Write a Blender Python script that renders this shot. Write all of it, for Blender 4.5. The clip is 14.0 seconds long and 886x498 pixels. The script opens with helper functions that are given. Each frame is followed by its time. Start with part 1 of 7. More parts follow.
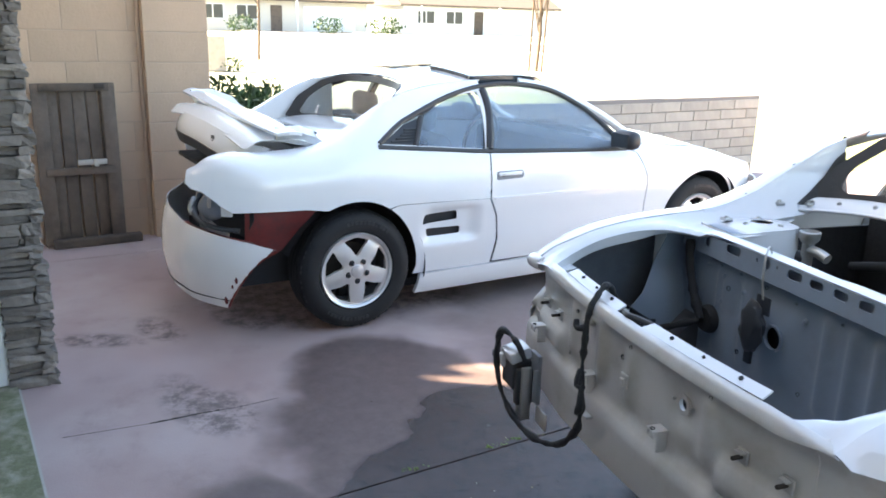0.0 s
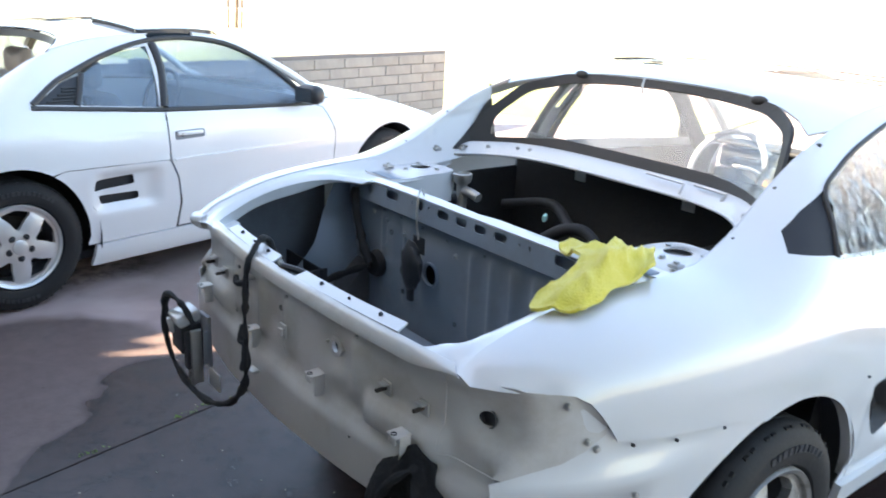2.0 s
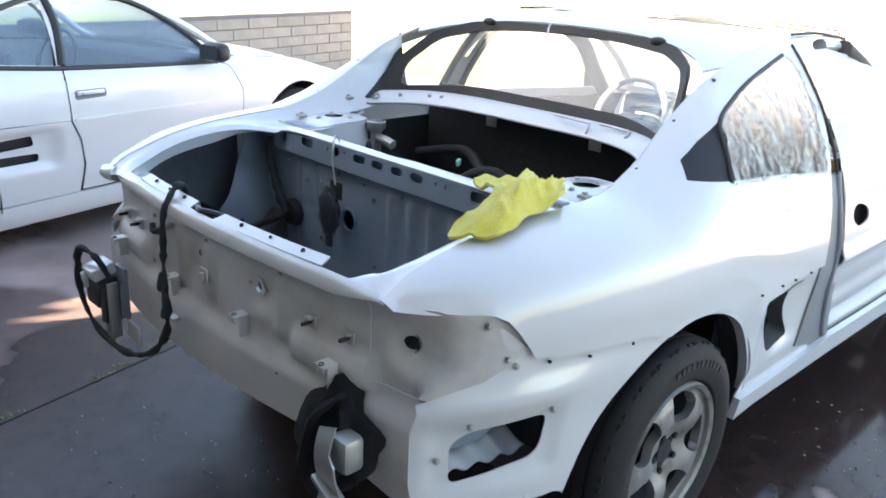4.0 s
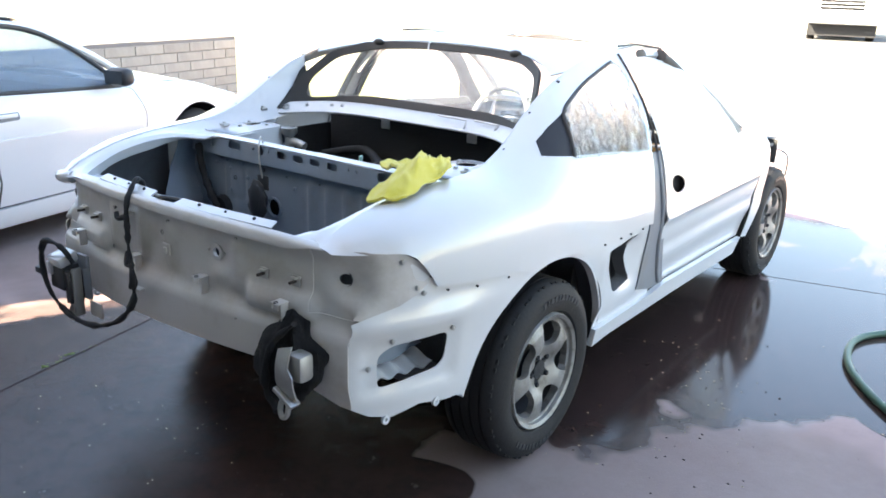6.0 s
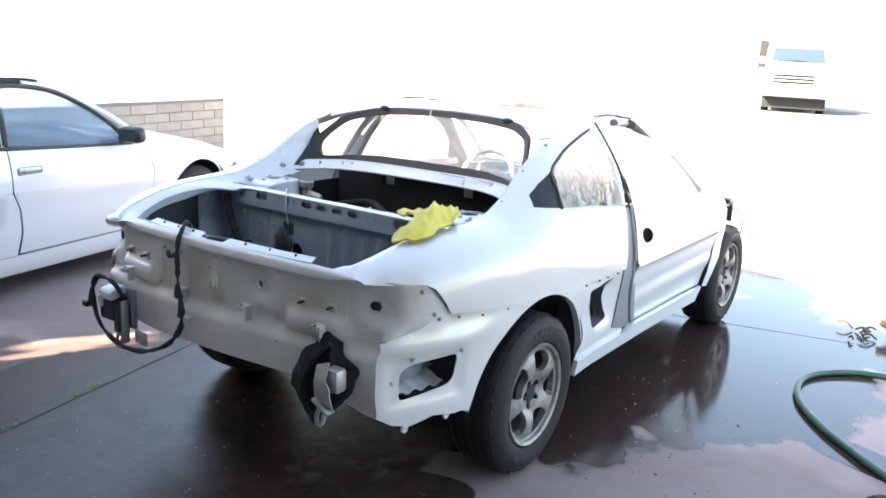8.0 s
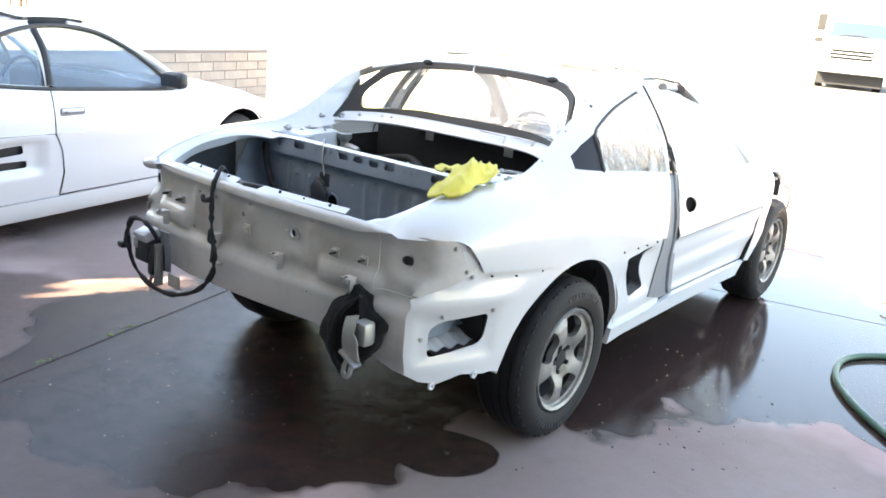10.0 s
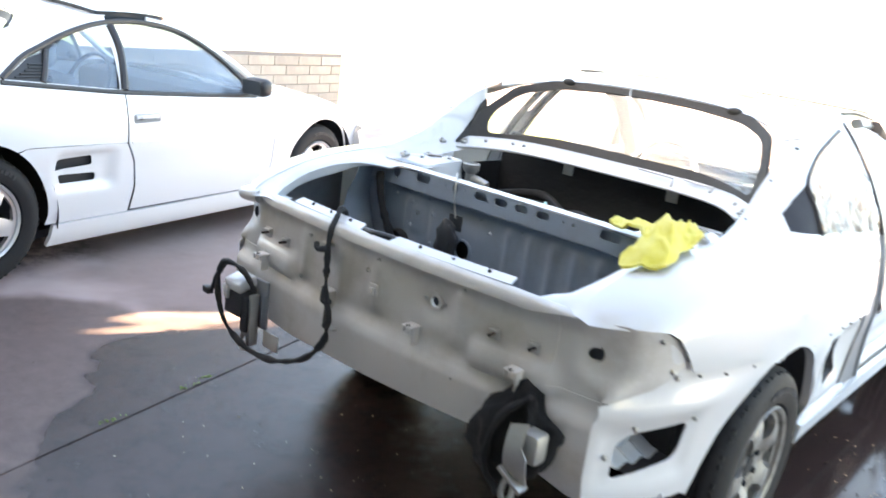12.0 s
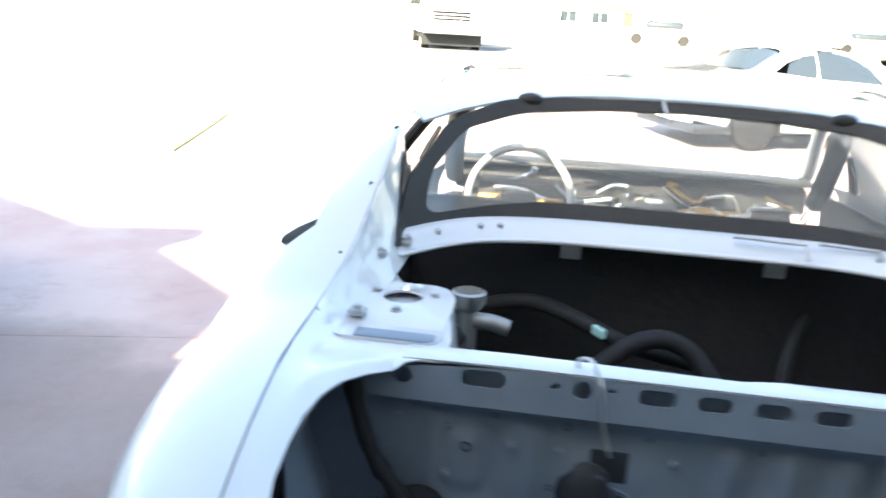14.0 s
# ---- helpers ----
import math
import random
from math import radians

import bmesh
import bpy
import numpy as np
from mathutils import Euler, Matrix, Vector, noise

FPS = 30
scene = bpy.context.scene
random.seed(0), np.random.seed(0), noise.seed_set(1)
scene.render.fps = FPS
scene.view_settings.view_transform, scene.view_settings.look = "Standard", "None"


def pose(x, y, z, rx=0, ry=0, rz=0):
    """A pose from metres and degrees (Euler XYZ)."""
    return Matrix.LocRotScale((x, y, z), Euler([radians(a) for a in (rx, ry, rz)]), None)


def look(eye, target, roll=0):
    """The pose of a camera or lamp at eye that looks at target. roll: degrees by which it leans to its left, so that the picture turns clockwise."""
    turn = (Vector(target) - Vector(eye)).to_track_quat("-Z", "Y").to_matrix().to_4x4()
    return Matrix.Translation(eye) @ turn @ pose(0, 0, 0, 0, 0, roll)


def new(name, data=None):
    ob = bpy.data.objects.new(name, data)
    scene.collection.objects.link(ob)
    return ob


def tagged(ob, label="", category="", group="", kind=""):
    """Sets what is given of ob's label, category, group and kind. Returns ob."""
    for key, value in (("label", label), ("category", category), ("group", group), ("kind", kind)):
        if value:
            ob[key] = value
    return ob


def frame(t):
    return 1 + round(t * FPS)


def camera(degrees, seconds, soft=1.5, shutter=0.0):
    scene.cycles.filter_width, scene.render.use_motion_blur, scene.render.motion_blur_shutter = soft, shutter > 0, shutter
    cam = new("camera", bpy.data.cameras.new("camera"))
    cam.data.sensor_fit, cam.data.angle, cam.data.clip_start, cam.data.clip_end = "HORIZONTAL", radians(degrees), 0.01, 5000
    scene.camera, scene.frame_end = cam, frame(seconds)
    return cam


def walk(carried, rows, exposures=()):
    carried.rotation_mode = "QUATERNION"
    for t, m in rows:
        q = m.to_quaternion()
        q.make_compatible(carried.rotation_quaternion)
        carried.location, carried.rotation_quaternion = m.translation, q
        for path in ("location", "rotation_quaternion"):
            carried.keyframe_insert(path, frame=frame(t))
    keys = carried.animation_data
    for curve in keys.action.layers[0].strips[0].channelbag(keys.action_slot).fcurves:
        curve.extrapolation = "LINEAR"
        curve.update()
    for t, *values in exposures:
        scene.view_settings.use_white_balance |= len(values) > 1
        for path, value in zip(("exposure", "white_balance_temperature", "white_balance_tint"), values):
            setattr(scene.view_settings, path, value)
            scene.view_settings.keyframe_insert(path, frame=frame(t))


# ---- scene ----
cam = camera(57.0, 14.0, soft=1.7, shutter=0.4)
PATH = [
    (0, (1.536, -1.764, 1.521), (-0.298, -1.173, 0.982), 1.6),
    (0.5, (1.557, -1.724, 1.524), (-0.25, -1.047, 0.997), 2.0),
    (1, (1.571, -1.648, 1.525), (-0.135, -0.759, 0.98), 2.6),
    (1.5, (1.595, -1.621, 1.523), (-0.008, -0.57, 0.953), 2.9),
    (2, (1.609, -1.613, 1.505), (0.107, -0.44, 0.897), 2.8),
    (4.5, (1.677, -1.711, 1.453), (0.423, -0.314, 0.762), 2.1),
    (5, (1.719, -1.879, 1.463), (0.59, -0.373, 0.787), 1.2),
    (5.5, (1.827, -2.001, 1.474), (0.704, -0.479, 0.824), 1.6),
    (6, (1.988, -2.118, 1.479), (0.839, -0.601, 0.865), 2.0),
    (6.5, (2.063, -2.235, 1.496), (0.942, -0.677, 0.934), 1.9),
    (7, (2.075, -2.414, 1.495), (1.01, -0.805, 0.971), 2.1),
    (7.5, (2.084, -2.515, 1.504), (1.025, -0.893, 1.005), 2.5),
    (8, (2.121, -2.533, 1.513), (1.011, -0.936, 1.048), 3.2),
    (8.5, (2.134, -2.49, 1.492), (1.013, -0.921, 0.963), 3.6),
    (11, (1.978, -2.497, 1.469), (0.809, -0.975, 0.906), 6.4),
    (11.5, (1.772, -2.39, 1.441), (0.619, -0.859, 0.87), 7.7),
    (12, (1.443, -2.246, 1.444), (0.198, -0.782, 0.892), 7.5),
    (12.5, (1.014, -2.082, 1.475), (-0.107, -0.508, 0.956), 5.9),
    (13, (0.608, -1.843, 1.466), (-0.287, -0.147, 0.897), 5.5),
    (13.5, (0.173, -1.687, 1.453), (-0.348, 0.159, 0.885), 7.2),
    (13.7, (-0.015, -1.595, 1.475), (-0.37, 0.3, 0.941), 5.6),
    (14, (-0.272, -1.379, 1.423), (-0.53, 0.525, 0.867), 3.3),
]
EXPOSURE = [
    (0.0, 2.96, 7700, 10), (1.0, 2.88, 7700, 10), (2.0, 2.82, 7500, 9), (4.5, 2.78, 7500, 9), (6.0, 2.96, 7600, 10), (8.5, 2.96, 7700, 10),
    (11.0, 3.48, 8500, 10), (12.0, 3.46, 8500, 10), (12.5, 3.30, 8200, 10), (13.0, 3.02, 7400, 6), (14.0, 2.92, 7300, 5),
]
walk(cam, [(t, look(eye, target, roll)) for t, eye, target, roll in PATH], EXPOSURE)

# ---- world and sun ----
SUN_WAY = Vector((0.40, 0.917, -0.7265)).normalized()      # the way the sunlight travels
world = bpy.data.worlds.new("world")
scene.world = world
world.use_nodes = True
sky = world.node_tree.nodes.new("ShaderNodeTexSky")
sky.sky_type, sky.sun_disc = "NISHITA", False
sky.sun_elevation = radians(36)
sky.sun_rotation = radians(203.6)
sky.air_density, sky.dust_density = 1.0, 1.5
world.node_tree.nodes["Background"].inputs["Strength"].default_value = 0.125
world.node_tree.links.new(sky.outputs[0], world.node_tree.nodes["Background"].inputs["Color"])
sun = new("sun", bpy.data.lights.new("sun", "SUN"))
sun.data.energy, sun.data.angle, sun.data.color = 5.0, radians(0.6), (1.0, 0.915, 0.77)
sun.matrix_world = look((0, 0, 20), Vector((0, 0, 20)) + SUN_WAY)


# ---- materials ----
def material(name, color=(0.8, 0.8, 0.8), rough=0.5, metal=0.0, coat=0.0, vary=0.0, scale=8.0, bump=0.0, bump_scale=60.0,
             stain=None, stain_scale=2.0, stain_amount=0.5, per_piece=0.0, sheen=0.0, trans=0.0, ior=1.45, island=False):
    """A procedural material: a base colour with fine grain, broad stains and relief, at real size."""
    m = bpy.data.materials.new(name)
    m.use_nodes = True
    nt = m.node_tree
    n, link = nt.nodes, nt.links.new
    b = n["Principled BSDF"]
    b.inputs["Base Color"].default_value = (*color, 1)
    b.inputs["Roughness"].default_value = rough
    b.inputs["Metallic"].default_value = metal
    b.inputs["Coat Weight"].default_value = coat
    b.inputs["Coat Roughness"].default_value = 0.03
    b.inputs["Coat IOR"].default_value = 1.6
    b.inputs["Sheen Weight"].default_value = sheen
    b.inputs["Transmission Weight"].default_value = trans
    b.inputs["IOR"].default_value = ior
    geo = n.new("ShaderNodeTexCoord")
    last = None

    def noise_at(s, detail=5.0, rougher=0.6):
        t = n.new("ShaderNodeTexNoise")
        t.inputs["Scale"].default_value, t.inputs["Detail"].default_value, t.inputs["Roughness"].default_value = s, detail, rougher
        link(geo.outputs["Object"], t.inputs["Vector"])
        return t

    if vary:
        t = noise_at(scale)
        mix = n.new("ShaderNodeMix")
        mix.data_type = "RGBA"
        mix.inputs["A"].default_value = (*[max(0, c * (1 - vary)) for c in color], 1)
        mix.inputs["B"].default_value = (*[min(1, c * (1 + vary)) for c in color], 1)
        link(t.outputs["Fac"], mix.inputs["Factor"])
        last = mix.outputs["Result"]
        r = n.new("ShaderNodeMapRange")
        r.inputs["To Min"].default_value, r.inputs["To Max"].default_value = max(0.02, rough - 0.12 * vary * 4), min(1, rough + 0.12 * vary * 4)
        link(t.outputs["Fac"], r.inputs["Value"])
        link(r.outputs["Result"], b.inputs["Roughness"])
    if stain:
        t = noise_at(stain_scale, 6.0, 0.65)
        ramp = n.new("ShaderNodeValToRGB")
        ramp.color_ramp.elements[0].position, ramp.color_ramp.elements[1].position = 0.48, 0.68
        ramp.color_ramp.elements[0].color, ramp.color_ramp.elements[1].color = (0, 0, 0, 1), (stain_amount,) * 3 + (1,)
        link(t.outputs["Fac"], ramp.inputs["Fac"])
        mix = n.new("ShaderNodeMix")
        mix.data_type = "RGBA"
        mix.inputs["A"].default_value, mix.inputs["B"].default_value = (*color, 1), (*stain, 1)
        link(ramp.outputs["Color"], mix.inputs["Factor"])
        if last:
            link(last, mix.inputs["A"])
        last = mix.outputs["Result"]
    if per_piece:
        hsv = n.new("ShaderNodeHueSaturation")
        r = n.new("ShaderNodeMapRange")
        r.inputs["To Min"].default_value, r.inputs["To Max"].default_value = 1 - per_piece, 1 + per_piece
        info = n.new("ShaderNodeNewGeometry" if island else "ShaderNodeObjectInfo")
        link(info.outputs["Random Per Island" if island else "Random"], r.inputs["Value"])
        link(r.outputs["Result"], hsv.inputs["Value"])
        hsv.inputs["Color"].default_value = (*color, 1)
        if last:
            link(last, hsv.inputs["Color"])
        last = hsv.outputs["Color"]
    if last:
        link(last, b.inputs["Base Color"])
    if bump:
        t = noise_at(bump_scale, 6.0, 0.6)
        bp = n.new("ShaderNodeBump")
        bp.inputs["Strength"].default_value, bp.inputs["Distance"].default_value = bump, 0.01
        link(t.outputs["Fac"], bp.inputs["Height"])
        link(bp.outputs["Normal"], b.inputs["Normal"])
    return m


PAINT = material("white car paint", (0.62, 0.635, 0.65), 0.34, coat=1.0, vary=0.025, scale=3.0)
PAINT_CLEAN = material("bright white car paint", (0.80, 0.81, 0.82), 0.25, coat=0.9, vary=0.02, scale=3.0)
PAINT_DUSTY = material("dusty white body paint", (0.53, 0.52, 0.505), 0.30, coat=0.8, vary=0.05, scale=6, stain=(0.36, 0.32, 0.27), stain_scale=5, stain_amount=0.6, bump=0.08, bump_scale=24)
# inner paint set darker and bluer than real, to carry the boot's shade
INNER = material("blue-grey inner paint with boot shade", (0.205, 0.255, 0.315), 0.36, vary=0.06, scale=5, stain=(0.15, 0.15, 0.155), stain_scale=6, stain_amount=0.35)
CAVITY_SHADE = material("dark grey for quarter cavity shade", (0.125, 0.14, 0.16), 0.6, vary=0.12, scale=5, stain=(0.06, 0.06, 0.062), stain_scale=4, stain_amount=0.5)
# near-black that puts shade into hollows and undersides; also covers dark parts
BAY = material("near-black for dark parts and shaded hollows", (0.024, 0.025, 0.028), 0.85, vary=0.3, scale=9, bump=0.4, bump_scale=40)
UNDER = material("grey underseal and recess shade", (0.085, 0.088, 0.095), 0.8, vary=0.25, scale=9, bump=0.3, bump_scale=40)
JAMB = material("grey jamb primer, also handle shade", (0.20, 0.22, 0.25), 0.5, vary=0.1, scale=6, stain=(0.2, 0.19, 0.18), stain_scale=8, stain_amount=0.5)
VENT = material("dull black vinyl", (0.022, 0.024, 0.030), 0.75, vary=0.2, scale=25)
BLACK = material("black plastic trim", (0.030, 0.032, 0.036), 0.45, vary=0.2, scale=25)
SEAL = material("black butyl and rubber seal", (0.030, 0.029, 0.029), 0.6, vary=0.35, scale=18, bump=0.25, bump_scale=50)
RUBBER = material("tyre rubber", (0.013, 0.013, 0.0145), 0.72, vary=0.25, scale=14, bump=0.15, bump_scale=90)
ALLOY = material("silver painted alloy", (0.66, 0.66, 0.66), 0.33, metal=0.55, vary=0.04, scale=12)
ALLOY_WORN = material("dirty corroded alloy", (0.28, 0.275, 0.265), 0.45, metal=0.5, vary=0.22, scale=22, stain=(0.10, 0.085, 0.07), stain_scale=14, stain_amount=0.75, bump=0.2, bump_scale=80)
STEEL = material("zinc plated steel", (0.50, 0.50, 0.49), 0.38, metal=0.85, vary=0.15, scale=40, stain=(0.25, 0.2, 0.12), stain_scale=20, stain_amount=0.3)
RUSTY = material("dark rusty steel", (0.05, 0.040, 0.034), 0.75, metal=0.3, vary=0.35, scale=30, bump=0.2)
RED = material("red primered metal", (0.15, 0.02, 0.018), 0.45, coat=0.2, vary=0.3, scale=9, stain=(0.05, 0.02, 0.02), stain_scale=7, stain_amount=0.7)
GLASS = material("clear glass", (0.95, 0.97, 0.97), 0.01, trans=1.0, ior=1.42)
GLASS_DUSTY = material("dusty rear glass", (0.93, 0.95, 0.95), 0.015, trans=0.91, ior=1.42)
# bluish diffuse share stands in for sky reflected in the side windows
GLASS_SKY = material("side glass tinted for sky reflection", (0.52, 0.64, 0.76), 0.03, trans=0.84, ior=1.45)
VAN_GLASS = material("dark windscreen", (0.035, 0.055, 0.085), 0.06, coat=0.3)
TINT = material("dark tinted glass", (0.03, 0.04, 0.05), 0.04, coat=0.6)
TRIM_GREY = material("grey interior cloth", (0.30, 0.31, 0.34), 0.85, vary=0.15, scale=20, bump=0.2)
TRIM_DARK = material("dark grey interior plastic", (0.022, 0.022, 0.025), 0.6, vary=0.25, scale=15)
TAN = material("amber plastic and wiring", (0.32, 0.18, 0.06), 0.5, vary=0.3, scale=20)
LAMP_RED = material("red lamp lens", (0.35, 0.01, 0.01), 0.12, coat=0.5)
CLEAR_FILM = material("crumpled clear plastic film", (0.86, 0.90, 0.92), 0.03, trans=0.97, ior=1.32, bump=0.5, bump_scale=40)
MILKY_FILM = material("milky plastic sheet", (0.80, 0.82, 0.83), 0.25, trans=0.35, ior=1.2, bump=0.5, bump_scale=10)
WRAP = material("black cloth", (0.009, 0.009, 0.010), 1.0, vary=0.3, scale=50, bump=0.6, bump_scale=160)
FLEX = material("black cloth tape and corrugated loom", (0.020, 0.020, 0.021), 0.75, vary=0.3, scale=50, bump=0.5, bump_scale=110)
ALU_CAST = material("cast aluminium", (0.40, 0.40, 0.385), 0.45, metal=0.7, vary=0.15, scale=40)
CLOTH = material("yellow microfibre cloth", (0.72, 0.62, 0.075), 0.95, vary=0.10, scale=40, bump=0.6, bump_scale=220, sheen=0.5)
HOSE = material("green vinyl hose", (0.045, 0.105, 0.075), 0.4, vary=0.15, scale=30)
BLOCK = material("painted tan block", (0.48, 0.345, 0.250), 0.85, vary=0.08, scale=7, stain=(0.36, 0.27, 0.20), stain_scale=1.8, stain_amount=0.5, per_piece=0.05, bump=0.35, bump_scale=55)
BLOCK_JOINT = material("tan mortar", (0.40, 0.305, 0.235), 0.9, vary=0.12, scale=20, bump=0.3)
BRICK = material("grey buff slump brick", (0.40, 0.36, 0.31), 0.9, vary=0.14, scale=12, stain=(0.28, 0.25, 0.22), stain_scale=5, per_piece=0.10, bump=0.4, bump_scale=45)
BRICK_JOINT = material("grey mortar", (0.22, 0.20, 0.185), 0.95, vary=0.15, scale=30, bump=0.3)
STONE = material("grey ledge stone", (0.20, 0.178, 0.160), 0.88, vary=0.35, scale=12, stain=(0.10, 0.09, 0.085), stain_scale=9, stain_amount=0.75, per_piece=0.38, bump=1.0, bump_scale=28)
WOOD = material("weathered grey timber", (0.115, 0.088, 0.070), 0.85, vary=0.35, scale=16, stain=(0.05, 0.042, 0.038), stain_scale=5, stain_amount=0.7, per_piece=0.3, bump=0.5, bump_scale=35)
WHITE_TRIM = material("white painted trim", (0.74, 0.76, 0.78), 0.5, vary=0.04, scale=6)
STUCCO = material("cream stucco", (0.62, 0.58, 0.52), 0.9, vary=0.06, scale=8, bump=0.3, bump_scale=70)
ROOFING = material("brown shingle roof", (0.14, 0.11, 0.09), 0.9, vary=0.3, scale=12, bump=0.4)
CARPET = material("green artificial turf mat", (0.19, 0.20, 0.12), 0.95, vary=0.45, scale=70, stain=(0.42, 0.40, 0.33), stain_scale=9, stain_amount=0.85, bump=0.8, bump_scale=160)
LAWN = material("dry pale lawn", (0.37, 0.355, 0.25), 0.95, vary=0.3, scale=3, stain=(0.46, 0.43, 0.34), stain_scale=0.5, stain_amount=0.7, bump=0.6, bump_scale=60)
LAWN_LUSH = material("watered green lawn", (0.26, 0.28, 0.12), 0.95, vary=0.4, scale=5, stain=(0.36, 0.35, 0.18), stain_scale=1.2, stain_amount=0.5, bump=0.6, bump_scale=60)
ASPHALT = material("worn pale asphalt", (0.14, 0.14, 0.14), 0.9, vary=0.25, scale=20, bump=0.3)
KERB = material("pale concrete", (0.42, 0.40, 0.37), 0.9, vary=0.1, scale=5, bump=0.2)
LEAF = material("dark green leaves", (0.045, 0.085, 0.03), 0.6, vary=0.4, scale=4, per_piece=0.5, island=True)
LEAF_RED = material("russet leaves", (0.30, 0.12, 0.05), 0.7, vary=0.3, scale=4, per_piece=0.4, island=True)
BARK = material("brown bark", (0.12, 0.085, 0.06), 0.9, vary=0.3, scale=20, bump=0.5)
JOINT = material("dirty joint filler", (0.045, 0.038, 0.032), 0.95, vary=0.3, scale=30)
DEBRIS = material("dark dirt crumbs", (0.05, 0.04, 0.033), 0.95, vary=0.4, scale=40)
DEBRIS_PALE = material("pale leaf crumbs", (0.45, 0.38, 0.28), 0.9, vary=0.3, scale=40)


def wet_concrete():
    """Rose-brown coloured concrete, damp and wet in irregular patches round the washed car."""
    m = bpy.data.materials.new("rose concrete with wet patches")
    m.use_nodes = True
    nt = m.node_tree
    n, link = nt.nodes, nt.links.new
    b = n["Principled BSDF"]
    geo = n.new("ShaderNodeNewGeometry")

    def math(op, a, c=None, clamp=False):
        o = n.new("ShaderNodeMath")
        o.operation, o.use_clamp = op, clamp
        for i, v in enumerate((a, c)):
            if v is None:
                continue
            if isinstance(v, (int, float)):
                o.inputs[i].default_value = v
            else:
                link(v, o.inputs[i])
        return o.outputs[0]

    def noise_at(s, detail=5.0, rougher=0.6, src=None):
        t = n.new("ShaderNodeTexNoise")
        t.inputs["Scale"].default_value, t.inputs["Detail"].default_value, t.inputs["Roughness"].default_value = s, detail, rougher
        link(src or geo.outputs["Position"], t.inputs["Vector"])
        return t.outputs["Fac"]

    def mix(fac, a, c):
        o = n.new("ShaderNodeMix")
        o.data_type = "RGBA"
        for key, v in (("Factor", fac), ("A", a), ("B", c)):
            if isinstance(v, tuple):
                o.inputs[key].default_value = (*v, 1)
            elif isinstance(v, float):
                o.inputs[key].default_value = v
            else:
                link(v, o.inputs[key])
        return o.outputs["Result"]

    def smooth(v, lo, hi):
        r = n.new("ShaderNodeMapRange")
        r.interpolation_type = "SMOOTHSTEP"
        r.inputs["From Min"].default_value, r.inputs["From Max"].default_value = lo, hi
        link(v, r.inputs["Value"])
        return r.outputs["Result"]

    def patches(ellipses):
        """The least scaled distance to a set of ellipses: (x, y, half length, half width, turn)."""
        best = None
        for x, y, rx, ry, turn in ellipses:
            mp = n.new("ShaderNodeMapping")
            mp.vector_type = "TEXTURE"
            mp.inputs["Location"].default_value = (x, y, 0)
            mp.inputs["Rotation"].default_value = (0, 0, radians(turn))
            mp.inputs["Scale"].default_value = (rx, ry, 1000)
            link(geo.outputs["Position"], mp.inputs["Vector"])
            ln = n.new("ShaderNodeVectorMath")
            ln.operation = "LENGTH"
            link(mp.outputs[0], ln.inputs[0])
            best = ln.outputs["Value"] if best is None else math("MINIMUM", best, ln.outputs["Value"])
        return best

    ragged = math("MULTIPLY", math("SUBTRACT", noise_at(2.3, 3.0, 0.5), 0.5), 0.7)
    damp = smooth(math("ADD", patches(DAMP), ragged), 1.12, 0.86)
    wet = smooth(math("ADD", patches(WET), ragged), 1.03, 0.97)
    film = smooth(math("ADD", patches(FILM), ragged), 1.1, 0.85)
    moist = smooth(math("ADD", patches(MOIST), math("MULTIPLY", ragged, 1.3)), 1.15, 0.8)
    grain, broad, fine = noise_at(9.0, 7.0, 0.65), noise_at(0.9, 4.0, 0.55), noise_at(160.0, 3.0, 0.5)
    dry = mix(smooth(broad, 0.38, 0.66), (0.39, 0.28, 0.265), (0.46, 0.37, 0.355))
    dry = mix(math("MULTIPLY", smooth(noise_at(3.1, 8.0, 0.7), 0.50, 0.80), 0.6), dry, (0.27, 0.185, 0.175))
    dry = mix(smooth(noise_at(1.3, 3.0, 0.5), 0.5, 0.75), dry, (0.44, 0.335, 0.325))
    dark = mix(smooth(grain, 0.35, 0.7), (0.056, 0.034, 0.030), (0.033, 0.022, 0.020))
    speck = math("ADD", 0.62, math("MULTIPLY", noise_at(14.0, 8.0, 0.75), 0.5))
    dry = mix(math("MULTIPLY", moist, math("MULTIPLY", speck, 0.58), True), dry, (0.135, 0.108, 0.102))
    dry = mix(math("MULTIPLY", smooth(noise_at(5.5, 9.0, 0.8), 0.60, 0.72), 0.18), dry, (0.16, 0.11, 0.10))
    oil = smooth(math("ADD", patches(STAINS), math("MULTIPLY", ragged, 2.2)), 1.1, 0.55)
    dry = mix(math("MULTIPLY", oil, math("MULTIPLY", smooth(noise_at(11.0, 8.0, 0.75), 0.38, 0.62), 0.75)), dry, (0.095, 0.075, 0.070))
    color = mix(math("MULTIPLY", damp, speck, True), dry, (0.116, 0.080, 0.072))
    color = mix(wet, color, dark)
    link(color, b.inputs["Base Color"])
    rough = math("SUBTRACT", 0.72, math("MULTIPLY", damp, 0.26))
    wet_rough = math("ADD", 0.14, math("MULTIPLY", grain, 0.20))
    rough = math("ADD", math("MULTIPLY", rough, math("SUBTRACT", 1.0, wet)), math("MULTIPLY", wet_rough, wet))
    rough = math("ADD", math("MULTIPLY", rough, math("SUBTRACT", 1.0, film)), math("MULTIPLY", math("ADD", 0.05, math("MULTIPLY", broad, 0.14)), film))
    link(rough, b.inputs["Roughness"])
    link(math("ADD", 0.36, math("MULTIPLY", film, 0.24)), b.inputs["Specular IOR Level"])
    bp = n.new("ShaderNodeBump")
    bp.inputs["Distance"].default_value = 0.004
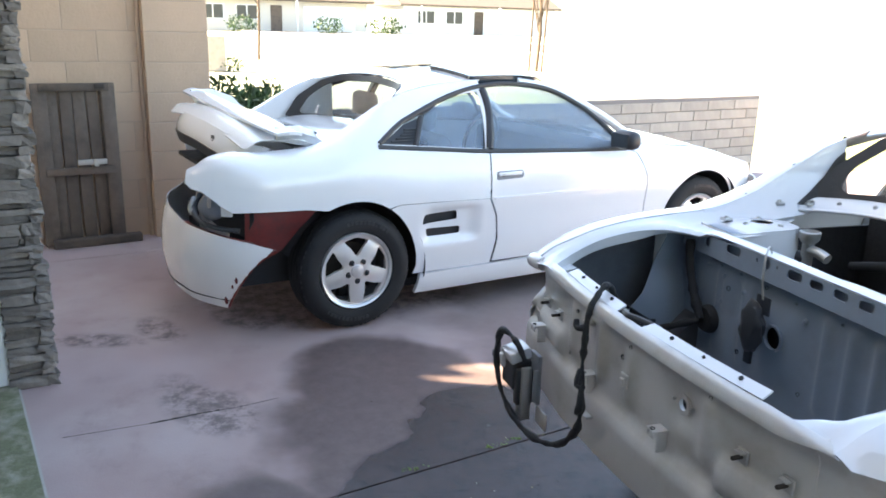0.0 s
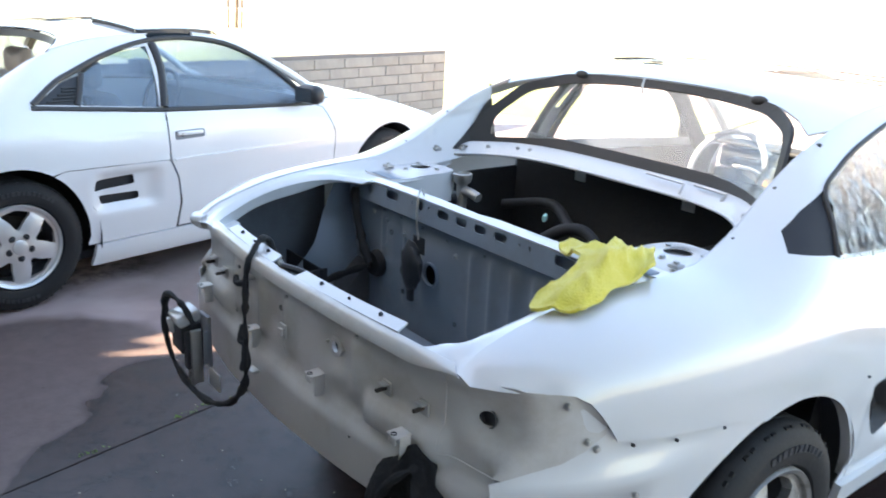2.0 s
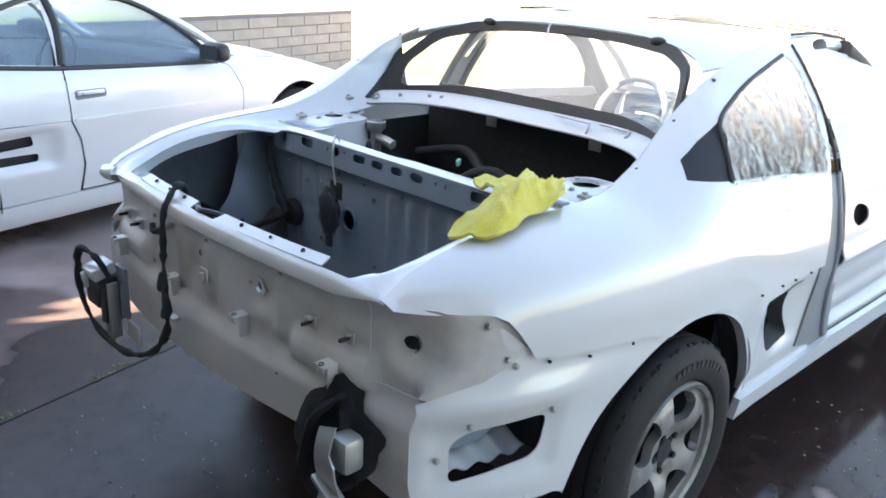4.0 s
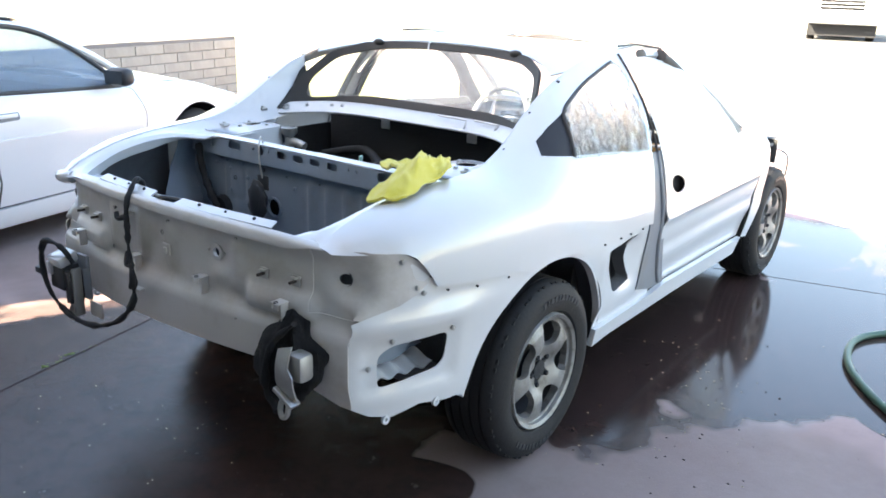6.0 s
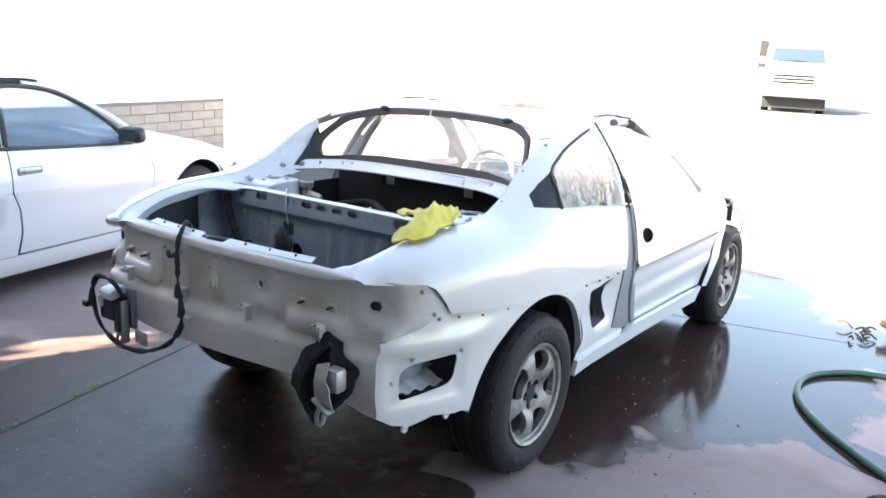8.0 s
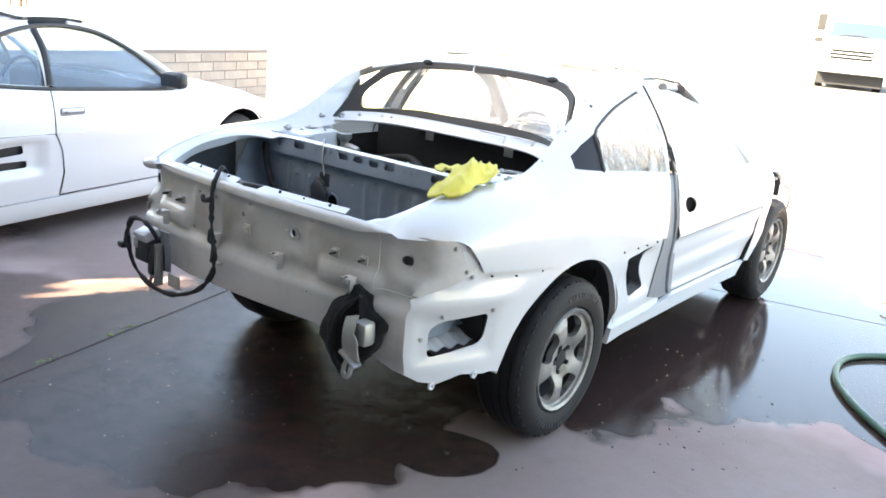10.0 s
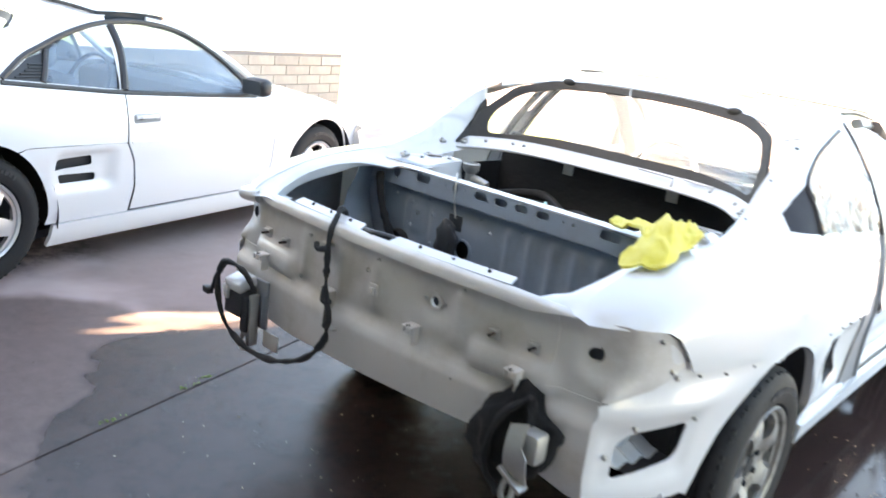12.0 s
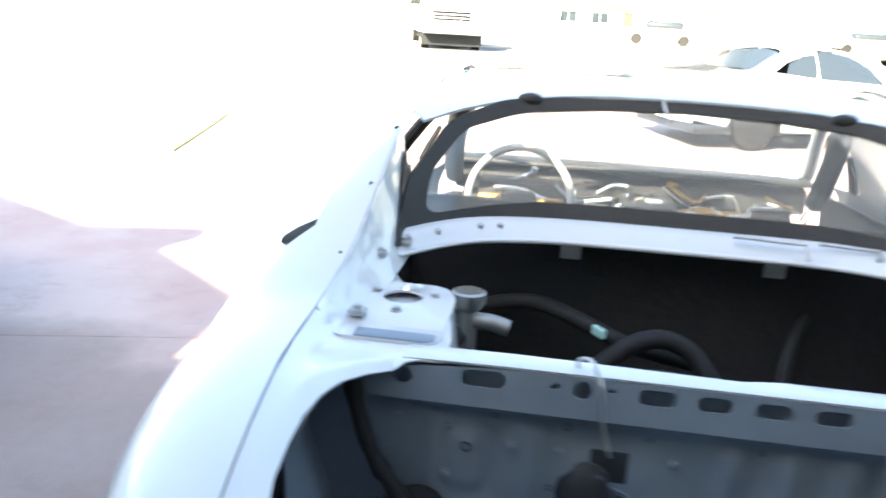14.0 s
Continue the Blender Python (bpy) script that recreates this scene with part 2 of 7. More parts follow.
    link(math("MULTIPLY", math("SUBTRACT", 1.0, film), 0.5), bp.inputs["Strength"])
    link(math("ADD", grain, math("MULTIPLY", fine, 0.5)), bp.inputs["Height"])
    link(bp.outputs["Normal"], b.inputs["Normal"])
    return m


# wet patches on the driveway: x, y, half length, half width, turn
DAMP = [(-1.12, -0.82, 0.72, 0.72, 14), (-1.62, -0.93, 0.56, 0.44, 14), (-0.1, -1.45, 0.95, 0.42, 12)]
STAINS = [(-2.50, -1.92, 0.22, 0.12, 20), (-2.42, -2.20, 0.30, 0.10, 70), (-2.75, -1.35, 0.5, 0.35, 14), (-3.0, -0.6, 0.6, 0.4, 14), (-1.6, -1.75, 0.35, 0.15, 30)]
MOIST = [(1.55, -0.15, 1.45, 0.95, 0), (0.1, -1.55, 1.2, 0.5, 10), (-2.2, 0.6, 1.0, 1.2, 14)]
WET = [(-0.45, -0.48, 1.07, 0.93, 0), (0.60, -0.42, 0.20, 0.17, 30), (0.15, 1.25, 1.12, 1.5, 0), (1.18, 1.62, 0.60, 0.92, 0), (1.80, 0.98, 0.34, 0.11, -25), (1.6, 2.7, 0.9, 0.55, 14), (0.8, 3.15, 1.3, 0.72, 10)]
FILM = [(1.15, 1.62, 0.62, 0.95, 0), (1.80, 0.98, 0.30, 0.10, -25), (1.35, 2.5, 1.0, 0.55, 14), (1.9, 3.1, 0.9, 0.5, 14), (0.3, 1.3, 0.8, 1.4, 10), (0.8, 3.15, 1.2, 0.62, 10)]
CONCRETE = wet_concrete()


# ---- mesh helpers ----
def part(name, bm, mat, parent=None, label="", smooth=0):
    """One mesh object out of a bmesh, under a thing or a part. smooth: degrees below which edges are shaded round."""
    me = bpy.data.meshes.new(name)
    bm.to_mesh(me)
    bm.free()
    me.materials.append(mat)
    if smooth:
        me.shade_smooth()
        me.set_sharp_from_angle(angle=radians(smooth))
    ob = new(name, me)
    if parent is not None:
        ob.parent = parent
    if label:
        ob["label"] = label
    return ob


def thing(name, label, category, m=None, group="", kind=""):
    ob = new(name)
    ob.empty_display_size = 0.1
    if m is not None:
        ob.matrix_world = m
    return tagged(ob, label, category, group, kind)


def boxes(*specs, bevel=0.0, bm=None):
    """Boxes, each (centre, size) or (centre, size, turn matrix), in one bmesh."""
    bm = bm or bmesh.new()
    for spec in specs:
        c, s = spec[0], spec[1]
        turn = spec[2] if len(spec) > 2 else Matrix()
        b2 = bmesh.new()
        bmesh.ops.create_cube(b2, size=1.0, matrix=Matrix.Diagonal((*s, 1)))
        if bevel:
            bmesh.ops.bevel(b2, geom=b2.edges[:], offset=min(bevel, min(s) * 0.45), segments=2, affect="EDGES", profile=0.5)
        bmesh.ops.transform(b2, matrix=Matrix.Translation(c) @ turn.to_4x4(), verts=b2.verts[:])
        me = bpy.data.meshes.new("tmp")
        b2.to_mesh(me)
        b2.free()
        bm.from_mesh(me)
        bpy.data.meshes.remove(me)
    return bm


def lathe(profile, seg=48, axis="x", bm=None, closed=False, m=None):
    """A solid of revolution from (along, radius) pairs, round x, y or z."""
    bm = bm or bmesh.new()
    rings = []
    for a, r in profile:
        ring = []
        for i in range(seg):
            t = 2 * math.pi * i / seg
            c, s = r * math.cos(t), r * math.sin(t)
            p = {"x": (a, c, s), "y": (c, a, -s), "z": (c, s, a)}[axis]
            ring.append(bm.verts.new(m @ Vector(p) if m is not None else p))
        rings.append(ring)
    pairs = list(zip(rings, rings[1:])) + ([(rings[-1], rings[0])] if closed else [])
    for a, b in pairs:
        for i in range(seg):
            j = (i + 1) % seg
            bm.faces.new((a[i], a[j], b[j], b[i]))
    if not closed:
        for ring, flip in ((rings[0], True), (rings[-1], False)):
            if (ring[0].co - ring[seg // 2].co).length > 1e-4:
                bm.faces.new(ring[::-1] if flip else ring)
    bmesh.ops.remove_doubles(bm, verts=bm.verts[:], dist=1e-6)
    bmesh.ops.recalc_face_normals(bm, faces=bm.faces[:])
    return bm


def spline(points, steps=6, closed=False):
    """Points on a smooth Catmull-Rom line through the given ones."""
    p = [Vector(q) for q in points]
    n, out = len(p), []
    for i in range(n if closed else n - 1):
        a, b = (p[i - 1] if (i or closed) else p[0]), p[i]
        c, d = p[(i + 1) % n], (p[(i + 2) % n] if (closed or i + 2 < n) else p[-1])
        for k in range(steps):
            t = k / steps
            out.append(0.5 * (2 * b + (c - a) * t + (2 * a - 5 * b + 4 * c - d) * t * t + (3 * b - a - 3 * c + d) * t ** 3))
    if not closed:
        out.append(p[-1])
    return out


def tube(points, r, sides=10, bm=None, steps=6, closed=False, wobble=0.0, straight=False, flat=1.0):
    """A round bar or cable along a smooth line."""
    bm = bm or bmesh.new()
    line = [Vector(q) for q in points] if straight else spline(points, steps, closed)
    rings, up = [], Vector((0.13, 0.2, 1)).normalized()
    n = len(line)
    for i, p in enumerate(line):
        ahead = (line[(i + 1) % n] if (closed or i + 1 < n) else p) - (line[i - 1] if (closed or i) else p)
        ahead.normalize()
        side = ahead.cross(up)
        if side.length < 1e-3:
            side = ahead.cross(Vector((1, 0, 0)))
        side.normalize()
        up = side.cross(ahead).normalized()
        rr = r * (1 + wobble * noise.noise(p * 40))
        rings.append([bm.verts.new(p + rr * (math.cos(a) * side + flat * math.sin(a) * up)) for a in (2 * math.pi * k / sides for k in range(sides))])
    for a, b in list(zip(rings, rings[1:])) + ([(rings[-1], rings[0])] if closed else []):
        for k in range(sides):
            j = (k + 1) % sides
            bm.faces.new((a[k], a[j], b[j], b[k]))
    if not closed:
        bm.faces.new(rings[0][::-1])
        bm.faces.new(rings[-1])
    bmesh.ops.recalc_face_normals(bm, faces=bm.faces[:])
    return bm


def rounded(poly, r, seg=5):
    """A 2D outline with its corners rounded; r: one radius or one for each corner."""
    out, n = [], len(poly)
    for i in range(n):
        rr = r[i] if isinstance(r, (list, tuple)) else r
        a, b, c = (Vector(poly[(i + k) % n]) for k in (-1, 0, 1))
        u, v = a - b, c - b
        d = min(rr, u.length * 0.48, v.length * 0.48)
        if d < 1e-5:
            out.append(b)
            continue
        p, q = b + u.normalized() * d, b + v.normalized() * d
        for k in range(seg + 1):
            t = k / seg
            out.append(p * (1 - t) ** 2 + b * 2 * t * (1 - t) + q * t * t)
    return [(p.x, p.y) for p in out]


def inside(poly, pts):
    poly, pts = np.asarray(poly, float), np.asarray(pts, float)
    x, y = pts[:, 0], pts[:, 1]
    hit = np.zeros(len(pts), bool)
    for (x0, y0), (x1, y1) in zip(poly, np.roll(poly, -1, 0)):
        cross = (y0 > y) != (y1 > y)
        if y0 != y1:
            hit ^= cross & (x < (x1 - x0) * (y - y0) / (y1 - y0) + x0)
    return hit


def near_line(poly, pts, d):
    poly, pts = np.asarray(poly, float), np.asarray(pts, float)
    close = np.zeros(len(pts), bool)
    for a, b in zip(poly, np.roll(poly, -1, 0)):
        ab = b - a
        t = np.clip(((pts - a) @ ab) / max(ab @ ab, 1e-12), 0, 1)
        close |= np.linalg.norm(pts - a - t[:, None] * ab, axis=1) < d
    return close


def sheet(outline, holes, place, step=0.03, thick=0.004, flip=False, bm=None):
    """A curved sheet of metal: a 2D outline with holes, filled with small triangles, bent by place(a, b) -> (x, y, z), with thickness."""
    from mathutils.geometry import delaunay_2d_cdt
    loops = []
    for loop in [outline, *holes]:
        fine = []
        for a, b in zip(loop, list(loop[1:]) + [loop[0]]):
            a, b = Vector(a), Vector(b)
            k = max(1, int((b - a).length / step))
            fine += [a + (b - a) * (i / k) for i in range(k)]
        loops.append([(p.x, p.y) for p in fine])
    lo, hi = np.min(loops[0], 0), np.max(loops[0], 0)
    ga, gb = np.arange(lo[0] + step / 2, hi[0], step), np.arange(lo[1] + step / 2, hi[1], step)
    grid = np.array([(a + (step / 2 if j % 2 else 0), b) for j, b in enumerate(gb) for a in ga]).reshape(-1, 2)
    keep = inside(loops[0], grid) & ~near_line(loops[0], grid, step * 0.45)
    for h in loops[1:]:
        keep &= ~inside(h, grid) & ~near_line(h, grid, step * 0.45)
    pts, edges = [], []
    for loop in loops:
        base = len(pts)
        pts += [Vector(p) for p in loop]
        edges += [(base + i, base + (i + 1) % len(loop)) for i in range(len(loop))]
    pts += [Vector(p) for p in grid[keep]]
    verts, _, faces, *_ = delaunay_2d_cdt(pts, edges, [], 0, 1e-7)
    mids = np.array([np.mean([verts[i] for i in f], 0) for f in faces])
    ok = inside(loops[0], mids)
    for h in loops[1:]:
        ok &= ~inside(h, mids)
    faces = [list(f) for f, k in zip(faces, ok) if k]
    co = np.array([place(v[0], v[1]) for v in verts], float)
    for f in faces:
        a, b, c = (verts[i] for i in f[:3])
        if (b - a).cross(c - a) < 0:
            f.reverse()
    if flip:
        faces = [f[::-1] for f in faces]
    nrm = np.zeros_like(co)
    for f in faces:
        k = np.cross(co[f[1]] - co[f[0]], co[f[2]] - co[f[0]])
        for i in f:
            nrm[i] += k
    nrm /= np.maximum(np.linalg.norm(nrm, axis=1, keepdims=True), 1e-12)
    back = co - nrm * thick
    bm = bm or bmesh.new()
    used = sorted({i for f in faces for i in f})
    top, bot = {i: bm.verts.new(co[i]) for i in used}, {i: bm.verts.new(back[i]) for i in used}
    count = {}
    for f in faces:
        bm.faces.new([top[i] for i in f])
        bm.faces.new([bot[i] for i in f[::-1]])
        for a, b in zip(f, f[1:] + f[:1]):
            count[(a, b)] = count.get((a, b), 0) + 1
    for (a, b) in list(count):
        if (b, a) not in count:
            q = [bm.verts.new(co[a]), bm.verts.new(back[a]), bm.verts.new(back[b]), bm.verts.new(co[b])]
            bm.faces.new(q)
    return bm


def table(xs, ys):
    """A smooth curve through pairs (monotone cubic)."""
    xs, ys = np.array(xs, float), np.array(ys, float)
    h, d = np.diff(xs), np.diff(ys) / np.diff(xs)
    m = np.r_[d[0], [0 if a * b <= 0 else 2 * a * b / (a + b) for a, b in zip(d, d[1:])], d[-1]]

    def f(x):
        x = np.clip(x, xs[0], xs[-1])
        i = min(np.searchsorted(xs, x, "right") - 1, len(h) - 1)
        t = (x - xs[i]) / h[i]
        return float((1 + 2 * t) * (1 - t) ** 2 * ys[i] + t * (1 - t) ** 2 * h[i] * m[i] + t * t * (3 - 2 * t) * ys[i + 1] + t * t * (t - 1) * h[i] * m[i + 1])
    return f


def ramp(x, lo, hi):
    t = min(1.0, max(0.0, (x - lo) / (hi - lo)))
    return t * t * (3 - 2 * t)


# ---- the shape shared by the two sports cars; y runs from the rear axle to the nose, x is half the width ----
WIDTH = table([-0.87, -0.82, -0.77, -0.66, -0.56, -0.45, -0.27, 0.0, 0.3, 0.8, 1.6, 2.1, 2.5, 2.8, 3.0, 3.15, 3.24],
              [0.42, 0.60, 0.672, 0.738, 0.777, 0.805, 0.832, 0.85, 0.85, 0.85, 0.845, 0.845, 0.835, 0.79, 0.70, 0.55, 0.36])
LOWER = table([0.16, 0.22, 0.30, 0.42, 0.55, 0.66, 0.72], [0.90, 0.945, 0.955, 0.975, 0.985, 1.0, 1.0])
TOP_Z = table([-0.82, -0.77, -0.72, -0.64, -0.55, -0.45, -0.35, -0.18, -0.05, 0.12, 0.23, 0.40, 0.55, 0.75, 0.95, 1.15, 1.35, 1.6, 1.75, 1.95, 2.1, 2.4, 2.8, 3.05, 3.24],
              [0.838, 0.850, 0.884, 0.915, 0.936, 0.949, 0.956, 0.967, 1.006, 1.105, 1.165, 1.220, 1.248, 1.266, 1.272, 1.262, 1.222, 1.11, 1.03, 0.905, 0.875, 0.85, 0.755, 0.66, 0.56])
TOP_X = table([-0.82, -0.77, -0.72, -0.64, -0.55, -0.45, -0.35, -0.18, -0.05, 0.12, 0.23, 0.40, 0.55, 0.75, 0.95, 1.15, 1.35, 1.6, 1.75, 1.95, 2.1, 2.4, 2.8, 3.05, 3.24],
              [0.545, 0.585, 0.590, 0.598, 0.607, 0.618, 0.628, 0.632, 0.622, 0.607, 0.603, 0.592, 0.58, 0.57, 0.568, 0.57, 0.58, 0.62, 0.66, 0.70, 0.70, 0.68, 0.60, 0.46, 0.25])


def flank(y, z, off=0.0):
    """The half width of the body at y and height z."""
    w = WIDTH(y)
    if z <= 0.72:
        return w * LOWER(z) + off
    zt, xt = TOP_Z(y), TOP_X(y)
    t = min(1.0, (z - 0.72) / max(zt - 0.72, 0.01))
    rear, front = 1 - ramp(y, -0.15, 0.45), ramp(y, 1.75, 2.05)
    shape = (1 - rear - front) * t ** 2.0 + rear * (1 - max(0.0, 1 - t ** 3.8) ** 0.45) + front * (1 - max(0.0, 1 - t ** 2.2) ** 0.55)
    w += 0.014 * min(1.0, max(0.0, (z - 0.71) / 0.15)) * ramp(y, -0.76, -0.62) * (1 - ramp(y, 0.0, 0.5))      # the shoulder stands out over the side
    return w - (w - xt) * shape + off


def side(sign, off=0.0):
    def place(y, z):
        return (sign * flank(y, z, off), y, z)
    return place


def circle(cx, cy, r, n=28, a0=0, a1=360):
    return [(cx + r * math.cos(radians(a0 + (a1 - a0) * i / n)), cy + r * math.sin(radians(a0 + (a1 - a0) * i / n))) for i in range(n + (a1 - a0 < 360))]


def bend(y, w, back=False):
    """Spreads the rows of a sheet towards the rounded shoulder; back: the other way."""
    if w <= 0.72:
        return w
    e, h = 1 + 3.5 * (1 - ramp(y, -0.15, 0.45)), max(TOP_Z(y) - 0.72, 0.01)
    q = min(1.0, (w - 0.72) / h)
    return 0.72 + h * (1 - (1 - q) ** (1 / e if back else e))


def shoulder_sheet(name, outline, holes, mat, parent, sign, off=0.0, thick=0.004, step=0.03):
    """A side panel that runs up over the rounded shoulder."""
    loops = []
    for loop in [outline, *holes]:
        fine = []
        for a, b in zip(loop, list(loop[1:]) + [loop[0]]):
            k = max(1, int(math.dist(a, b) / 0.02))
            top = abs(a[1] - TOP_Z(a[0])) < 0.003 and abs(b[1] - TOP_Z(b[0])) < 0.003
            for i in range(k):
                y = a[0] + (b[0] - a[0]) * i / k
                fine.append((y, TOP_Z(y) if top else a[1] + (b[1] - a[1]) * i / k))
        loops.append([(y, bend(y, z, True)) for y, z in fine])
    place = side(sign, off)
    return part(name, sheet(loops[0], loops[1:], lambda y, w: place(y, bend(y, w)), step, thick, flip=sign < 0), mat, parent, smooth=40)


def side_sheet(name, outline, holes, mat, parent, sign, off=0.0, thick=0.004, step=0.03, label=""):
    return part(name, sheet(outline, holes, side(sign, off), step, thick, flip=sign < 0), mat, parent, label, smooth=35)


def top_line(y0, y1, step=0.06, drop=0.0):
    n = max(2, int(abs(y1 - y0) / step))
    return [(y0 + (y1 - y0) * i / n, TOP_Z(y0 + (y1 - y0) * i / n) - drop) for i in range(n + 1)]


# side outlines in (y, z)
QUARTER_WINDOW = [(-0.005, 1.000), (0.35, 0.968), (0.665, 0.938), (0.735, 1.218), (0.69, 1.228), (0.45, 1.178), (0.19, 1.103), (0.10, 1.070), (0.03, 1.035)]


def roof_place(x, y):
    xt = TOP_X(y)
    return (x, y, TOP_Z(y) + 0.035 * ramp(y, 0.3, 0.6) * (1 - (x / xt) ** 2))


def wheel(name, mat, style, parent, x, y, z, sign, label=""):
    """A tyre on a five-spoke rim; x is the outer face of the tyre."""
    w = new(name)
    w.parent = parent
    w.location = (x, y, z)
    if label:
        w["label"] = label
    if sign < 0:
        w.rotation_euler = (0, 0, math.pi)
    R, W = 0.304, 0.215
    prof = [(-0.030, 0.192), (-0.006, 0.205), (0.004, 0.235), (0.0, 0.262), (-0.012, 0.286), (-0.030, 0.2995), (-0.045, R)]
    tread = []
    for k in range(4):
        a = -0.052 - k * 0.036
        tread += [(a, R), (a - 0.001, R - 0.006), (a - 0.006, R - 0.006), (a - 0.007, R)]
    prof += tread + [(-W + 0.045, R), (-W + 0.02, 0.296), (-W - 0.003, 0.262), (-W - 0.003, 0.23), (-W + 0.02, 0.192)]
    bm = lathe(prof, 72, "x", closed=True)
    for k in range(72):                                            # shoulder blocks
        if k % 3 == 0:
            continue
        a = 2 * math.pi * k / 72
        boxes(((-0.034, 0.2925 * math.cos(a), 0.2925 * math.sin(a)), (0.030, 0.013, 0.010), Matrix.Rotation(a, 3, "X") @ Matrix.Rotation(math.pi / 2, 3, "X")), bm=bm)
    part("tyre", bm, RUBBER, w, smooth=40)
    for a0 in (50, 230):                                           # raised lettering band, as plain bars
        lb = bmesh.new()
        for k in range(11):
            a = radians(a0 + k * 5.2)
            boxes(((0.0035, 0.250 * math.cos(a), 0.250 * math.sin(a)), (0.002, 0.010 + 0.004 * (k % 3), 0.018), Matrix.Rotation(a - math.pi / 2, 3, "X")), bm=lb)
        part("lettering", lb, BLACK, w)
    # rim_barrel in dark grey: shade behind the spokes is put into its colour
    for piece, prof, m in (("rim", [(-0.012, 0.196), (-0.004, 0.192), (-0.010, 0.181), (-0.034, 0.176)], mat), ("rim_barrel", [(-0.034, 0.176), (-0.10, 0.168), (-0.16, 0.175), (-0.175, 0.195)], UNDER)):
        rim = lathe(prof, 60, "x")
        for f in [f for f in rim.faces if len(f.verts) > 10]:
            rim.faces.remove(f)
        part(piece, rim, m, w, smooth=40)
    turn = 126 if style == "star" else 112
    holes = []
    for k in range(5):                                             # openings between the spokes
        mid = radians(turn + 36 + 72 * k)
        shape = ((0.080, 5.0), (0.120, 15.0), (0.167, 24.5)) if style == "star" else ((0.086, 17.0), (0.128, 24.0), (0.166, 22.0))
        ring = [(r, -w) for r, w in shape] + [(shape[-1][0] + 0.004, 0.0)] + [(r, w) for r, w in shape[::-1]]
        holes.append(rounded([(r * math.cos(mid + radians(w)), r * math.sin(mid + radians(w))) for r, w in ring], 0.014 if style == "star" else 0.020, 4))
    if style != "star":                                            # the open centre with its five nut recesses
        holes.append([((0.043 + 0.016 * math.cos(5 * (t - radians(turn)))) * math.cos(t), (0.043 + 0.016 * math.cos(5 * (t - radians(turn)))) * math.sin(t)) for t in (2 * math.pi * i / 40 for i in range(40))])
    level = table([0.0, 0.05, 0.075, 0.11, 0.15, 0.172, 0.190], [-0.008, -0.008, -0.010, -0.012, -0.018, -0.022, -0.014] if style == "star" else [-0.034, -0.032, -0.022, -0.012, -0.014, -0.024, -0.014])

    def cast(a, b):
        r, t = math.hypot(a, b), math.atan2(b, a)
        arm = 0.5 + 0.5 * math.cos(5 * (t - radians(turn)))
        return (level(r) + (0.006 if style == "star" else 0.010) * (arm - 0.5) * ramp(r, 0.05, 0.09) * (1 - ramp(r, 0.14, 0.18)), a, b)
    part("rim_face", sheet(circle(0, 0, 0.190, 60), holes, cast, 0.011, 0.024), mat, w, "cast five-spoke rim face", smooth=45)
    hub = lathe([(-0.03, 0.036), (-0.004, 0.034), (-0.002, 0.030), (-0.001, 0.0001)], 30, "x") if style == "star" else \
        lathe([(-0.07, 0.062), (-0.045, 0.060), (-0.045, 0.034), (-0.030, 0.032), (-0.028, 0.0001)], 30, "x")
    part("hub", hub, mat if style == "star" else BAY, w, smooth=40)
    for k in range(5):
        a = radians(turn + 72 * k)
        c = (0.004 if style == "star" else -0.022, 0.052 * math.cos(a), 0.052 * math.sin(a))
        nut = lathe([(-0.03, 0.016), (-0.012, 0.016), (-0.012, 0.0085), (-0.002, 0.0085), (0.001, 0.0001)], 12, "x", m=Matrix.Translation(c))
        part("wheel_nut", nut, BAY if style != "star" else BLACK, w, smooth=30)
    disc = lathe([(-0.13, 0.125), (-0.115, 0.125), (-0.115, 0.05), (-0.12, 0.0001)], 40, "x")
    part("brake_disc", disc, RUSTY, w, smooth=40)
    back = lathe([(-0.165, 0.178), (-0.16, 0.178), (-0.16, 0.0001)], 40, "x")
    part("backing_plate", back, BAY, w, smooth=40)
    return w


def bolt(parent, at, normal, r=0.008, mat=None, name="bolt"):
    m = Matrix.Translation(at) @ Vector(normal).to_track_quat("Z", "Y").to_matrix().to_4x4()
    bm = lathe([(-0.002, r * 1.5), (0.001, r * 1.5), (0.001, r), (0.006, r), (0.007, r * 0.6), (0.007, 0.0001)], 10, "z", m=m)
    return part(name, bm, mat or STEEL, parent, smooth=30)


def plug(parent, at, normal, r=0.008, name="hole_plug", mat=None, deep=0.002):
    """A dark hole seen as a shallow dark cup set in the sheet."""
    m = Matrix.Translation(at) @ Vector(normal).to_track_quat("Z", "Y").to_matrix().to_4x4()
    bm = lathe([(-0.004, r), (deep, r), (deep, r * 0.82), (-0.001, r * 0.8), (-0.001, 0.0001)], 14, "z", m=m)
    return part(name, bm, mat or BLACK, parent, smooth=30)


# ---- the place: ground, driveway, garage, walls ----
TURN = radians(14)
U, V = Vector((math.cos(TURN), math.sin(TURN), 0)), Vector((-math.sin(TURN), math.cos(TURN), 0))
HOME = Vector((-1.96, -2.35, 0))                                  # foot of the stone pier beside the garage door
HOUSE = Matrix.Translation(HOME) @ Matrix.Rotation(TURN, 4, "Z")


def at_house(u, v, z=0.0):
    return HOME + u * U + v * V + Vector((0, 0, z))


def rise(x, y):
    """The ground climbs gently towards the street."""
    v = (Vector((x, y, 0)) - HOME).dot(V)
    return 0.34 * ramp(v, 9.5, 20.0)


def flat(points, z, bm=None):
    bm = bm or bmesh.new()
    bm.faces.new([bm.verts.new((*p[:2], z)) for p in points])
    return bm


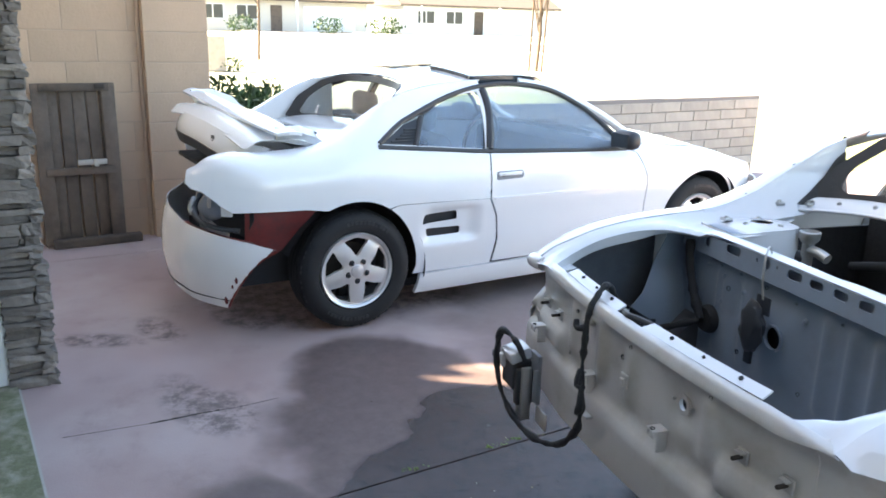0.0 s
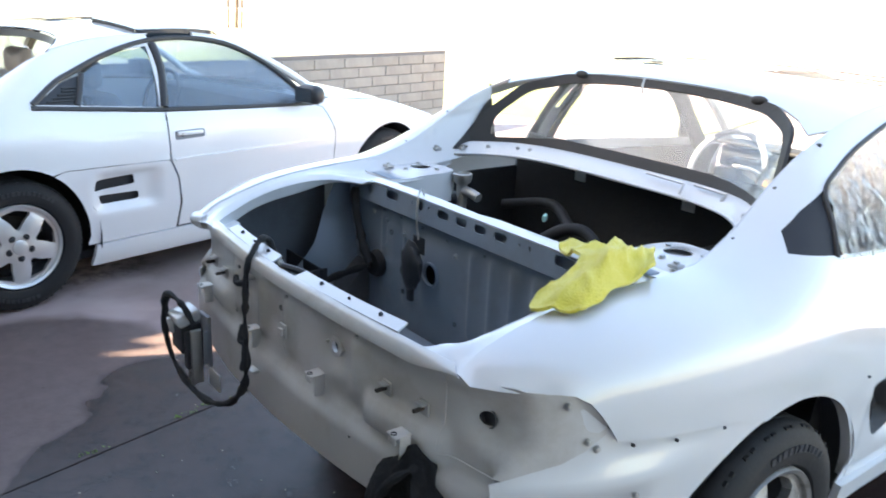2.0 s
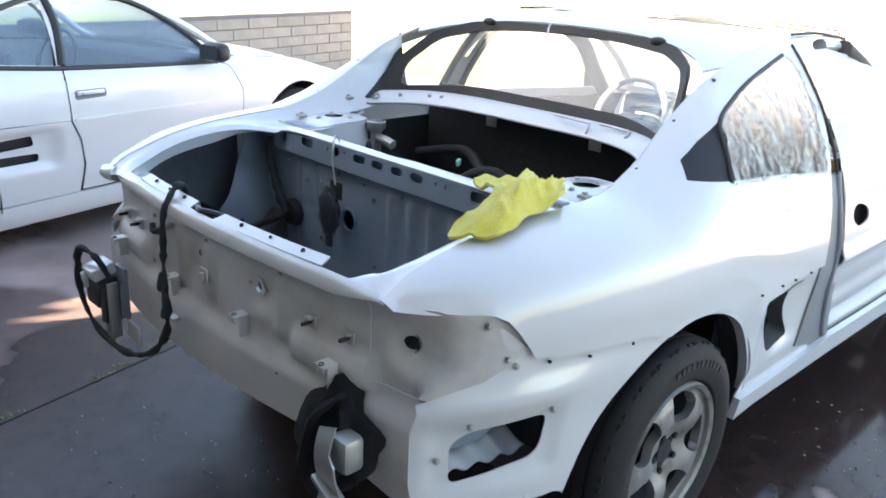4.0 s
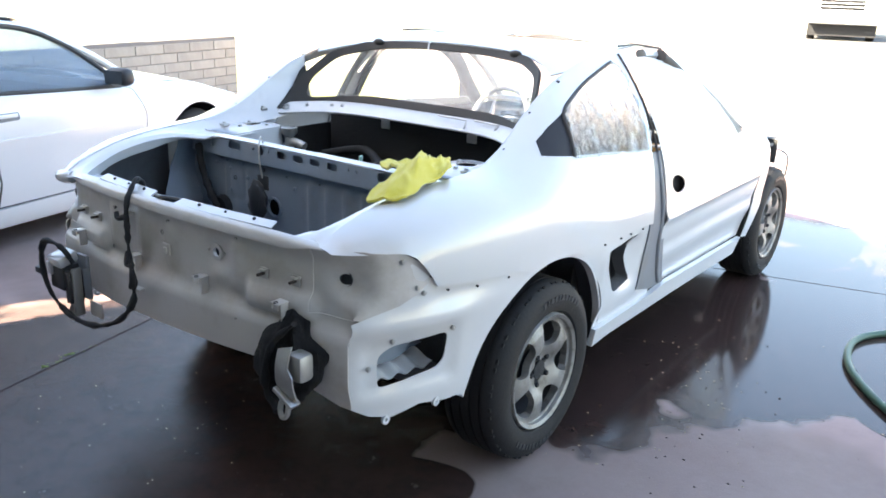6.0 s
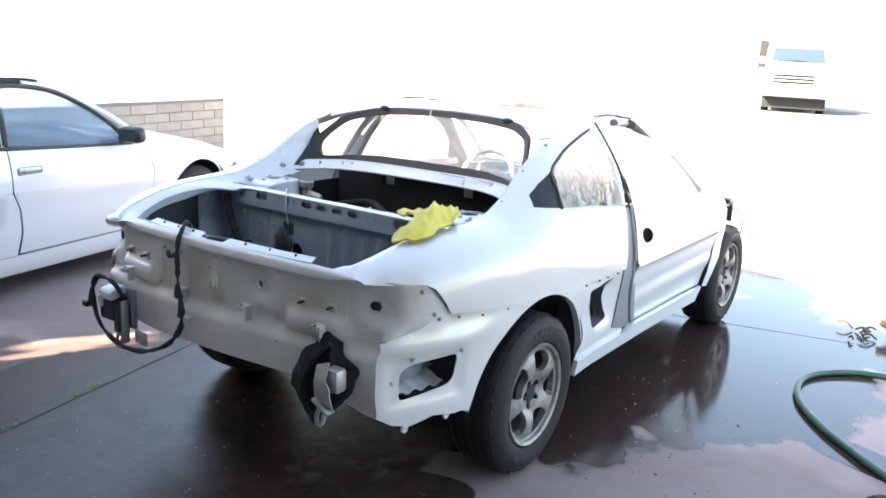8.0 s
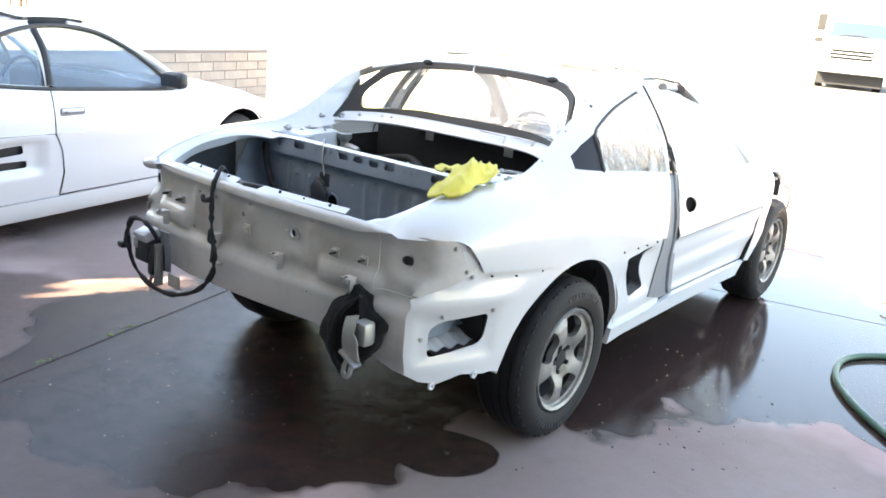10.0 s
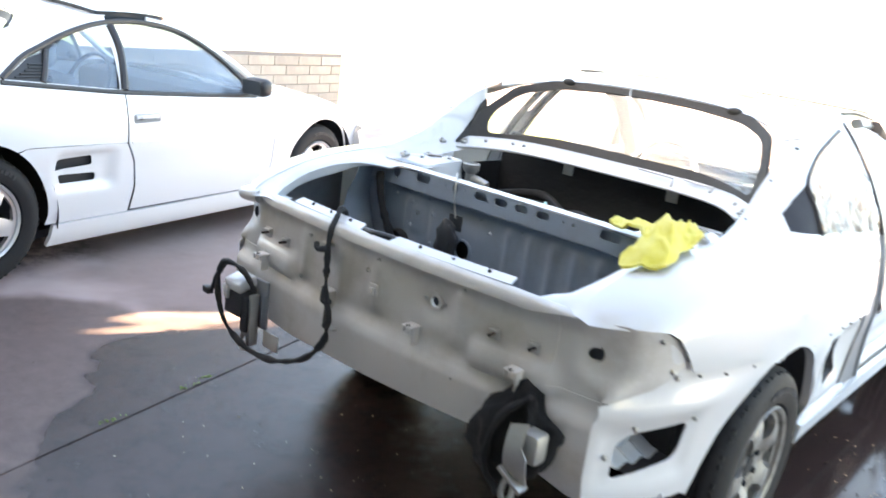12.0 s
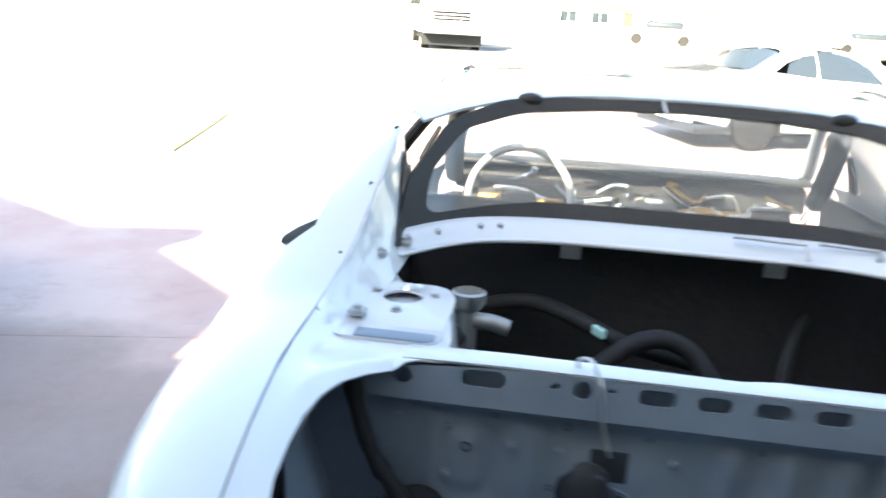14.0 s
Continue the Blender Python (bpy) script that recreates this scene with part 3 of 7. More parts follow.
ground = part("ground", sheet([(-1, -1), (1, -1), (1, 1), (-1, 1)], [], lambda a, b: (900 * a * abs(a) ** 1.2, 900 * b * abs(b) ** 1.2, -0.05 + rise(900 * a * abs(a) ** 1.2, 900 * b * abs(b) ** 1.2)), 0.03, 0.01), LAWN)
tagged(ground, "dry pale lawn reaching to the horizon", "ground", kind="structure")

driveway = tagged(new("driveway"), "rose-brown concrete driveway, wet in patches, with narrow joints", "driveway", kind="structure")
base = part("slab_bed", boxes(((2.6, 0.0, -0.075), (12.0, 18.0, 0.05))), JOINT, driveway)
base.matrix_world = HOUSE
GRID_U, GRID_V = (-3.4, -1.9, 1.345, 6.4, 8.6), (-9.0, -2.4, 3.93, 7.2, 9.4)
for a, b in zip(GRID_U, GRID_U[1:]):
    for c, d in zip(GRID_V, GRID_V[1:]):
        g = 0.004
        sl = boxes((((a + b) / 2, (c + d) / 2, -0.045), (b - a - g, d - c - g, 0.09)), bevel=0.004)
        o = part("slab", sl, CONCRETE, driveway)
        o.matrix_world = HOUSE
apron = part("apron", sheet([(-3.4, 9.4), (8.6, 9.4), (8.6, 20.7), (-3.4, 20.7)], [], lambda u, v: tuple(at_house(u, v, 0.34 * ramp(v, 9.5, 20.0) + 0.002)), 0.6, 0.06), CONCRETE, driveway)
front_lawn = part("lawn", sheet([(-12.0, 8.5), (0.1, 8.5), (0.2, 11.2), (-12.0, 11.2)], [], lambda u, v: tuple(at_house(u, v, 0.34 * ramp(v, 9.5, 20.0) + 0.022)), 0.3, 0.05), LAWN_LUSH)
tagged(front_lawn, "strip of green lawn at the end of the drive", "lawn", kind="structure")
street = part("road", boxes(((0, 25.5, 0.305), (320, 9.0, 0.05))), ASPHALT)
street.matrix_world = HOUSE
tagged(street, "pale sunlit asphalt street", "road", kind="structure")
kerb = part("kerb", boxes(((0, 20.8, 0.33), (320, 0.3, 0.14)), ((0, 30.2, 0.33), (320, 0.3, 0.14)), bevel=0.03), KERB)
kerb.matrix_world = HOUSE
tagged(kerb, "pale concrete kerb along the street", "kerb", kind="structure")

for line, r in (([(-1.498, -1.95), (-1.515, -1.86), (-1.535, -1.77), (-1.547, -1.69)], 0.0045), ([(-1.463, -2.254), (-1.48, -2.1), (-1.498, -1.95)], 0.0015), ([(-1.547, -1.69), (-1.56, -1.60), (-1.60, -1.45)], 0.0015)):
    part("crack", tube([(x, y, 0.0) for x, y in line], r, 6, wobble=1.2, flat=0.5), JOINT, driveway)

# garage round the camera
garage = tagged(new("garage"), "cream stucco garage with an open wide door", "garage", kind="structure")
def wall_box(name, lo, hi, mat, parent, bevel=0.0):
    c, s = [(p + q) / 2 for p, q in zip(lo, hi)], [q - p for p, q in zip(lo, hi)]
    o = part(name, boxes((c, s), bevel=bevel), mat, parent)
    o.matrix_world = HOUSE
    return o
# unseen inner walls and ceiling, kept white to bounce light onto the car's rear
wall_box("wall_back", (-0.7, -6.7, -0.04), (5.9, -6.5, 3.0), WHITE_TRIM, garage)
wall_box("wall_west", (-0.7, -6.5, -0.04), (-0.5, -0.46, 3.0), WHITE_TRIM, garage)
wall_box("wall_east", (5.7, -6.5, -0.04), (5.9, -0.0, 3.0), WHITE_TRIM, garage)
wall_box("lintel", (-0.7, -0.35, 2.25), (5.9, -0.10, 3.0), STUCCO, garage)
wall_box("jamb_east", (5.0, -0.35, -0.04), (5.7, -0.05, 2.25), STUCCO, garage)
wall_box("jamb_west", (-0.5, -0.45, -0.04), (-0.105, -0.16, 2.25), STUCCO, garage)
wall_box("wall_upper", (-0.7, -0.35, 3.1), (5.9, -0.10, 3.51), STUCCO, garage)
wall_box("ceiling", (-0.7, -6.7, 3.0), (5.9, 0.0, 3.1), WHITE_TRIM, garage)
# unseen eave; height and reach are set for the shade line on the drive
wall_box("eave", (-1.70, -7.2, 3.52), (6.8, 0.063, 3.85), ROOFING, garage)
trim = wall_box("door_trim", (-0.10, -0.34, 0.012), (-0.025, -0.14, 2.25), WHITE_TRIM, garage, 0.006)
wall_box("garage_floor", (-0.5, -6.5, -0.02), (5.7, -0.12, 0.008), KERB, garage)
mat_ob = wall_box("turf_mat", (-0.02, -1.9, 0.008), (1.7, -0.13, 0.022), CARPET, None)
tagged(mat_ob, "worn green artificial turf mat on the garage floor", "mat")

# unseen house added behind the wall; its gable and passage roof throw the shade
house = tagged(new("house"), "unseen stucco house added to shade the drive", "house", kind="structure")
wall_box("wall_house", (-14.5, -9.0, -0.04), (-4.3, -0.2, 3.2), STUCCO, house)
gable = bmesh.new()
# gable outline worked back from the shade edge on the drive
prof = [(-1.73, 3.38), (-2.10, 4.04), (-3.39, 4.85), (-3.45, 5.22), (-4.20, 5.22), (-6.36, 6.3), (-13.5, 3.38)]
ends = [[gable.verts.new(at_house(u, v, z)) for u, z in prof] for v in (0.063, -0.14)]
gable.faces.new(ends[0])
gable.faces.new(ends[1][::-1])
for i in range(len(prof)):
    j = (i + 1) % len(prof)
    gable.faces.new((ends[0][j], ends[0][i], ends[1][i], ends[1][j]))
bmesh.ops.recalc_face_normals(gable, faces=gable.faces[:])
part("parapet", gable, STUCCO, house, "unseen gable screen shaped to the shade edge")
# unseen roof over the passage; its gap is cut to the sun patch's outline
gap = []
for x, y in ((-1.66, -0.83), (-1.60, -0.58), (-1.73, -0.68), (-1.735, -0.57), (-1.70, -0.45), (-1.45, -0.04), (-1.14, -0.06), (-1.29, -0.36), (-1.42, -0.53)):
    p = Vector((x, y, 0)) - SUN_WAY * (3.35 / -SUN_WAY.z) - HOME
    gap.append((p.dot(U), p.dot(V)))
pr = sheet([(-15.0, -9.2), (-0.72, -9.2), (-0.72, 0.063), (-3.4, 0.063), (-3.4, -0.145), (-15.0, -0.145)], [gap], lambda u, v: tuple(at_house(u, v, 3.36)), 0.4, 0.03)
part("roof", pr, ROOFING, house, "unseen flat roof with a gap cut for the sun patch")


def block_wall():
    """The tall tan block wall with its pilaster, block by block."""
    w = tagged(new("wall_blocks"), "tan painted concrete block wall with a projecting pilaster", "wall", kind="structure")
    o = part("mortar", boxes(((-2.42, -0.2, 1.0), (0.164, 2.3, 2.0)), ((-2.38, 1.15, 1.0), (0.284, 0.42, 2.0))), BLOCK_JOINT, w)
    o.matrix_world = HOUSE
    meshes = {}
    for row in range(10):
        z = 0.1 + row * 0.2
        v = -1.34 + (0.2 if row % 2 else 0.0)
        while v < 0.93:
            length = min(0.40, 0.935 - v)
            if length > 0.05:
                key = round(length, 2)
                if key not in meshes:
                    me = bpy.data.meshes.new("block")
                    b = boxes(((0, 0, 0), (0.17, length - 0.005, 0.195)), bevel=0.003)
                    b.to_mesh(me)
                    b.free()
                    me.materials.append(BLOCK)
                    meshes[key] = me
                ob = new("block", meshes[key])
                ob.parent = w
                ob.matrix_world = HOUSE @ Matrix.Translation((-2.42, v + length / 2, z))
            v += 0.40
        ob = part("pilaster_block", boxes(((0, 0, 0), (0.29, 0.425, 0.195)), bevel=0.004), BLOCK, w)
        ob.matrix_world = HOUSE @ Matrix.Translation((-2.38, 1.15, z))
    return w


block_wall()
pipe = part("pilaster_conduit", tube([at_house(-2.325, 0.925, z) for z in (0.0, 1.0, 2.0)], 0.016, 10, straight=True), BLOCK_JOINT)
tagged(pipe, "tan painted conduit running up the block wall", "conduit")


def timber_gate():
    g = thing("timber_gate", "weathered grey plank gate leaning against the block wall", "gate", HOUSE @ pose(-2.27, 0.487, 0.0, 0, -1.5, 0))
    def plank(name, y, z, sy, sz, x=0.0, t=0.02, tilt=0):
        part(name, boxes(((x, y, z), (t, sy, sz), Matrix.Rotation(radians(tilt), 3, "X")), bevel=0.004), WOOD, g, smooth=30)
    plank("stile", -0.21, 0.54, 0.09, 1.06, 0.03)
    plank("stile", 0.205, 0.54, 0.085, 1.06, 0.03)
    plank("rail", 0.0, 1.045, 0.42, 0.05, 0.045)
    plank("rail", 0.0, 0.50, 0.42, 0.05, 0.045)
    plank("rail", 0.02, 0.03, 0.46, 0.05, 0.05)
    for k, (y, w, t) in enumerate(((-0.135, 0.07, 0.4), (-0.055, 0.075, -0.6), (0.03, 0.08, 0.3), (0.115, 0.07, 1.0), (0.175, 0.05, -0.4))):
        plank("plank", y, 0.54, w, 1.0, 0.0, 0.018, t)
    part("latch", boxes(((0.07, 0.07, 0.56), (0.018, 0.18, 0.035)), ((0.085, 0.09, 0.555), (0.02, 0.03, 0.05)), bevel=0.004), KERB, g, "pale wooden slide latch", smooth=30)
    part("hinge", boxes(((0.075, 0.15, 1.05), (0.01, 0.06, 0.03)), bevel=0.003), RUSTY, g, smooth=30)
    return g


timber_gate()
post = tagged(part("timber_offcut", boxes(((-2.20, 0.55, 0.03), (0.07, 0.56, 0.055)), bevel=0.008), WOOD), "weathered timber offcut on the ground by the gate", "timber")
post.matrix_world = HOUSE


def stone_pier():
    p = tagged(new("stone_pier"), "stacked grey ledge-stone veneer on the garage pier", "stone pier", kind="structure")
    rnd = random.Random(11)
    core = part("pier_core", boxes(((-0.115, -0.075, 1.2), (0.16, 0.13, 2.4))), BLOCK_JOINT, p)
    core.matrix_world = HOUSE
    z = 0.0
    while z < 2.35:
        h = rnd.choice((0.026, 0.034, 0.042, 0.050))
        # front and return faces
        for face in ("front", "side"):
            at = -0.205 if face == "front" else -0.155
            end = 0.012 if face == "front" else -0.012
            while at < end - 0.01:
                ln = min(rnd.uniform(0.09, 0.26), end - at)
                out = rnd.uniform(-0.006, 0.022)
                b = bmesh.new()
                bmesh.ops.create_cube(b, size=1.0)
                bmesh.ops.subdivide_edges(b, edges=b.edges[:], cuts=1, use_grid_fill=True)
                sz = (ln - 0.004, 0.05, h - 0.004) if face == "front" else (0.05, ln - 0.004, h - 0.004)
                for vt in b.verts:
                    vt.co = Vector((vt.co.x * sz[0], vt.co.y * sz[1], vt.co.z * sz[2])) + Vector((rnd.uniform(-1, 1), rnd.uniform(-1, 1), rnd.uniform(-0.6, 0.6))) * 0.007
                ob = part("stone", b, STONE, p)
                c = (at + ln / 2, -0.013 + out, z + h / 2) if face == "front" else (-0.03 + out, at + ln / 2 - 0.0, z + h / 2)
                ob.matrix_world = HOUSE @ Matrix.Translation(c)
                at += ln
        z += h
    return p


def brick_wall():
    """The low wall along the left of the drive, brick by brick."""
    w = tagged(new("wall_brick"), "low wall of grey buff slump bricks with a capping course", "wall", kind="structure")
    end = Vector((-5.89, 4.15, 0))
    m = Matrix.Translation(end) @ Matrix.Rotation(TURN, 4, "Z")
    core = part("mortar", boxes(((-0.05, -2.6, 0.37), (0.09, 5.19, 0.94))), BRICK_JOINT, w)
    core.matrix_world = m
    meshes = {}
    for row in range(9):
        z = -0.045 + row * 0.1005
        y = -(0.0 if row % 2 else 0.2)
        first = True
        pos = 0.0
        while pos < 5.1:
            ln = 0.2 if (first and row % 2) else 0.4
            first = False
            ln = min(ln, 5.2 - pos)
            key = (round(ln, 2), row == 8)
            if key not in meshes:
                me = bpy.data.meshes.new("brick")
                b = boxes(((0, 0, 0), (0.105 if row < 8 else 0.112, ln - 0.010, 0.092)), bevel=0.006)
                b.to_mesh(me)
                b.free()
                me.materials.append(BRICK)
                meshes[key] = me
            ob = new("brick", meshes[key])
            ob.parent = w
            ob.matrix_world = m @ Matrix.Translation((-0.05 + random.uniform(-0.002, 0.002), -pos - ln / 2, z + 0.0))
            pos += ln
    return w


# ---- the stripped white sports car ----
def arch_line(a0, a1, n=14, cy=-0.03, cz=0.31, r=0.395, front=0.40):
    out = []
    for i in range(n + 1):
        a = radians(a0 + (a1 - a0) * i / n)
        out.append((cy + (r - 0.02 if math.cos(a) < 0 else front) * math.cos(a), cz + r * math.sin(a)))
    return out


QUARTER = ([(-0.545, 0.737), (-0.40, 0.722), (-0.25, 0.712)] + arch_line(108, 66) + [(0.16, 0.684), (0.45, 0.678), (0.665, 0.669), (0.655, 0.80), (0.675, 0.925),
           (0.735, 1.06), (0.79, 1.20), (0.83, TOP_Z(0.83))] + top_line(0.80, -0.769) + [(-0.772, 0.842), (-0.74, 0.842), (-0.70, 0.842), (-0.66, 0.842), (-0.632, 0.838), (-0.608, 0.824), (-0.586, 0.797), (-0.562, 0.764)])
CORNER = ([(-0.56, 0.762), (-0.54, 0.755), (-0.40, 0.742), (-0.25, 0.732), (-0.14, 0.722)] + arch_line(106, 172, 15) + [(-0.43, 0.375), (-0.47, 0.375), (-0.56, 0.392), (-0.64, 0.372), (-0.70, 0.388), (-0.757, 0.425), (-0.757, 0.665), (-0.70, 0.683),
          (-0.650, 0.697), (-0.632, 0.728), (-0.618, 0.775), (-0.65, 0.808), (-0.672, 0.828), (-0.64, 0.830), (-0.60, 0.800)])[::-1]
FOG = rounded([(-0.676, 0.462), (-0.482, 0.486), (-0.472, 0.588), (-0.645, 0.582), (-0.680, 0.558)], [0.02, 0.035, 0.03, 0.03, 0.03])
FLANK_LOWER = ([(0.325, 0.345), (0.78, 0.345), (0.79, 0.44), (0.765, 0.57), (0.70, 0.685), (0.45, 0.695), (0.16, 0.702), (0.08, 0.704)] + arch_line(69, 20, 12) + [(0.352, 0.42), (0.338, 0.385)])
INTAKE = rounded([(0.440, 0.447), (0.597, 0.460), (0.552, 0.520), (0.518, 0.590), (0.575, 0.648), (0.338, 0.630)], [0.035, 0.03, 0.04, 0.04, 0.02, 0.03])
DOOR = [(0.895, 0.362), (1.30, 0.345), (1.88, 0.345), (1.93, 0.48), (1.945, 0.70), (1.93, 0.862), (1.70, 0.878), (1.25, 0.902), (0.757, 0.925), (0.752, 0.80), (0.775, 0.70), (0.798, 0.57), (0.835, 0.45)]
SILL = [(0.325, 0.276), (0.45, 0.286), (1.0, 0.286), (1.80, 0.270), (1.86, 0.342), (1.30, 0.352), (0.92, 0.362), (0.80, 0.350), (0.33, 0.340)]
COWL_SIDE = [(1.90, 0.335), (1.98, 0.32), (2.085, 0.47), (2.075, 0.65), (2.07, 0.79), (2.05, 0.868), (1.945, 0.872), (1.96, 0.70), (1.945, 0.48)]


def rear_y(x, z):
    """How far back the rear panel lies: bowed in plan, with a proud lower band and pressed pockets."""
    y = -0.812 + 0.155 * x * x
    y -= 0.026 * (1 - ramp(z, 0.61, 0.655))
    y += 0.012 * (1 - ramp(z, 0.43, 0.50))
    for cx in (-0.29, -0.12, 0.02, 0.30):                          # upright swages of the upper part
        y -= 0.013 * math.exp(-((x - cx) / 0.024) ** 2) * ramp(z, 0.66, 0.69) * (1 - ramp(z, 0.80, 0.83))
    for cx in (-0.45, 0.45):                                       # pressed boxes behind the lamp bolts
        y -= 0.026 * ramp(x, cx - 0.13, cx - 0.09) * (1 - ramp(x, cx + 0.09, cx + 0.13)) * ramp(z, 0.635, 0.66) * (1 - ramp(z, 0.69, 0.735))
    y += 0.010 * math.exp(-((x - 0.21) / 0.05) ** 2 - ((z - 0.76) / 0.035) ** 2)
    y -= 0.009 * math.exp(-((x - 0.235) / 0.03) ** 2 - ((z - 0.705) / 0.022) ** 2)
    y -= 0.012 * ramp(z, 0.815, 0.845)
    return y


def stripped_car():
    car = thing("stripped_sports_car", "white sports coupe stripped for repair with lids and bumpers removed", "car")
    for s in (1, -1):
        quarter = shoulder_sheet("quarter_panel", QUARTER, [QUARTER_WINDOW], PAINT, car, s, step=0.018)
        if s < 0:                                                   # this corner was pulled out further back and turned under
            for v in quarter.data.vertices:
                k = ramp(-v.co.y, 0.64, 0.77) * ramp(v.co.z, 0.78, 0.84)
                v.co.y -= 0.022 * k
                v.co.z -= 0.016 * k * ramp(-v.co.x, 0.62, 0.69)
        def corner(y, z):
            x = flank(y, z) - 0.009
            rim = min(ramp(y, -0.74, -0.70), 1 - ramp(y, -0.475, -0.43)) * ramp(z, 0.43, 0.465) * (1 - ramp(z, 0.58, 0.62))
            x -= 0.012 * rim                                        # dished round the opening
            x += 0.010 * math.exp(-((z - 0.645) / 0.022) ** 2) * (1 - ramp(y, -0.5, -0.35))
            x -= 0.010 * ramp(z, 0.655, 0.70) * ramp(y, -0.60, -0.50) * (1 - ramp(y, -0.40, -0.25))
            x -= 0.006 * ramp(z, 0.70, 0.75) * (1 - ramp(y, -0.62, -0.56))
            return (s * x, y, z)
        part("rear_corner_panel", sheet(CORNER, [FOG], corner, 0.018, 0.004, flip=s < 0), PAINT, car, smooth=50)
        def scoop(y, z):
            x = flank(y, z) - 0.012
            x -= 0.020 * ramp(y, 0.44, 0.53) * (1 - ramp(y, 0.53, 0.69)) * ramp(z, 0.42, 0.48) * (1 - ramp(z, 0.61, 0.655))
            x += 0.006 * math.exp(-((y - 0.335) / 0.03) ** 2) * ramp(z, 0.38, 0.42) * (1 - ramp(z, 0.60, 0.65))
            return (s * x, y, z)
        low = part("intake_panel", sheet(FLANK_LOWER, [INTAKE], scoop, 0.016, 0.004, flip=s < 0), PAINT, car, smooth=50)
        rim = bmesh.new()
        pairs = []
        for y, z in INTAKE:
            x = s * scoop(y, z)[0]
            pairs.append((rim.verts.new((s * x, y, z)), rim.verts.new((s * (x - 0.045), 0.48 + (y - 0.48) * 0.9, 0.56 + (z - 0.56) * 0.9))))
        for p, q in zip(pairs, pairs[1:] + pairs[:1]):
            rim.faces.new((p[0], q[0], q[1], p[1]))
        # rim darkened to carry the shade inside the intake
        part("intake_rim", rim, UNDER, low, smooth=40)
        # near-black sheet as shaded depth of the side intake; brace behind the corner opening
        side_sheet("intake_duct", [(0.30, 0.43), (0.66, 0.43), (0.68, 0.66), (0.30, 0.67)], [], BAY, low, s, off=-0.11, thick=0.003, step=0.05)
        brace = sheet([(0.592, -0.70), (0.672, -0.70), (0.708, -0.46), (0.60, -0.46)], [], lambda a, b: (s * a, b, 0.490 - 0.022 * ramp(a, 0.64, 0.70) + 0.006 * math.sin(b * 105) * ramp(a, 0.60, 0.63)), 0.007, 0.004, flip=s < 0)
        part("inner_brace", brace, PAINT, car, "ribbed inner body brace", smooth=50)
        # two near-black plates put shade into the hollow behind the corner opening
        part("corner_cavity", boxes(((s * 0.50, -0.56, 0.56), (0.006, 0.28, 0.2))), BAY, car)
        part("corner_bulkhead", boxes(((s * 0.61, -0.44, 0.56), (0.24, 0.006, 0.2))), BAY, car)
        # rim of the wheel arch, turned inwards
        lip = bmesh.new()
        edge = arch_line(172, 8, 40)
        rings = []
        for y, z in edge:
            x = flank(y, z) - 0.008
            rings.append([lip.verts.new(v) for v in ((s * (x - 0.004), y, z), (s * (x - 0.004), y * 0.985 - 0.0005, z - 0.012), (s * (x - 0.03), y * 0.985, z - 0.012))])
        for a, b in zip(rings, rings[1:]):
            for i in (0, 1):
                lip.faces.new((a[i], a[i + 1], b[i + 1], b[i]))
        part("arch_lip", lip, PAINT, car, smooth=40)
        # wheelhouse
        house = bmesh.new()
        rows = []
        for i in range(25):
            a = radians(174 - 178 * i / 24)
            c, d = (0.41 if math.cos(a) < 0 else 0.425) * math.cos(a) - 0.03, 0.31 + 0.42 * math.sin(a)
            rim = flank(c, min(d, 0.70)) - 0.035
            rows.append([house.verts.new((s * x, c, d)) for x in (rim, 0.70, 0.58, 0.50)])
        for a, b in zip(rows, rows[1:]):
            for i in range(3):
                house.faces.new((a[i], a[i + 1], b[i + 1], b[i]))
        house.faces.new([r[3] for r in rows])
        part("wheelhouse", house, UNDER, car, smooth=40)
        # lamp pocket
        def pocket(x, z):
            deep = rear_y(min(x, 0.545), z) + 2.6 * max(0.0, x - 0.545) ** 2 + 16.0 * max(0.0, x - 0.70) ** 2 + 0.018 * math.exp(-((x - 0.645) / 0.05) ** 2 - ((z - 0.765) / 0.05) ** 2)
            edge = rear_y(x, z) if x <= 0.676 else pocket_y(x)
            k = ramp(z - pocket_z(x), -0.004, 0.05)
            y = edge * (1 - k) + max(deep, edge) * k
            return (s * x, y + 0.003, z)
        pocket_y = table([0.53, 0.60, 0.68, 0.712, 0.742, 0.760, 0.772, 0.79], [-0.80, -0.785, -0.762, -0.70, -0.64, -0.60, -0.56, -0.52])
        pocket_z = table([0.53, 0.60, 0.68, 0.712, 0.742, 0.760, 0.772, 0.79], [0.656, 0.660, 0.664, 0.683, 0.70, 0.722, 0.752, 0.78])
        out = [(0.54, 0.657), (0.60, 0.660), (0.676, 0.664), (0.710, 0.683), (0.740, 0.70), (0.758, 0.722), (0.770, 0.752), (0.768, 0.79), (0.745, 0.838), (0.69, 0.850), (0.60, 0.848), (0.54, 0.846)]
        part("lamp_pocket", sheet(out, [circle(0.632, 0.768, 0.015, 16)], pocket, 0.014, 0.003, flip=s < 0), PAINT_DUSTY, car, smooth=60)
        part("pocket_hole", lathe([(0.03, 0.016), (0.002, 0.016), (-0.004, 0.020), (0.0, 0.020)], 20, "y", m=Matrix.Translation(Vector(pocket(0.632, 0.768)) + Vector((0, 0.004, 0))) @ Matrix.Rotation(0, 4, "Z")), BLACK, car, smooth=40)
        # inner face of the flying buttress and deck side rail
        end = 0.47 if s > 0 else 0.29
        top = top_line(end, -0.20, 0.05)
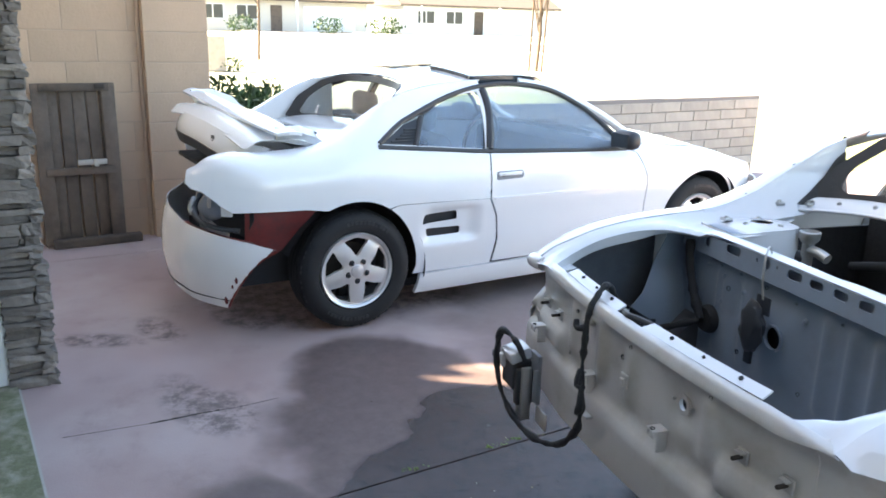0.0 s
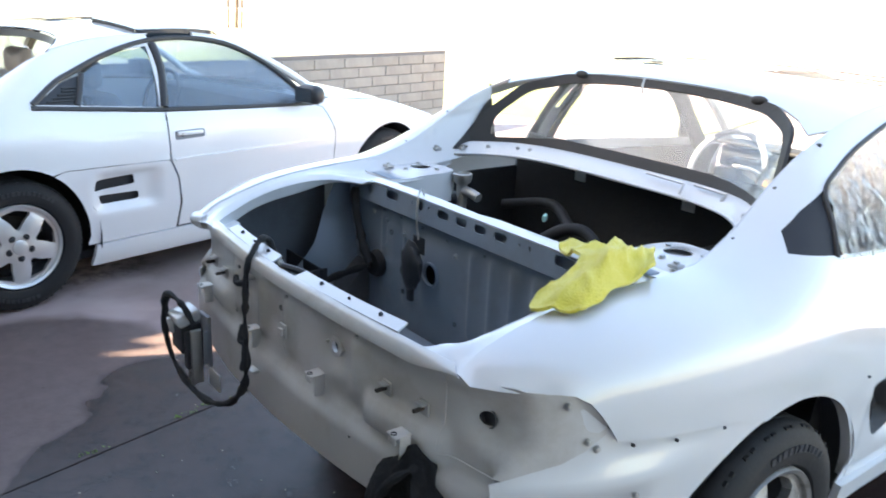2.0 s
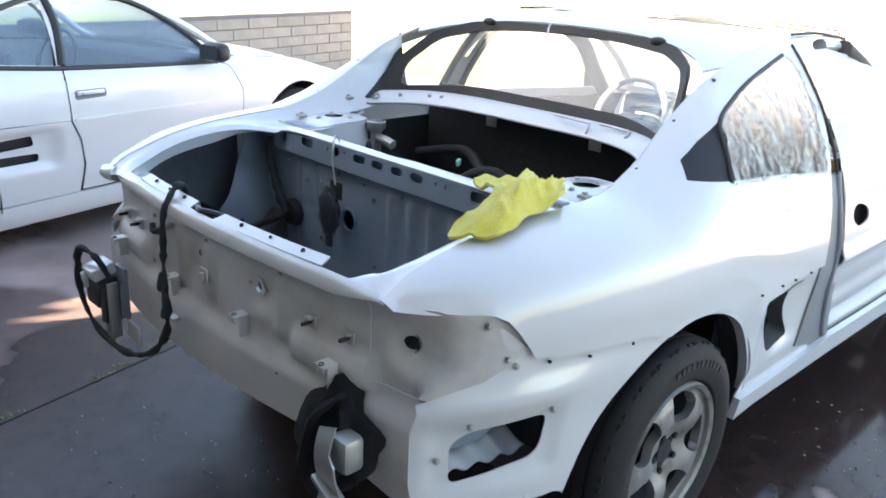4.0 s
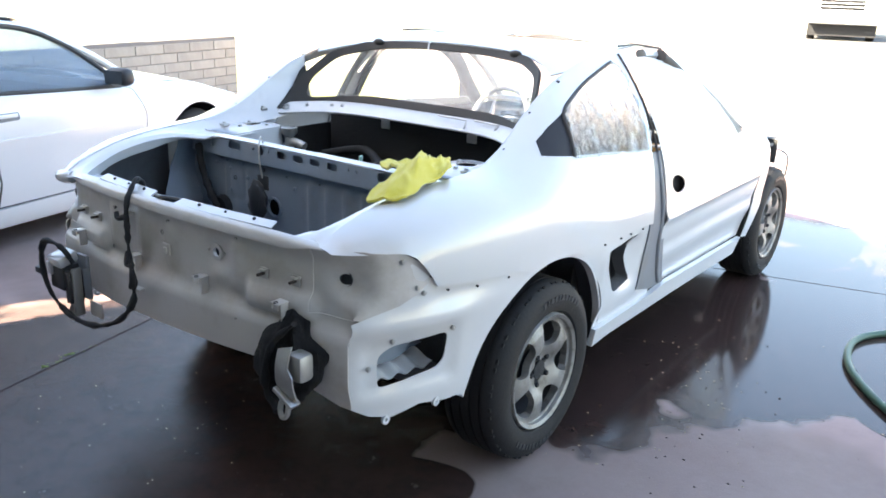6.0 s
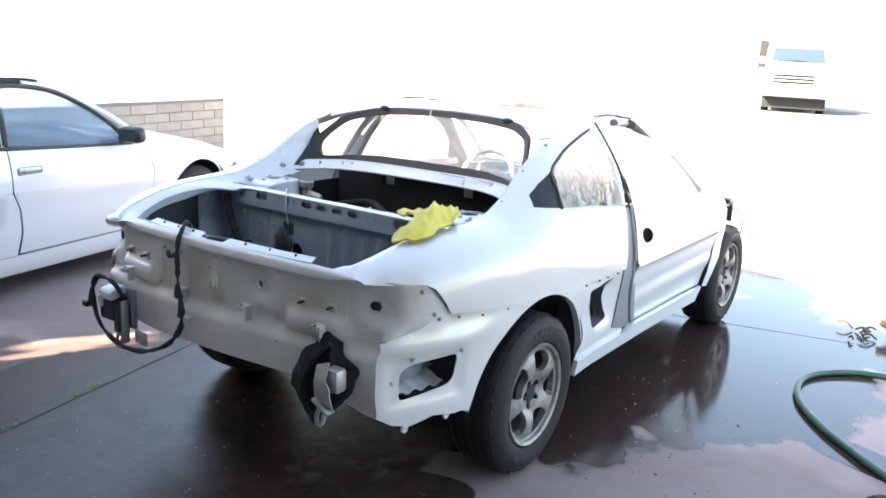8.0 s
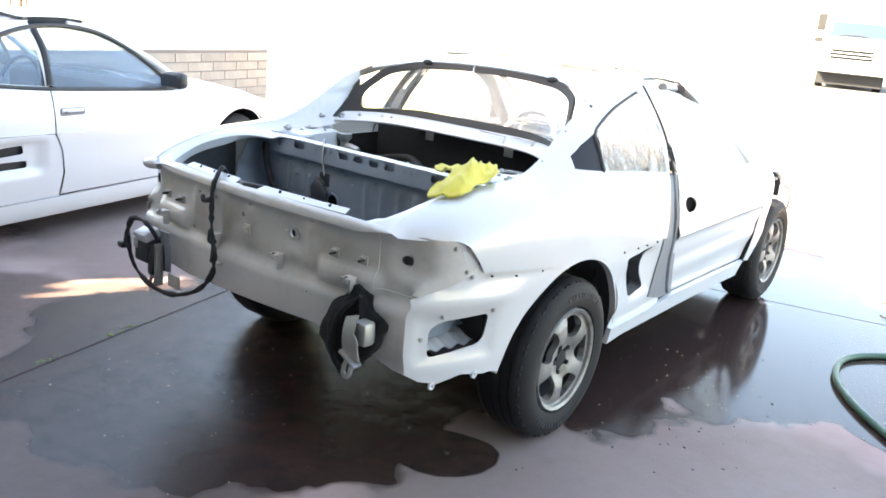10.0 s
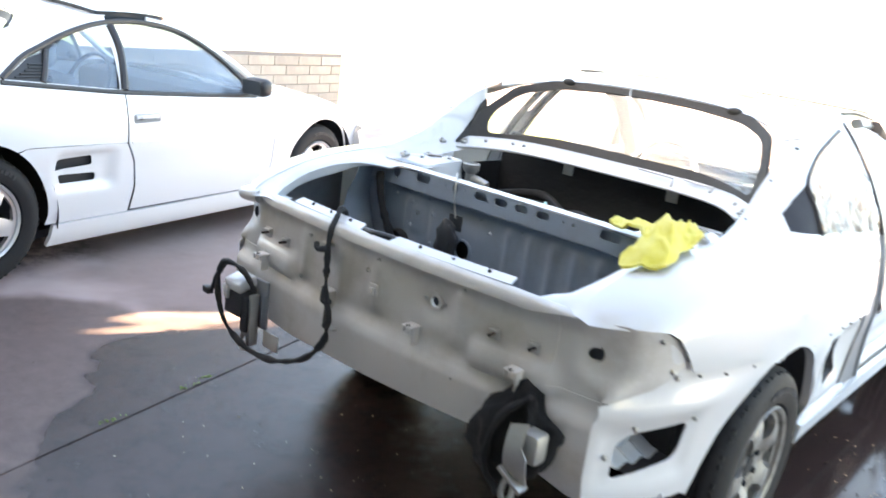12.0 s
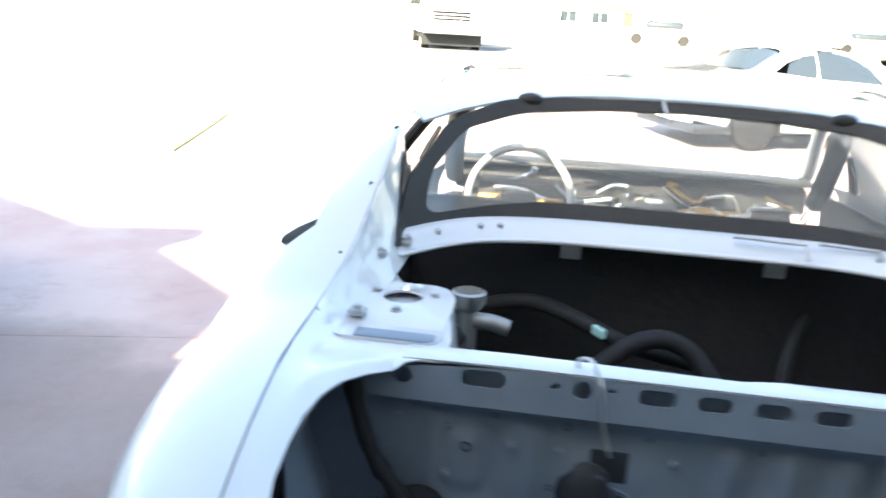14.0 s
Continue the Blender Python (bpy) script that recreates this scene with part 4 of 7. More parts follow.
        bot = [(-0.20, 0.905), (-0.05, 0.93), (0.10, 0.95), (0.28, 0.973)] + ([(0.47, 0.995)] if s > 0 else [(0.29, 0.974)])
        low_z = table([p[0] for p in bot], [p[1] for p in bot])

        def inner(y, z):
            t = (z - low_z(y)) / max(0.02, TOP_Z(y) - low_z(y))
            return (s * (TOP_X(y) - 0.004 - 0.055 * max(0.0, 1 - t) ** 1.5), y, z)
        part("buttress_inner", sheet(bot + top, [], inner, 0.025, 0.003, flip=s > 0), PAINT, car, smooth=40)
        # deck round the boot opening, with the wide flange at its rear corner
        edge_x = table([-0.80, -0.77, -0.70, -0.60, -0.50, -0.42, -0.36, -0.31, -0.285], [0.40, 0.462, 0.528, 0.555, 0.560, 0.550, 0.525, 0.480, 0.445])
        inner_edge = [(edge_x(y), y) for y in (-0.772, -0.75, -0.70, -0.65, -0.60, -0.54, -0.48, -0.43, -0.38, -0.34, -0.31, -0.285)] + [(0.41, -0.282), (0.41, -0.20), (0.44, 0.0), (0.54, 0.06), (0.56, 0.10)]
        outer_edge = [(TOP_X(y) - 0.002, y) for y in (0.10, 0.05, 0.0, -0.06, -0.12, -0.2, -0.3, -0.4, -0.5, -0.6, -0.68, -0.74, -0.772)]
        def deck(x, y):
            u = max(0.0, TOP_X(y) - x)
            j = ramp(y, -0.42, -0.27)
            flat_z = (TOP_Z(y) - 0.006 - 0.05 * u) * (1 - j) + 0.931 * j
            z = TOP_Z(y) - 0.003 - 0.25 * u
            k = ramp(u, 0.0, 0.05)
            z = z * (1 - k) + flat_z * k
            if y < -0.30:
                z -= 0.012 * (1 - ramp(x - edge_x(y), 0.0, 0.02)) * (1 - ramp(-y, 0.70, 0.77))
            z += 0.014 * ramp(-y, 0.69, 0.775) * (1 - ramp(x, 0.50, 0.58))
            return (s * x, y - (0.022 * ramp(-y, 0.64, 0.77) if s < 0 else 0.0), z)
        part("boot_gutter", sheet(inner_edge + outer_edge, [], deck, 0.016, 0.003, flip=s < 0), PAINT, car, smooth=50)
        wallm = bmesh.new()
        rows = [(wallm.verts.new(deck(edge_x(y), y)), wallm.verts.new((s * (edge_x(y) + 0.012), y, deck(edge_x(y), y)[2] - 0.006 - 0.029 * (1 - ramp(y, -0.50, -0.33))))) for y in [-0.772 + 0.0244 * i for i in range(21)]]
        for a, b in zip(rows, rows[1:]):
            wallm.faces.new((a[0], a[1], b[1], b[0]))
        part("gutter_lip", wallm, PAINT, car, smooth=50)
        if s < 0:                                                   # rolled nose under the pulled-out corner
            nose = tube([(-0.57, -0.772, 0.838), (-0.60, -0.778, 0.836), (-0.635, -0.774, 0.833), (-0.658, -0.760, 0.828), (-0.672, -0.738, 0.826), (-0.690, -0.70, 0.828), (-0.706, -0.66, 0.832)], 0.021, 14, flat=1.0)
            part("corner_roll", nose, PAINT, car, smooth=80)
        gusset = sheet([(0.47, -0.768), (0.54, -0.764), (0.595, -0.738), (0.60, -0.70), (0.50, -0.70)], [], lambda x, y: (s * x, y, 0.843 - 0.02 * max(0.0, x - 0.5)), 0.02, 0.003, flip=s < 0)
        part("corner_gusset", gusset, PAINT, car, smooth=40)
        # smeared butyl at the end of the rear window
        def smear(y, z):
            p = inner(y, z)
            return (p[0] - s * (0.005 + 0.002 * noise.noise(Vector((y * 40, z * 40, 3)))), p[1], p[2])
        blot = rounded([(0.15, 1.0), (0.20, 0.985), (0.27, 0.99), (0.33, 1.02), (0.40, 1.08), (0.455, 1.16), (0.46, 1.205), (0.40, 1.185), (0.34, 1.145), (0.28, 1.115), (0.24, 1.10), (0.21, 1.06), (0.17, 1.04)], 0.012)
        if s < 0:
            blot = rounded([(0.10, 0.985), (0.20, 0.978), (0.285, 0.985), (0.287, 1.15), (0.25, 1.12), (0.21, 1.07), (0.15, 1.02)], 0.012)
        part("butyl_smear", sheet(blot, [], smear, 0.012, 0.003, flip=s > 0), SEAL, car, "smeared black butyl at the window end", smooth=40)
        # strut tower
        cx, cy = s * 0.515, -0.075
        tw = rounded([(0.425, -0.235), (0.60, -0.235), (0.61, 0.03), (0.45, 0.035), (0.425, -0.03)], [0.04, 0.03, 0.05, 0.06, 0.05])
        tower = part("strut_tower", sheet(tw, [circle(0.515, -0.065, 0.034, 24)], lambda x, y: (s * x, y, 0.938 + 0.012 * math.exp(-(((x - 0.515) ** 2 + (y + 0.065) ** 2) / 0.004)) - 0.02 * ramp(-y, 0.14, 0.2)), 0.02, 0.004, flip=s < 0), PAINT, car, smooth=35)
        skirt = bmesh.new()
        ring = [(skirt.verts.new((s * x, y, 0.936)), skirt.verts.new((s * (x - 0.01), y, 0.845))) for x, y in tw]
        for a, b in zip(ring, ring[1:] + ring[:1]):
            skirt.faces.new((a[0], a[1], b[1], b[0]))
        part("tower_wall", skirt, PAINT, tower, smooth=40)
        for a in (30, 150, 270):
            bolt(tower, (cx + 0.058 * math.cos(radians(a)), -0.065 + 0.058 * math.sin(radians(a)), 0.943), (0, 0, 1), 0.007)
        part("strut_cup", lathe([(0.86, 0.034), (0.93, 0.034), (0.93, 0.03), (0.87, 0.03), (0.87, 0.0001)], 20, "z", m=Matrix.Translation((cx, -0.065, 0))), BLACK, tower, smooth=30)
        # black vent triangle and film over the quarter window
        if s > 0:
            side_sheet("window_vent", [(-0.012, 0.998), (0.125, 0.985), (0.215, 1.113), (0.185, 1.106), (0.095, 1.073), (0.022, 1.037)], [], VENT, car, s, off=-0.003, thick=0.006, step=0.03)
        film = sheet([(0.118, 0.984), (0.672, 0.934), (0.740, 1.222), (0.69, 1.233), (0.45, 1.183), (0.195, 1.106)], [],
                     lambda y, z: (s * (flank(y, z) + 0.004 + 0.012 * noise.noise(Vector((y * 14, z * 18, 2 + s))) + 0.009 * (1 - abs(noise.noise(Vector(((z + 1.1 * y) * 6, (1.5 * y - z) * 34, 5)))) * 2) ** 3 + 0.004 * noise.noise(Vector((y * 30, z * 90, 8)))), y, z), 0.008, 0.0012, flip=s < 0)
        if s < 0:                                                  # bare quarter window: the door post stands free behind it
            film.free()
            post = sheet([(0.0, 0.0), (0.105, 0.0), (0.105, 1.0), (0.0, 1.0)], [rounded([(0.042, 0.48), (0.072, 0.48), (0.076, 0.90), (0.050, 0.90)], 0.012)], lambda u, t: (-(flank(0.70, 0.94 + 0.29 * t) - 0.045), 0.645 + u + 0.02 * t, 0.94 + 0.29 * t), 0.02, 0.006)
            post_ob = part("door_post", post, PAINT_DUSTY, car, smooth=30)
            for u in (-0.002, 0.107):
                part("post_seal", tube([(-(flank(0.70, z) - 0.052), 0.645 + u + 0.02 * (z - 0.94) / 0.29, z) for z in (0.94, 1.04, 1.14, 1.23)], 0.014, 8), SEAL, post_ob, smooth=40)
        else:
            part("window_film", film, CLEAR_FILM, car, "crumpled clear plastic film taped over the window", smooth=25)
        if s > 0:
            part("quarter_seal", tube([(s * (flank(y, z) + 0.001), y, z) for y, z in ((0.12, 0.986), (0.155, 1.04), (0.20, 1.104), (0.32, 1.147), (0.45, 1.182), (0.58, 1.211), (0.69, 1.232))], 0.006, 8), SEAL, car, smooth=40)
        pil = tube([(s * (flank(0.74, z) + 0.003), 0.712 + (z - 0.925) * 0.22, z) for z in (0.925, 1.0, 1.1, 1.2, 1.255)], 0.005, 8)
        part("pillar_seal", pil, SEAL, car, smooth=40)
        # jamb that shows between quarter panel and door
        side_sheet("door_jamb", [(0.645, 0.405), (0.78, 0.372), (0.91, 0.366), (0.87, 0.44), (0.83, 0.57), (0.80, 0.70), (0.785, 0.80), (0.79, 0.92), (0.66, 0.925), (0.645, 0.8), (0.655, 0.70), (0.665, 0.57), (0.655, 0.47)], [], JAMB, car, s, off=-0.007, thick=0.006, step=0.03)
        part("jamb_edge", tube([(s * (flank(y, z) - 0.006), y, z) for y, z in ((0.735, 0.925), (0.73, 0.80), (0.752, 0.70), (0.775, 0.57), (0.81, 0.45), (0.85, 0.385))], 0.010, 8), JAMB, car, smooth=50)
        # door
        hole = [(0.868 + 0.062 * math.cos(radians(a)) * (0.9 if math.cos(radians(a)) < 0 else 1.2), 0.785 - 0.012 * math.cos(radians(a)) + 0.034 * math.sin(radians(a))) for a in range(0, 360, 15)]
        def skin(y, z):
            x = flank(y, z)
            x -= 0.020 * (1 - ramp(z, 0.40, 0.52))
            x += 0.010 * math.exp(-((z - 0.665) / 0.022) ** 2) - 0.008 * (1 - ramp(z, 0.635, 0.65))
            x -= 0.006 * math.exp(-((z - 0.53) / 0.03) ** 2)
            return (s * (x + 0.002), y, z)
        door = part("door", sheet(DOOR, [hole], skin, 0.016, 0.005, flip=s < 0), PAINT, car, smooth=35)
        # black sheet standing in for the shade inside the handle hole
        side_sheet("handle_recess", [(0.79, 0.72), (0.96, 0.72), (0.96, 0.85), (0.79, 0.85)], [], BLACK, door, s, off=-0.03, thick=0.004, step=0.04)
        side_sheet("mirror_sail", [(1.545, 1.03), (1.57, 1.03), (1.735, 0.885), (1.66, 0.882)], [], BLACK, door, s, off=-0.004, thick=0.01, step=0.03)
        if s > 0:
            # added sheet: whitens the door opening, standing in for the bright view through it
            dw = sheet([(0.76, 0.915), (1.25, 0.892), (1.66, 0.870), (1.56, 1.03), (1.42, 1.14), (1.25, 1.20), (1.0, 1.238), (0.82, 1.235)], [], lambda y, z: (flank(y, z) - 0.004 + 0.006 * noise.noise(Vector((y * 9, z * 12, 1))), y, z), 0.03, 0.0015)
            part("door_film", dw, MILKY_FILM, door, "pale sheet added to whiten the door window", smooth=40)
        part("inner_door", sheet([(0.83, 0.40), (1.88, 0.40), (1.90, 0.84), (0.82, 0.89)], [], lambda y, z: (s * (flank(y, z) - 0.09), y, z), 0.08, 0.006, flip=s > 0), TRIM_DARK, door, smooth=35)
        side_sheet("sill", SILL, [], PAINT, car, s, off=0.004, thick=0.02, step=0.04)
        side_sheet("cowl_side", COWL_SIDE, [], PAINT, car, s, off=-0.004, step=0.04)
        # windscreen pillar, front apron, lamp bracket
        ap = tube([(s * (TOP_X(y) - 0.012), y, TOP_Z(y) - 0.026) for y in (1.05, 1.16, 1.30, 1.5, 1.7, 1.9, 1.99)], 0.024, 10, flat=0.8)
        part("windscreen_pillar", ap, PAINT, car, smooth=40)
        part("pillar_trim", tube([(s * 0.585, 1.16, 1.225), (s * 0.61, 1.36, 1.13), (s * 0.64, 1.50, 1.01), (s * 0.66, 1.64, 0.88), (s * 0.662, 1.69, 0.83)], 0.036, 10), TRIM_DARK, car, smooth=40)
        apron = sheet([(2.05, 0.40), (2.10, 0.62), (2.25, 0.71), (2.45, 0.735), (2.62, 0.70), (2.80, 0.55), (3.05, 0.42), (3.08, 0.62), (2.75, 0.72), (2.4, 0.80), (2.05, 0.845)][::-1], [], lambda y, z: (s * 0.60, y, z), 0.06, 0.006, flip=s > 0)
        part("front_apron", apron, PAINT, car, smooth=35)
        lb = boxes(((s * 0.69, 2.545, 0.67), (0.10, 0.006, 0.13)), ((s * 0.66, 2.58, 0.735), (0.12, 0.09, 0.006)), bevel=0.004)
        lampb = part("lamp_bracket", lb, BLACK, car, smooth=30)
        for dz in (0.0, 0.035, -0.035):
            plug(lampb, (s * (0.70 + dz * 0.3), 2.540, 0.67 + dz), (0, -1, 0), 0.010, mat=PAINT)
        part("fender_stay", tube([(s * 0.62, 2.86, 0.64), (s * 0.69, 2.90, 0.61), (s * 0.715, 2.91, 0.565), (s * 0.712, 2.91, 0.47)], 0.006, 6), STEEL, car, smooth=40)
    # rear panel with relief and its ring hole
    lower = [(-0.676, 0.470), (-0.61, 0.492), (-0.31, 0.486), (-0.17, 0.495), (0.14, 0.503), (0.40, 0.508), (0.50, 0.480), (0.60, 0.442), (0.64, 0.428), (0.676, 0.425)]
    out = lower + [(0.676, 0.668), (0.553, 0.672), (0.553, 0.842), (0.30, 0.848), (-0.30, 0.848), (-0.553, 0.842), (-0.553, 0.672), (-0.676, 0.668)]
    rear = part("rear_panel", sheet(out, [circle(0.212, 0.763, 0.013, 14)], lambda x, z: (x, rear_y(x, z), z), 0.014, 0.003), PAINT_DUSTY, car, "dusty white pressed-steel rear panel", smooth=50)
    # near-black plate stands for the shaded hollow behind the panel
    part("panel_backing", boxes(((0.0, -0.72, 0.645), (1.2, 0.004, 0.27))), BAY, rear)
    # rolled top lip of the rear panel
    lip = sheet([(-0.60, -0.006), (0.60, -0.006), (0.56, 0.030), (0.40, 0.024), (-0.40, 0.024), (-0.56, 0.030)], [],
                lambda x, v: (x, rear_y(x, 0.84) - 0.008 + 0.024 * (1 - math.cos(min(1.0, max(0.0, (v + 0.006) / 0.030)) * math.pi / 2)), 0.870 - 0.032 * (1 - 0.72 * ramp(abs(x), 0.46, 0.60)) * (1 - math.sin(min(1.0, max(0.0, (v + 0.006) / 0.030)) * math.pi / 2)) - 0.02 * x * x - 0.05 * max(0.0, abs(x) - 0.42) ** 1.2), 0.006, 0.004)
    lip_ob = part("boot_lip", lip, PAINT_DUSTY, car, smooth=50)
    for x0, x1 in ((-0.385, -0.075), (0.035, 0.415)):              # raised seal flange in two lengths
        fl = sheet([(x0, 0.0), (x1, 0.0), (x1 - 0.004, 0.026), (x0 + 0.012, 0.026)], [], lambda x, v: (x, rear_y(x, 0.84) + 0.015 + v, 0.870 + 0.45 * v), 0.03, 0.004)
        f_ob = part("seal_flange", fl, PAINT, lip_ob, smooth=30)
        for k in range(3):
            x = x0 + (x1 - x0) * (0.25 + 0.28 * k)
            plug(f_ob, (x, rear_y(x, 0.84) + 0.031, 0.879), (0, -0.4, 0.9), 0.0035 if k % 2 else 0.005)
    latch = tube([(-0.075, rear_y(-0.07, 0.84) + 0.035, 0.868), (-0.03, rear_y(0, 0.84) + 0.02, 0.874), (0.0, rear_y(0, 0.84) + 0.035, 0.872), (0.03, rear_y(0, 0.84) + 0.05, 0.868)], 0.008, 8)
    part("latch_cup", latch, BLACK, lip_ob, smooth=40)
    # boot tray, bulkhead and its slotted rail
    floor = sheet([(-0.64, -0.74), (0.64, -0.74), (0.66, -0.28), (-0.66, -0.28)], [], lambda x, y: (x, y, 0.515 + 0.008 * math.sin(x * 45) * ramp(y, -0.70, -0.6) * (1 - ramp(y, -0.42, -0.34))), 0.03, 0.003)
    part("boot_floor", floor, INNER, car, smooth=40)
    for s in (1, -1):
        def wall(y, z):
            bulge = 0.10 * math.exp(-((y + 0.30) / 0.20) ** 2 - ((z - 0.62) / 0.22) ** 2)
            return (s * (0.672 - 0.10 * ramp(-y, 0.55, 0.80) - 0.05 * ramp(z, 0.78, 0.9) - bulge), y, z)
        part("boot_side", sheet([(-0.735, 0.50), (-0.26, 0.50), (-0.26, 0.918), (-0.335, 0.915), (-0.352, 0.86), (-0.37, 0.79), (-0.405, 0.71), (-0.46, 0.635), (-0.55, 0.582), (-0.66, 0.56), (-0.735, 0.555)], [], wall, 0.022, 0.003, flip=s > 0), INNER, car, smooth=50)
        # dark sheet added where the quarter cavity is only in shade
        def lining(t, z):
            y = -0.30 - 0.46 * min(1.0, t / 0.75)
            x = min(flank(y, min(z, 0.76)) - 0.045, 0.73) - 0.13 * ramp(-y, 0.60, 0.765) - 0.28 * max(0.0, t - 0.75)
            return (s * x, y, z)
        part("quarter_lining", sheet([(0, 0.595), (1.0, 0.595), (1.0, 0.835), (0.75, 0.845), (0.55, 0.88), (0.30, 0.91), (0.0, 0.92)], [], lining, 0.03, 0.003, flip=s < 0), CAVITY_SHADE, car, smooth=60)

    def bulk(x, z):
        y = -0.262
        fade = ramp(z, 0.56, 0.60) * (1 - ramp(z, 0.815, 0.85))
        for k in range(6):
            y -= 0.012 * math.exp(-((x - 0.02 - k * 0.082) / 0.017) ** 2) * fade
        y -= 0.007 * fade * (ramp(x, -0.44, -0.42) * (1 - ramp(x, -0.36, -0.34)) + ramp(x, -0.32, -0.30) * (1 - ramp(x, -0.27, -0.25)))
        y -= 0.006 * math.exp(-((z - 0.858) / 0.006) ** 2) * ramp(x, -0.50, -0.46)
        for cx, cz, hx, hz in ((-0.37, 0.765, 0.038, 0.055), (0.38, 0.73, 0.05, 0.05)):                # pressed frames
            d = math.hypot(max(abs(x - cx) - hx + 0.015, 0.0), max(abs(z - cz) - hz + 0.015, 0.0)) - 0.015
            y += 0.006 * math.exp(-(d / 0.007) ** 2)
        y -= 0.018 * math.exp(-((x + 0.147) / 0.075) ** 4 - ((z - 0.70) / 0.10) ** 4)
        return (x, y, z)
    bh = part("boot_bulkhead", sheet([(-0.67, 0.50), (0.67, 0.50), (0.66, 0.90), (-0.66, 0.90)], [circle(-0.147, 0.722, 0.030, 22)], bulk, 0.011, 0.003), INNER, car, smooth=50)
    part("hole_rim", lathe([(-0.004, 0.037), (0.004, 0.037), (0.006, 0.033), (0.0, 0.029), (-0.004, 0.031)], 28, "y", closed=True, m=Matrix.Translation((-0.147, -0.284, 0.722))), INNER, bh, smooth=40)
    slots = []
    for cx, hw, hh in ((-0.35, 0.032, 0.013), (-0.10, 0.026, 0.012), (-0.02, 0.024, 0.011), (0.06, 0.024, 0.011), (0.14, 0.024, 0.011), (0.37, 0.034, 0.013)):
        slots.append(rounded([(cx - hw, 0.912 - hh), (cx + hw, 0.912 - hh), (cx + hw, 0.912 + hh), (cx - hw, 0.912 + hh)], 0.012))
    slots += [circle(-0.205, 0.912, 0.014, 14), circle(-0.245, 0.914, 0.006, 8), circle(-0.165, 0.916, 0.005, 8), circle(0.215, 0.913, 0.005, 8), circle(0.250, 0.913, 0.007, 8), circle(-0.47, 0.905, 0.014, 12)]
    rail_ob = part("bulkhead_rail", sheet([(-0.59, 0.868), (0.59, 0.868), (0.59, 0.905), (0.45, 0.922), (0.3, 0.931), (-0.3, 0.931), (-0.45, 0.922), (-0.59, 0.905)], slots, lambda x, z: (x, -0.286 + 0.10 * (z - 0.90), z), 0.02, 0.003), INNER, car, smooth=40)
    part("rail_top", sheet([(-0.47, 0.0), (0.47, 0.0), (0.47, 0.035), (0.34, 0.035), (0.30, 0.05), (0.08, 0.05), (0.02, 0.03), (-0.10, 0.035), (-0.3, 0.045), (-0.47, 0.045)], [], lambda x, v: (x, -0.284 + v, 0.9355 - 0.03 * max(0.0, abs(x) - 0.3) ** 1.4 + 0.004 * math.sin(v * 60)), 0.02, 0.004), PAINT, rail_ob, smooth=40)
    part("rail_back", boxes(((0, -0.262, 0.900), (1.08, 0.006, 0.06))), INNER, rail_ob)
    for x, z in ((-0.40, 0.82), (-0.40, 0.74), (-0.30, 0.80), (-0.30, 0.70), (-0.23, 0.80), (-0.06, 0.80), (0.46, 0.78), (0.46, 0.68), (-0.48, 0.83)):
        bolt(bh, (x, bulk(x, z)[1] - 0.001, z), (0, -1, 0), 0.006, INNER)
    for x, z, r in ((-0.42, 0.845, 0.004), (-0.33, 0.845, 0.004), (-0.22, 0.84, 0.006), (-0.10, 0.835, 0.004), (0.06, 0.835, 0.004), (-0.30, 0.62, 0.007), (-0.05, 0.60, 0.006), (0.24, 0.60, 0.006), (-0.24, 0.735, 0.005), (0.48, 0.72, 0.008), (-0.37, 0.79, 0.008)):
        plug(bh, (x, bulk(x, z)[1], z), (0, -1, 0), r)
    # engine bay: walls, floor, firewall, near-black to carry the bay's shade
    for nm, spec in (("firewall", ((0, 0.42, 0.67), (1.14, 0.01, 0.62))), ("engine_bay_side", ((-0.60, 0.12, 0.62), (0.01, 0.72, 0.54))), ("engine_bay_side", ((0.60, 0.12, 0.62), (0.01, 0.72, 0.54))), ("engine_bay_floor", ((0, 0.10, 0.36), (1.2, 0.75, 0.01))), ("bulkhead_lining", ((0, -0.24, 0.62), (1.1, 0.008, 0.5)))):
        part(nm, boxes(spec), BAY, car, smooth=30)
    def bow(x):
        return 0.348 - 2.1 * abs(x) ** 4.2
    cowl = part("engine_cowl_rim", sheet([(-0.565, 0.0), (0.565, 0.0), (0.57, 1.0), (-0.57, 1.0)], [], lambda x, t: (x * (1 + 0.02 * t), bow(x) - 0.048 + 0.058 * t - 0.06 * max(0.0, abs(x) - 0.42), 0.976 + 0.034 * t + 0.007 * math.sin(t * 3.1) - 0.05 * max(0.0, abs(x) - 0.45)), 0.03, 0.004), PAINT, car, smooth=50)
    part("cowl_hem", tube([(x, bow(x) - 0.048 - 0.06 * max(0.0, abs(x) - 0.42), 0.973 - 0.05 * max(0.0, abs(x) - 0.45)) for x in [-0.56 + 0.07 * i for i in range(17)]], 0.006, 8, steps=2), PAINT, cowl, smooth=50)
    for x, y in ((-0.55, 0.20), (-0.50, 0.29), (-0.42, 0.35), (-0.38, 0.37), (0.38, 0.37), (0.50, 0.29), (0.55, 0.20), (0.55, 0.10)):
        bolt(cowl, (x, bow(x) - 0.02 - 0.06 * max(0.0, abs(x) - 0.42), 0.998 - 0.05 * max(0.0, abs(x) - 0.45)), (0, -0.5, 1), 0.0055)
    for x0, x1 in ((0.10, 0.24), (0.27, 0.38)):
        part("hinge_rod", tube([(x0, 0.315, 1.014), (x1, 0.305, 1.012), (x1 + 0.004, 0.285, 0.985)], 0.004, 6, straight=True), STEEL, cowl, smooth=40)
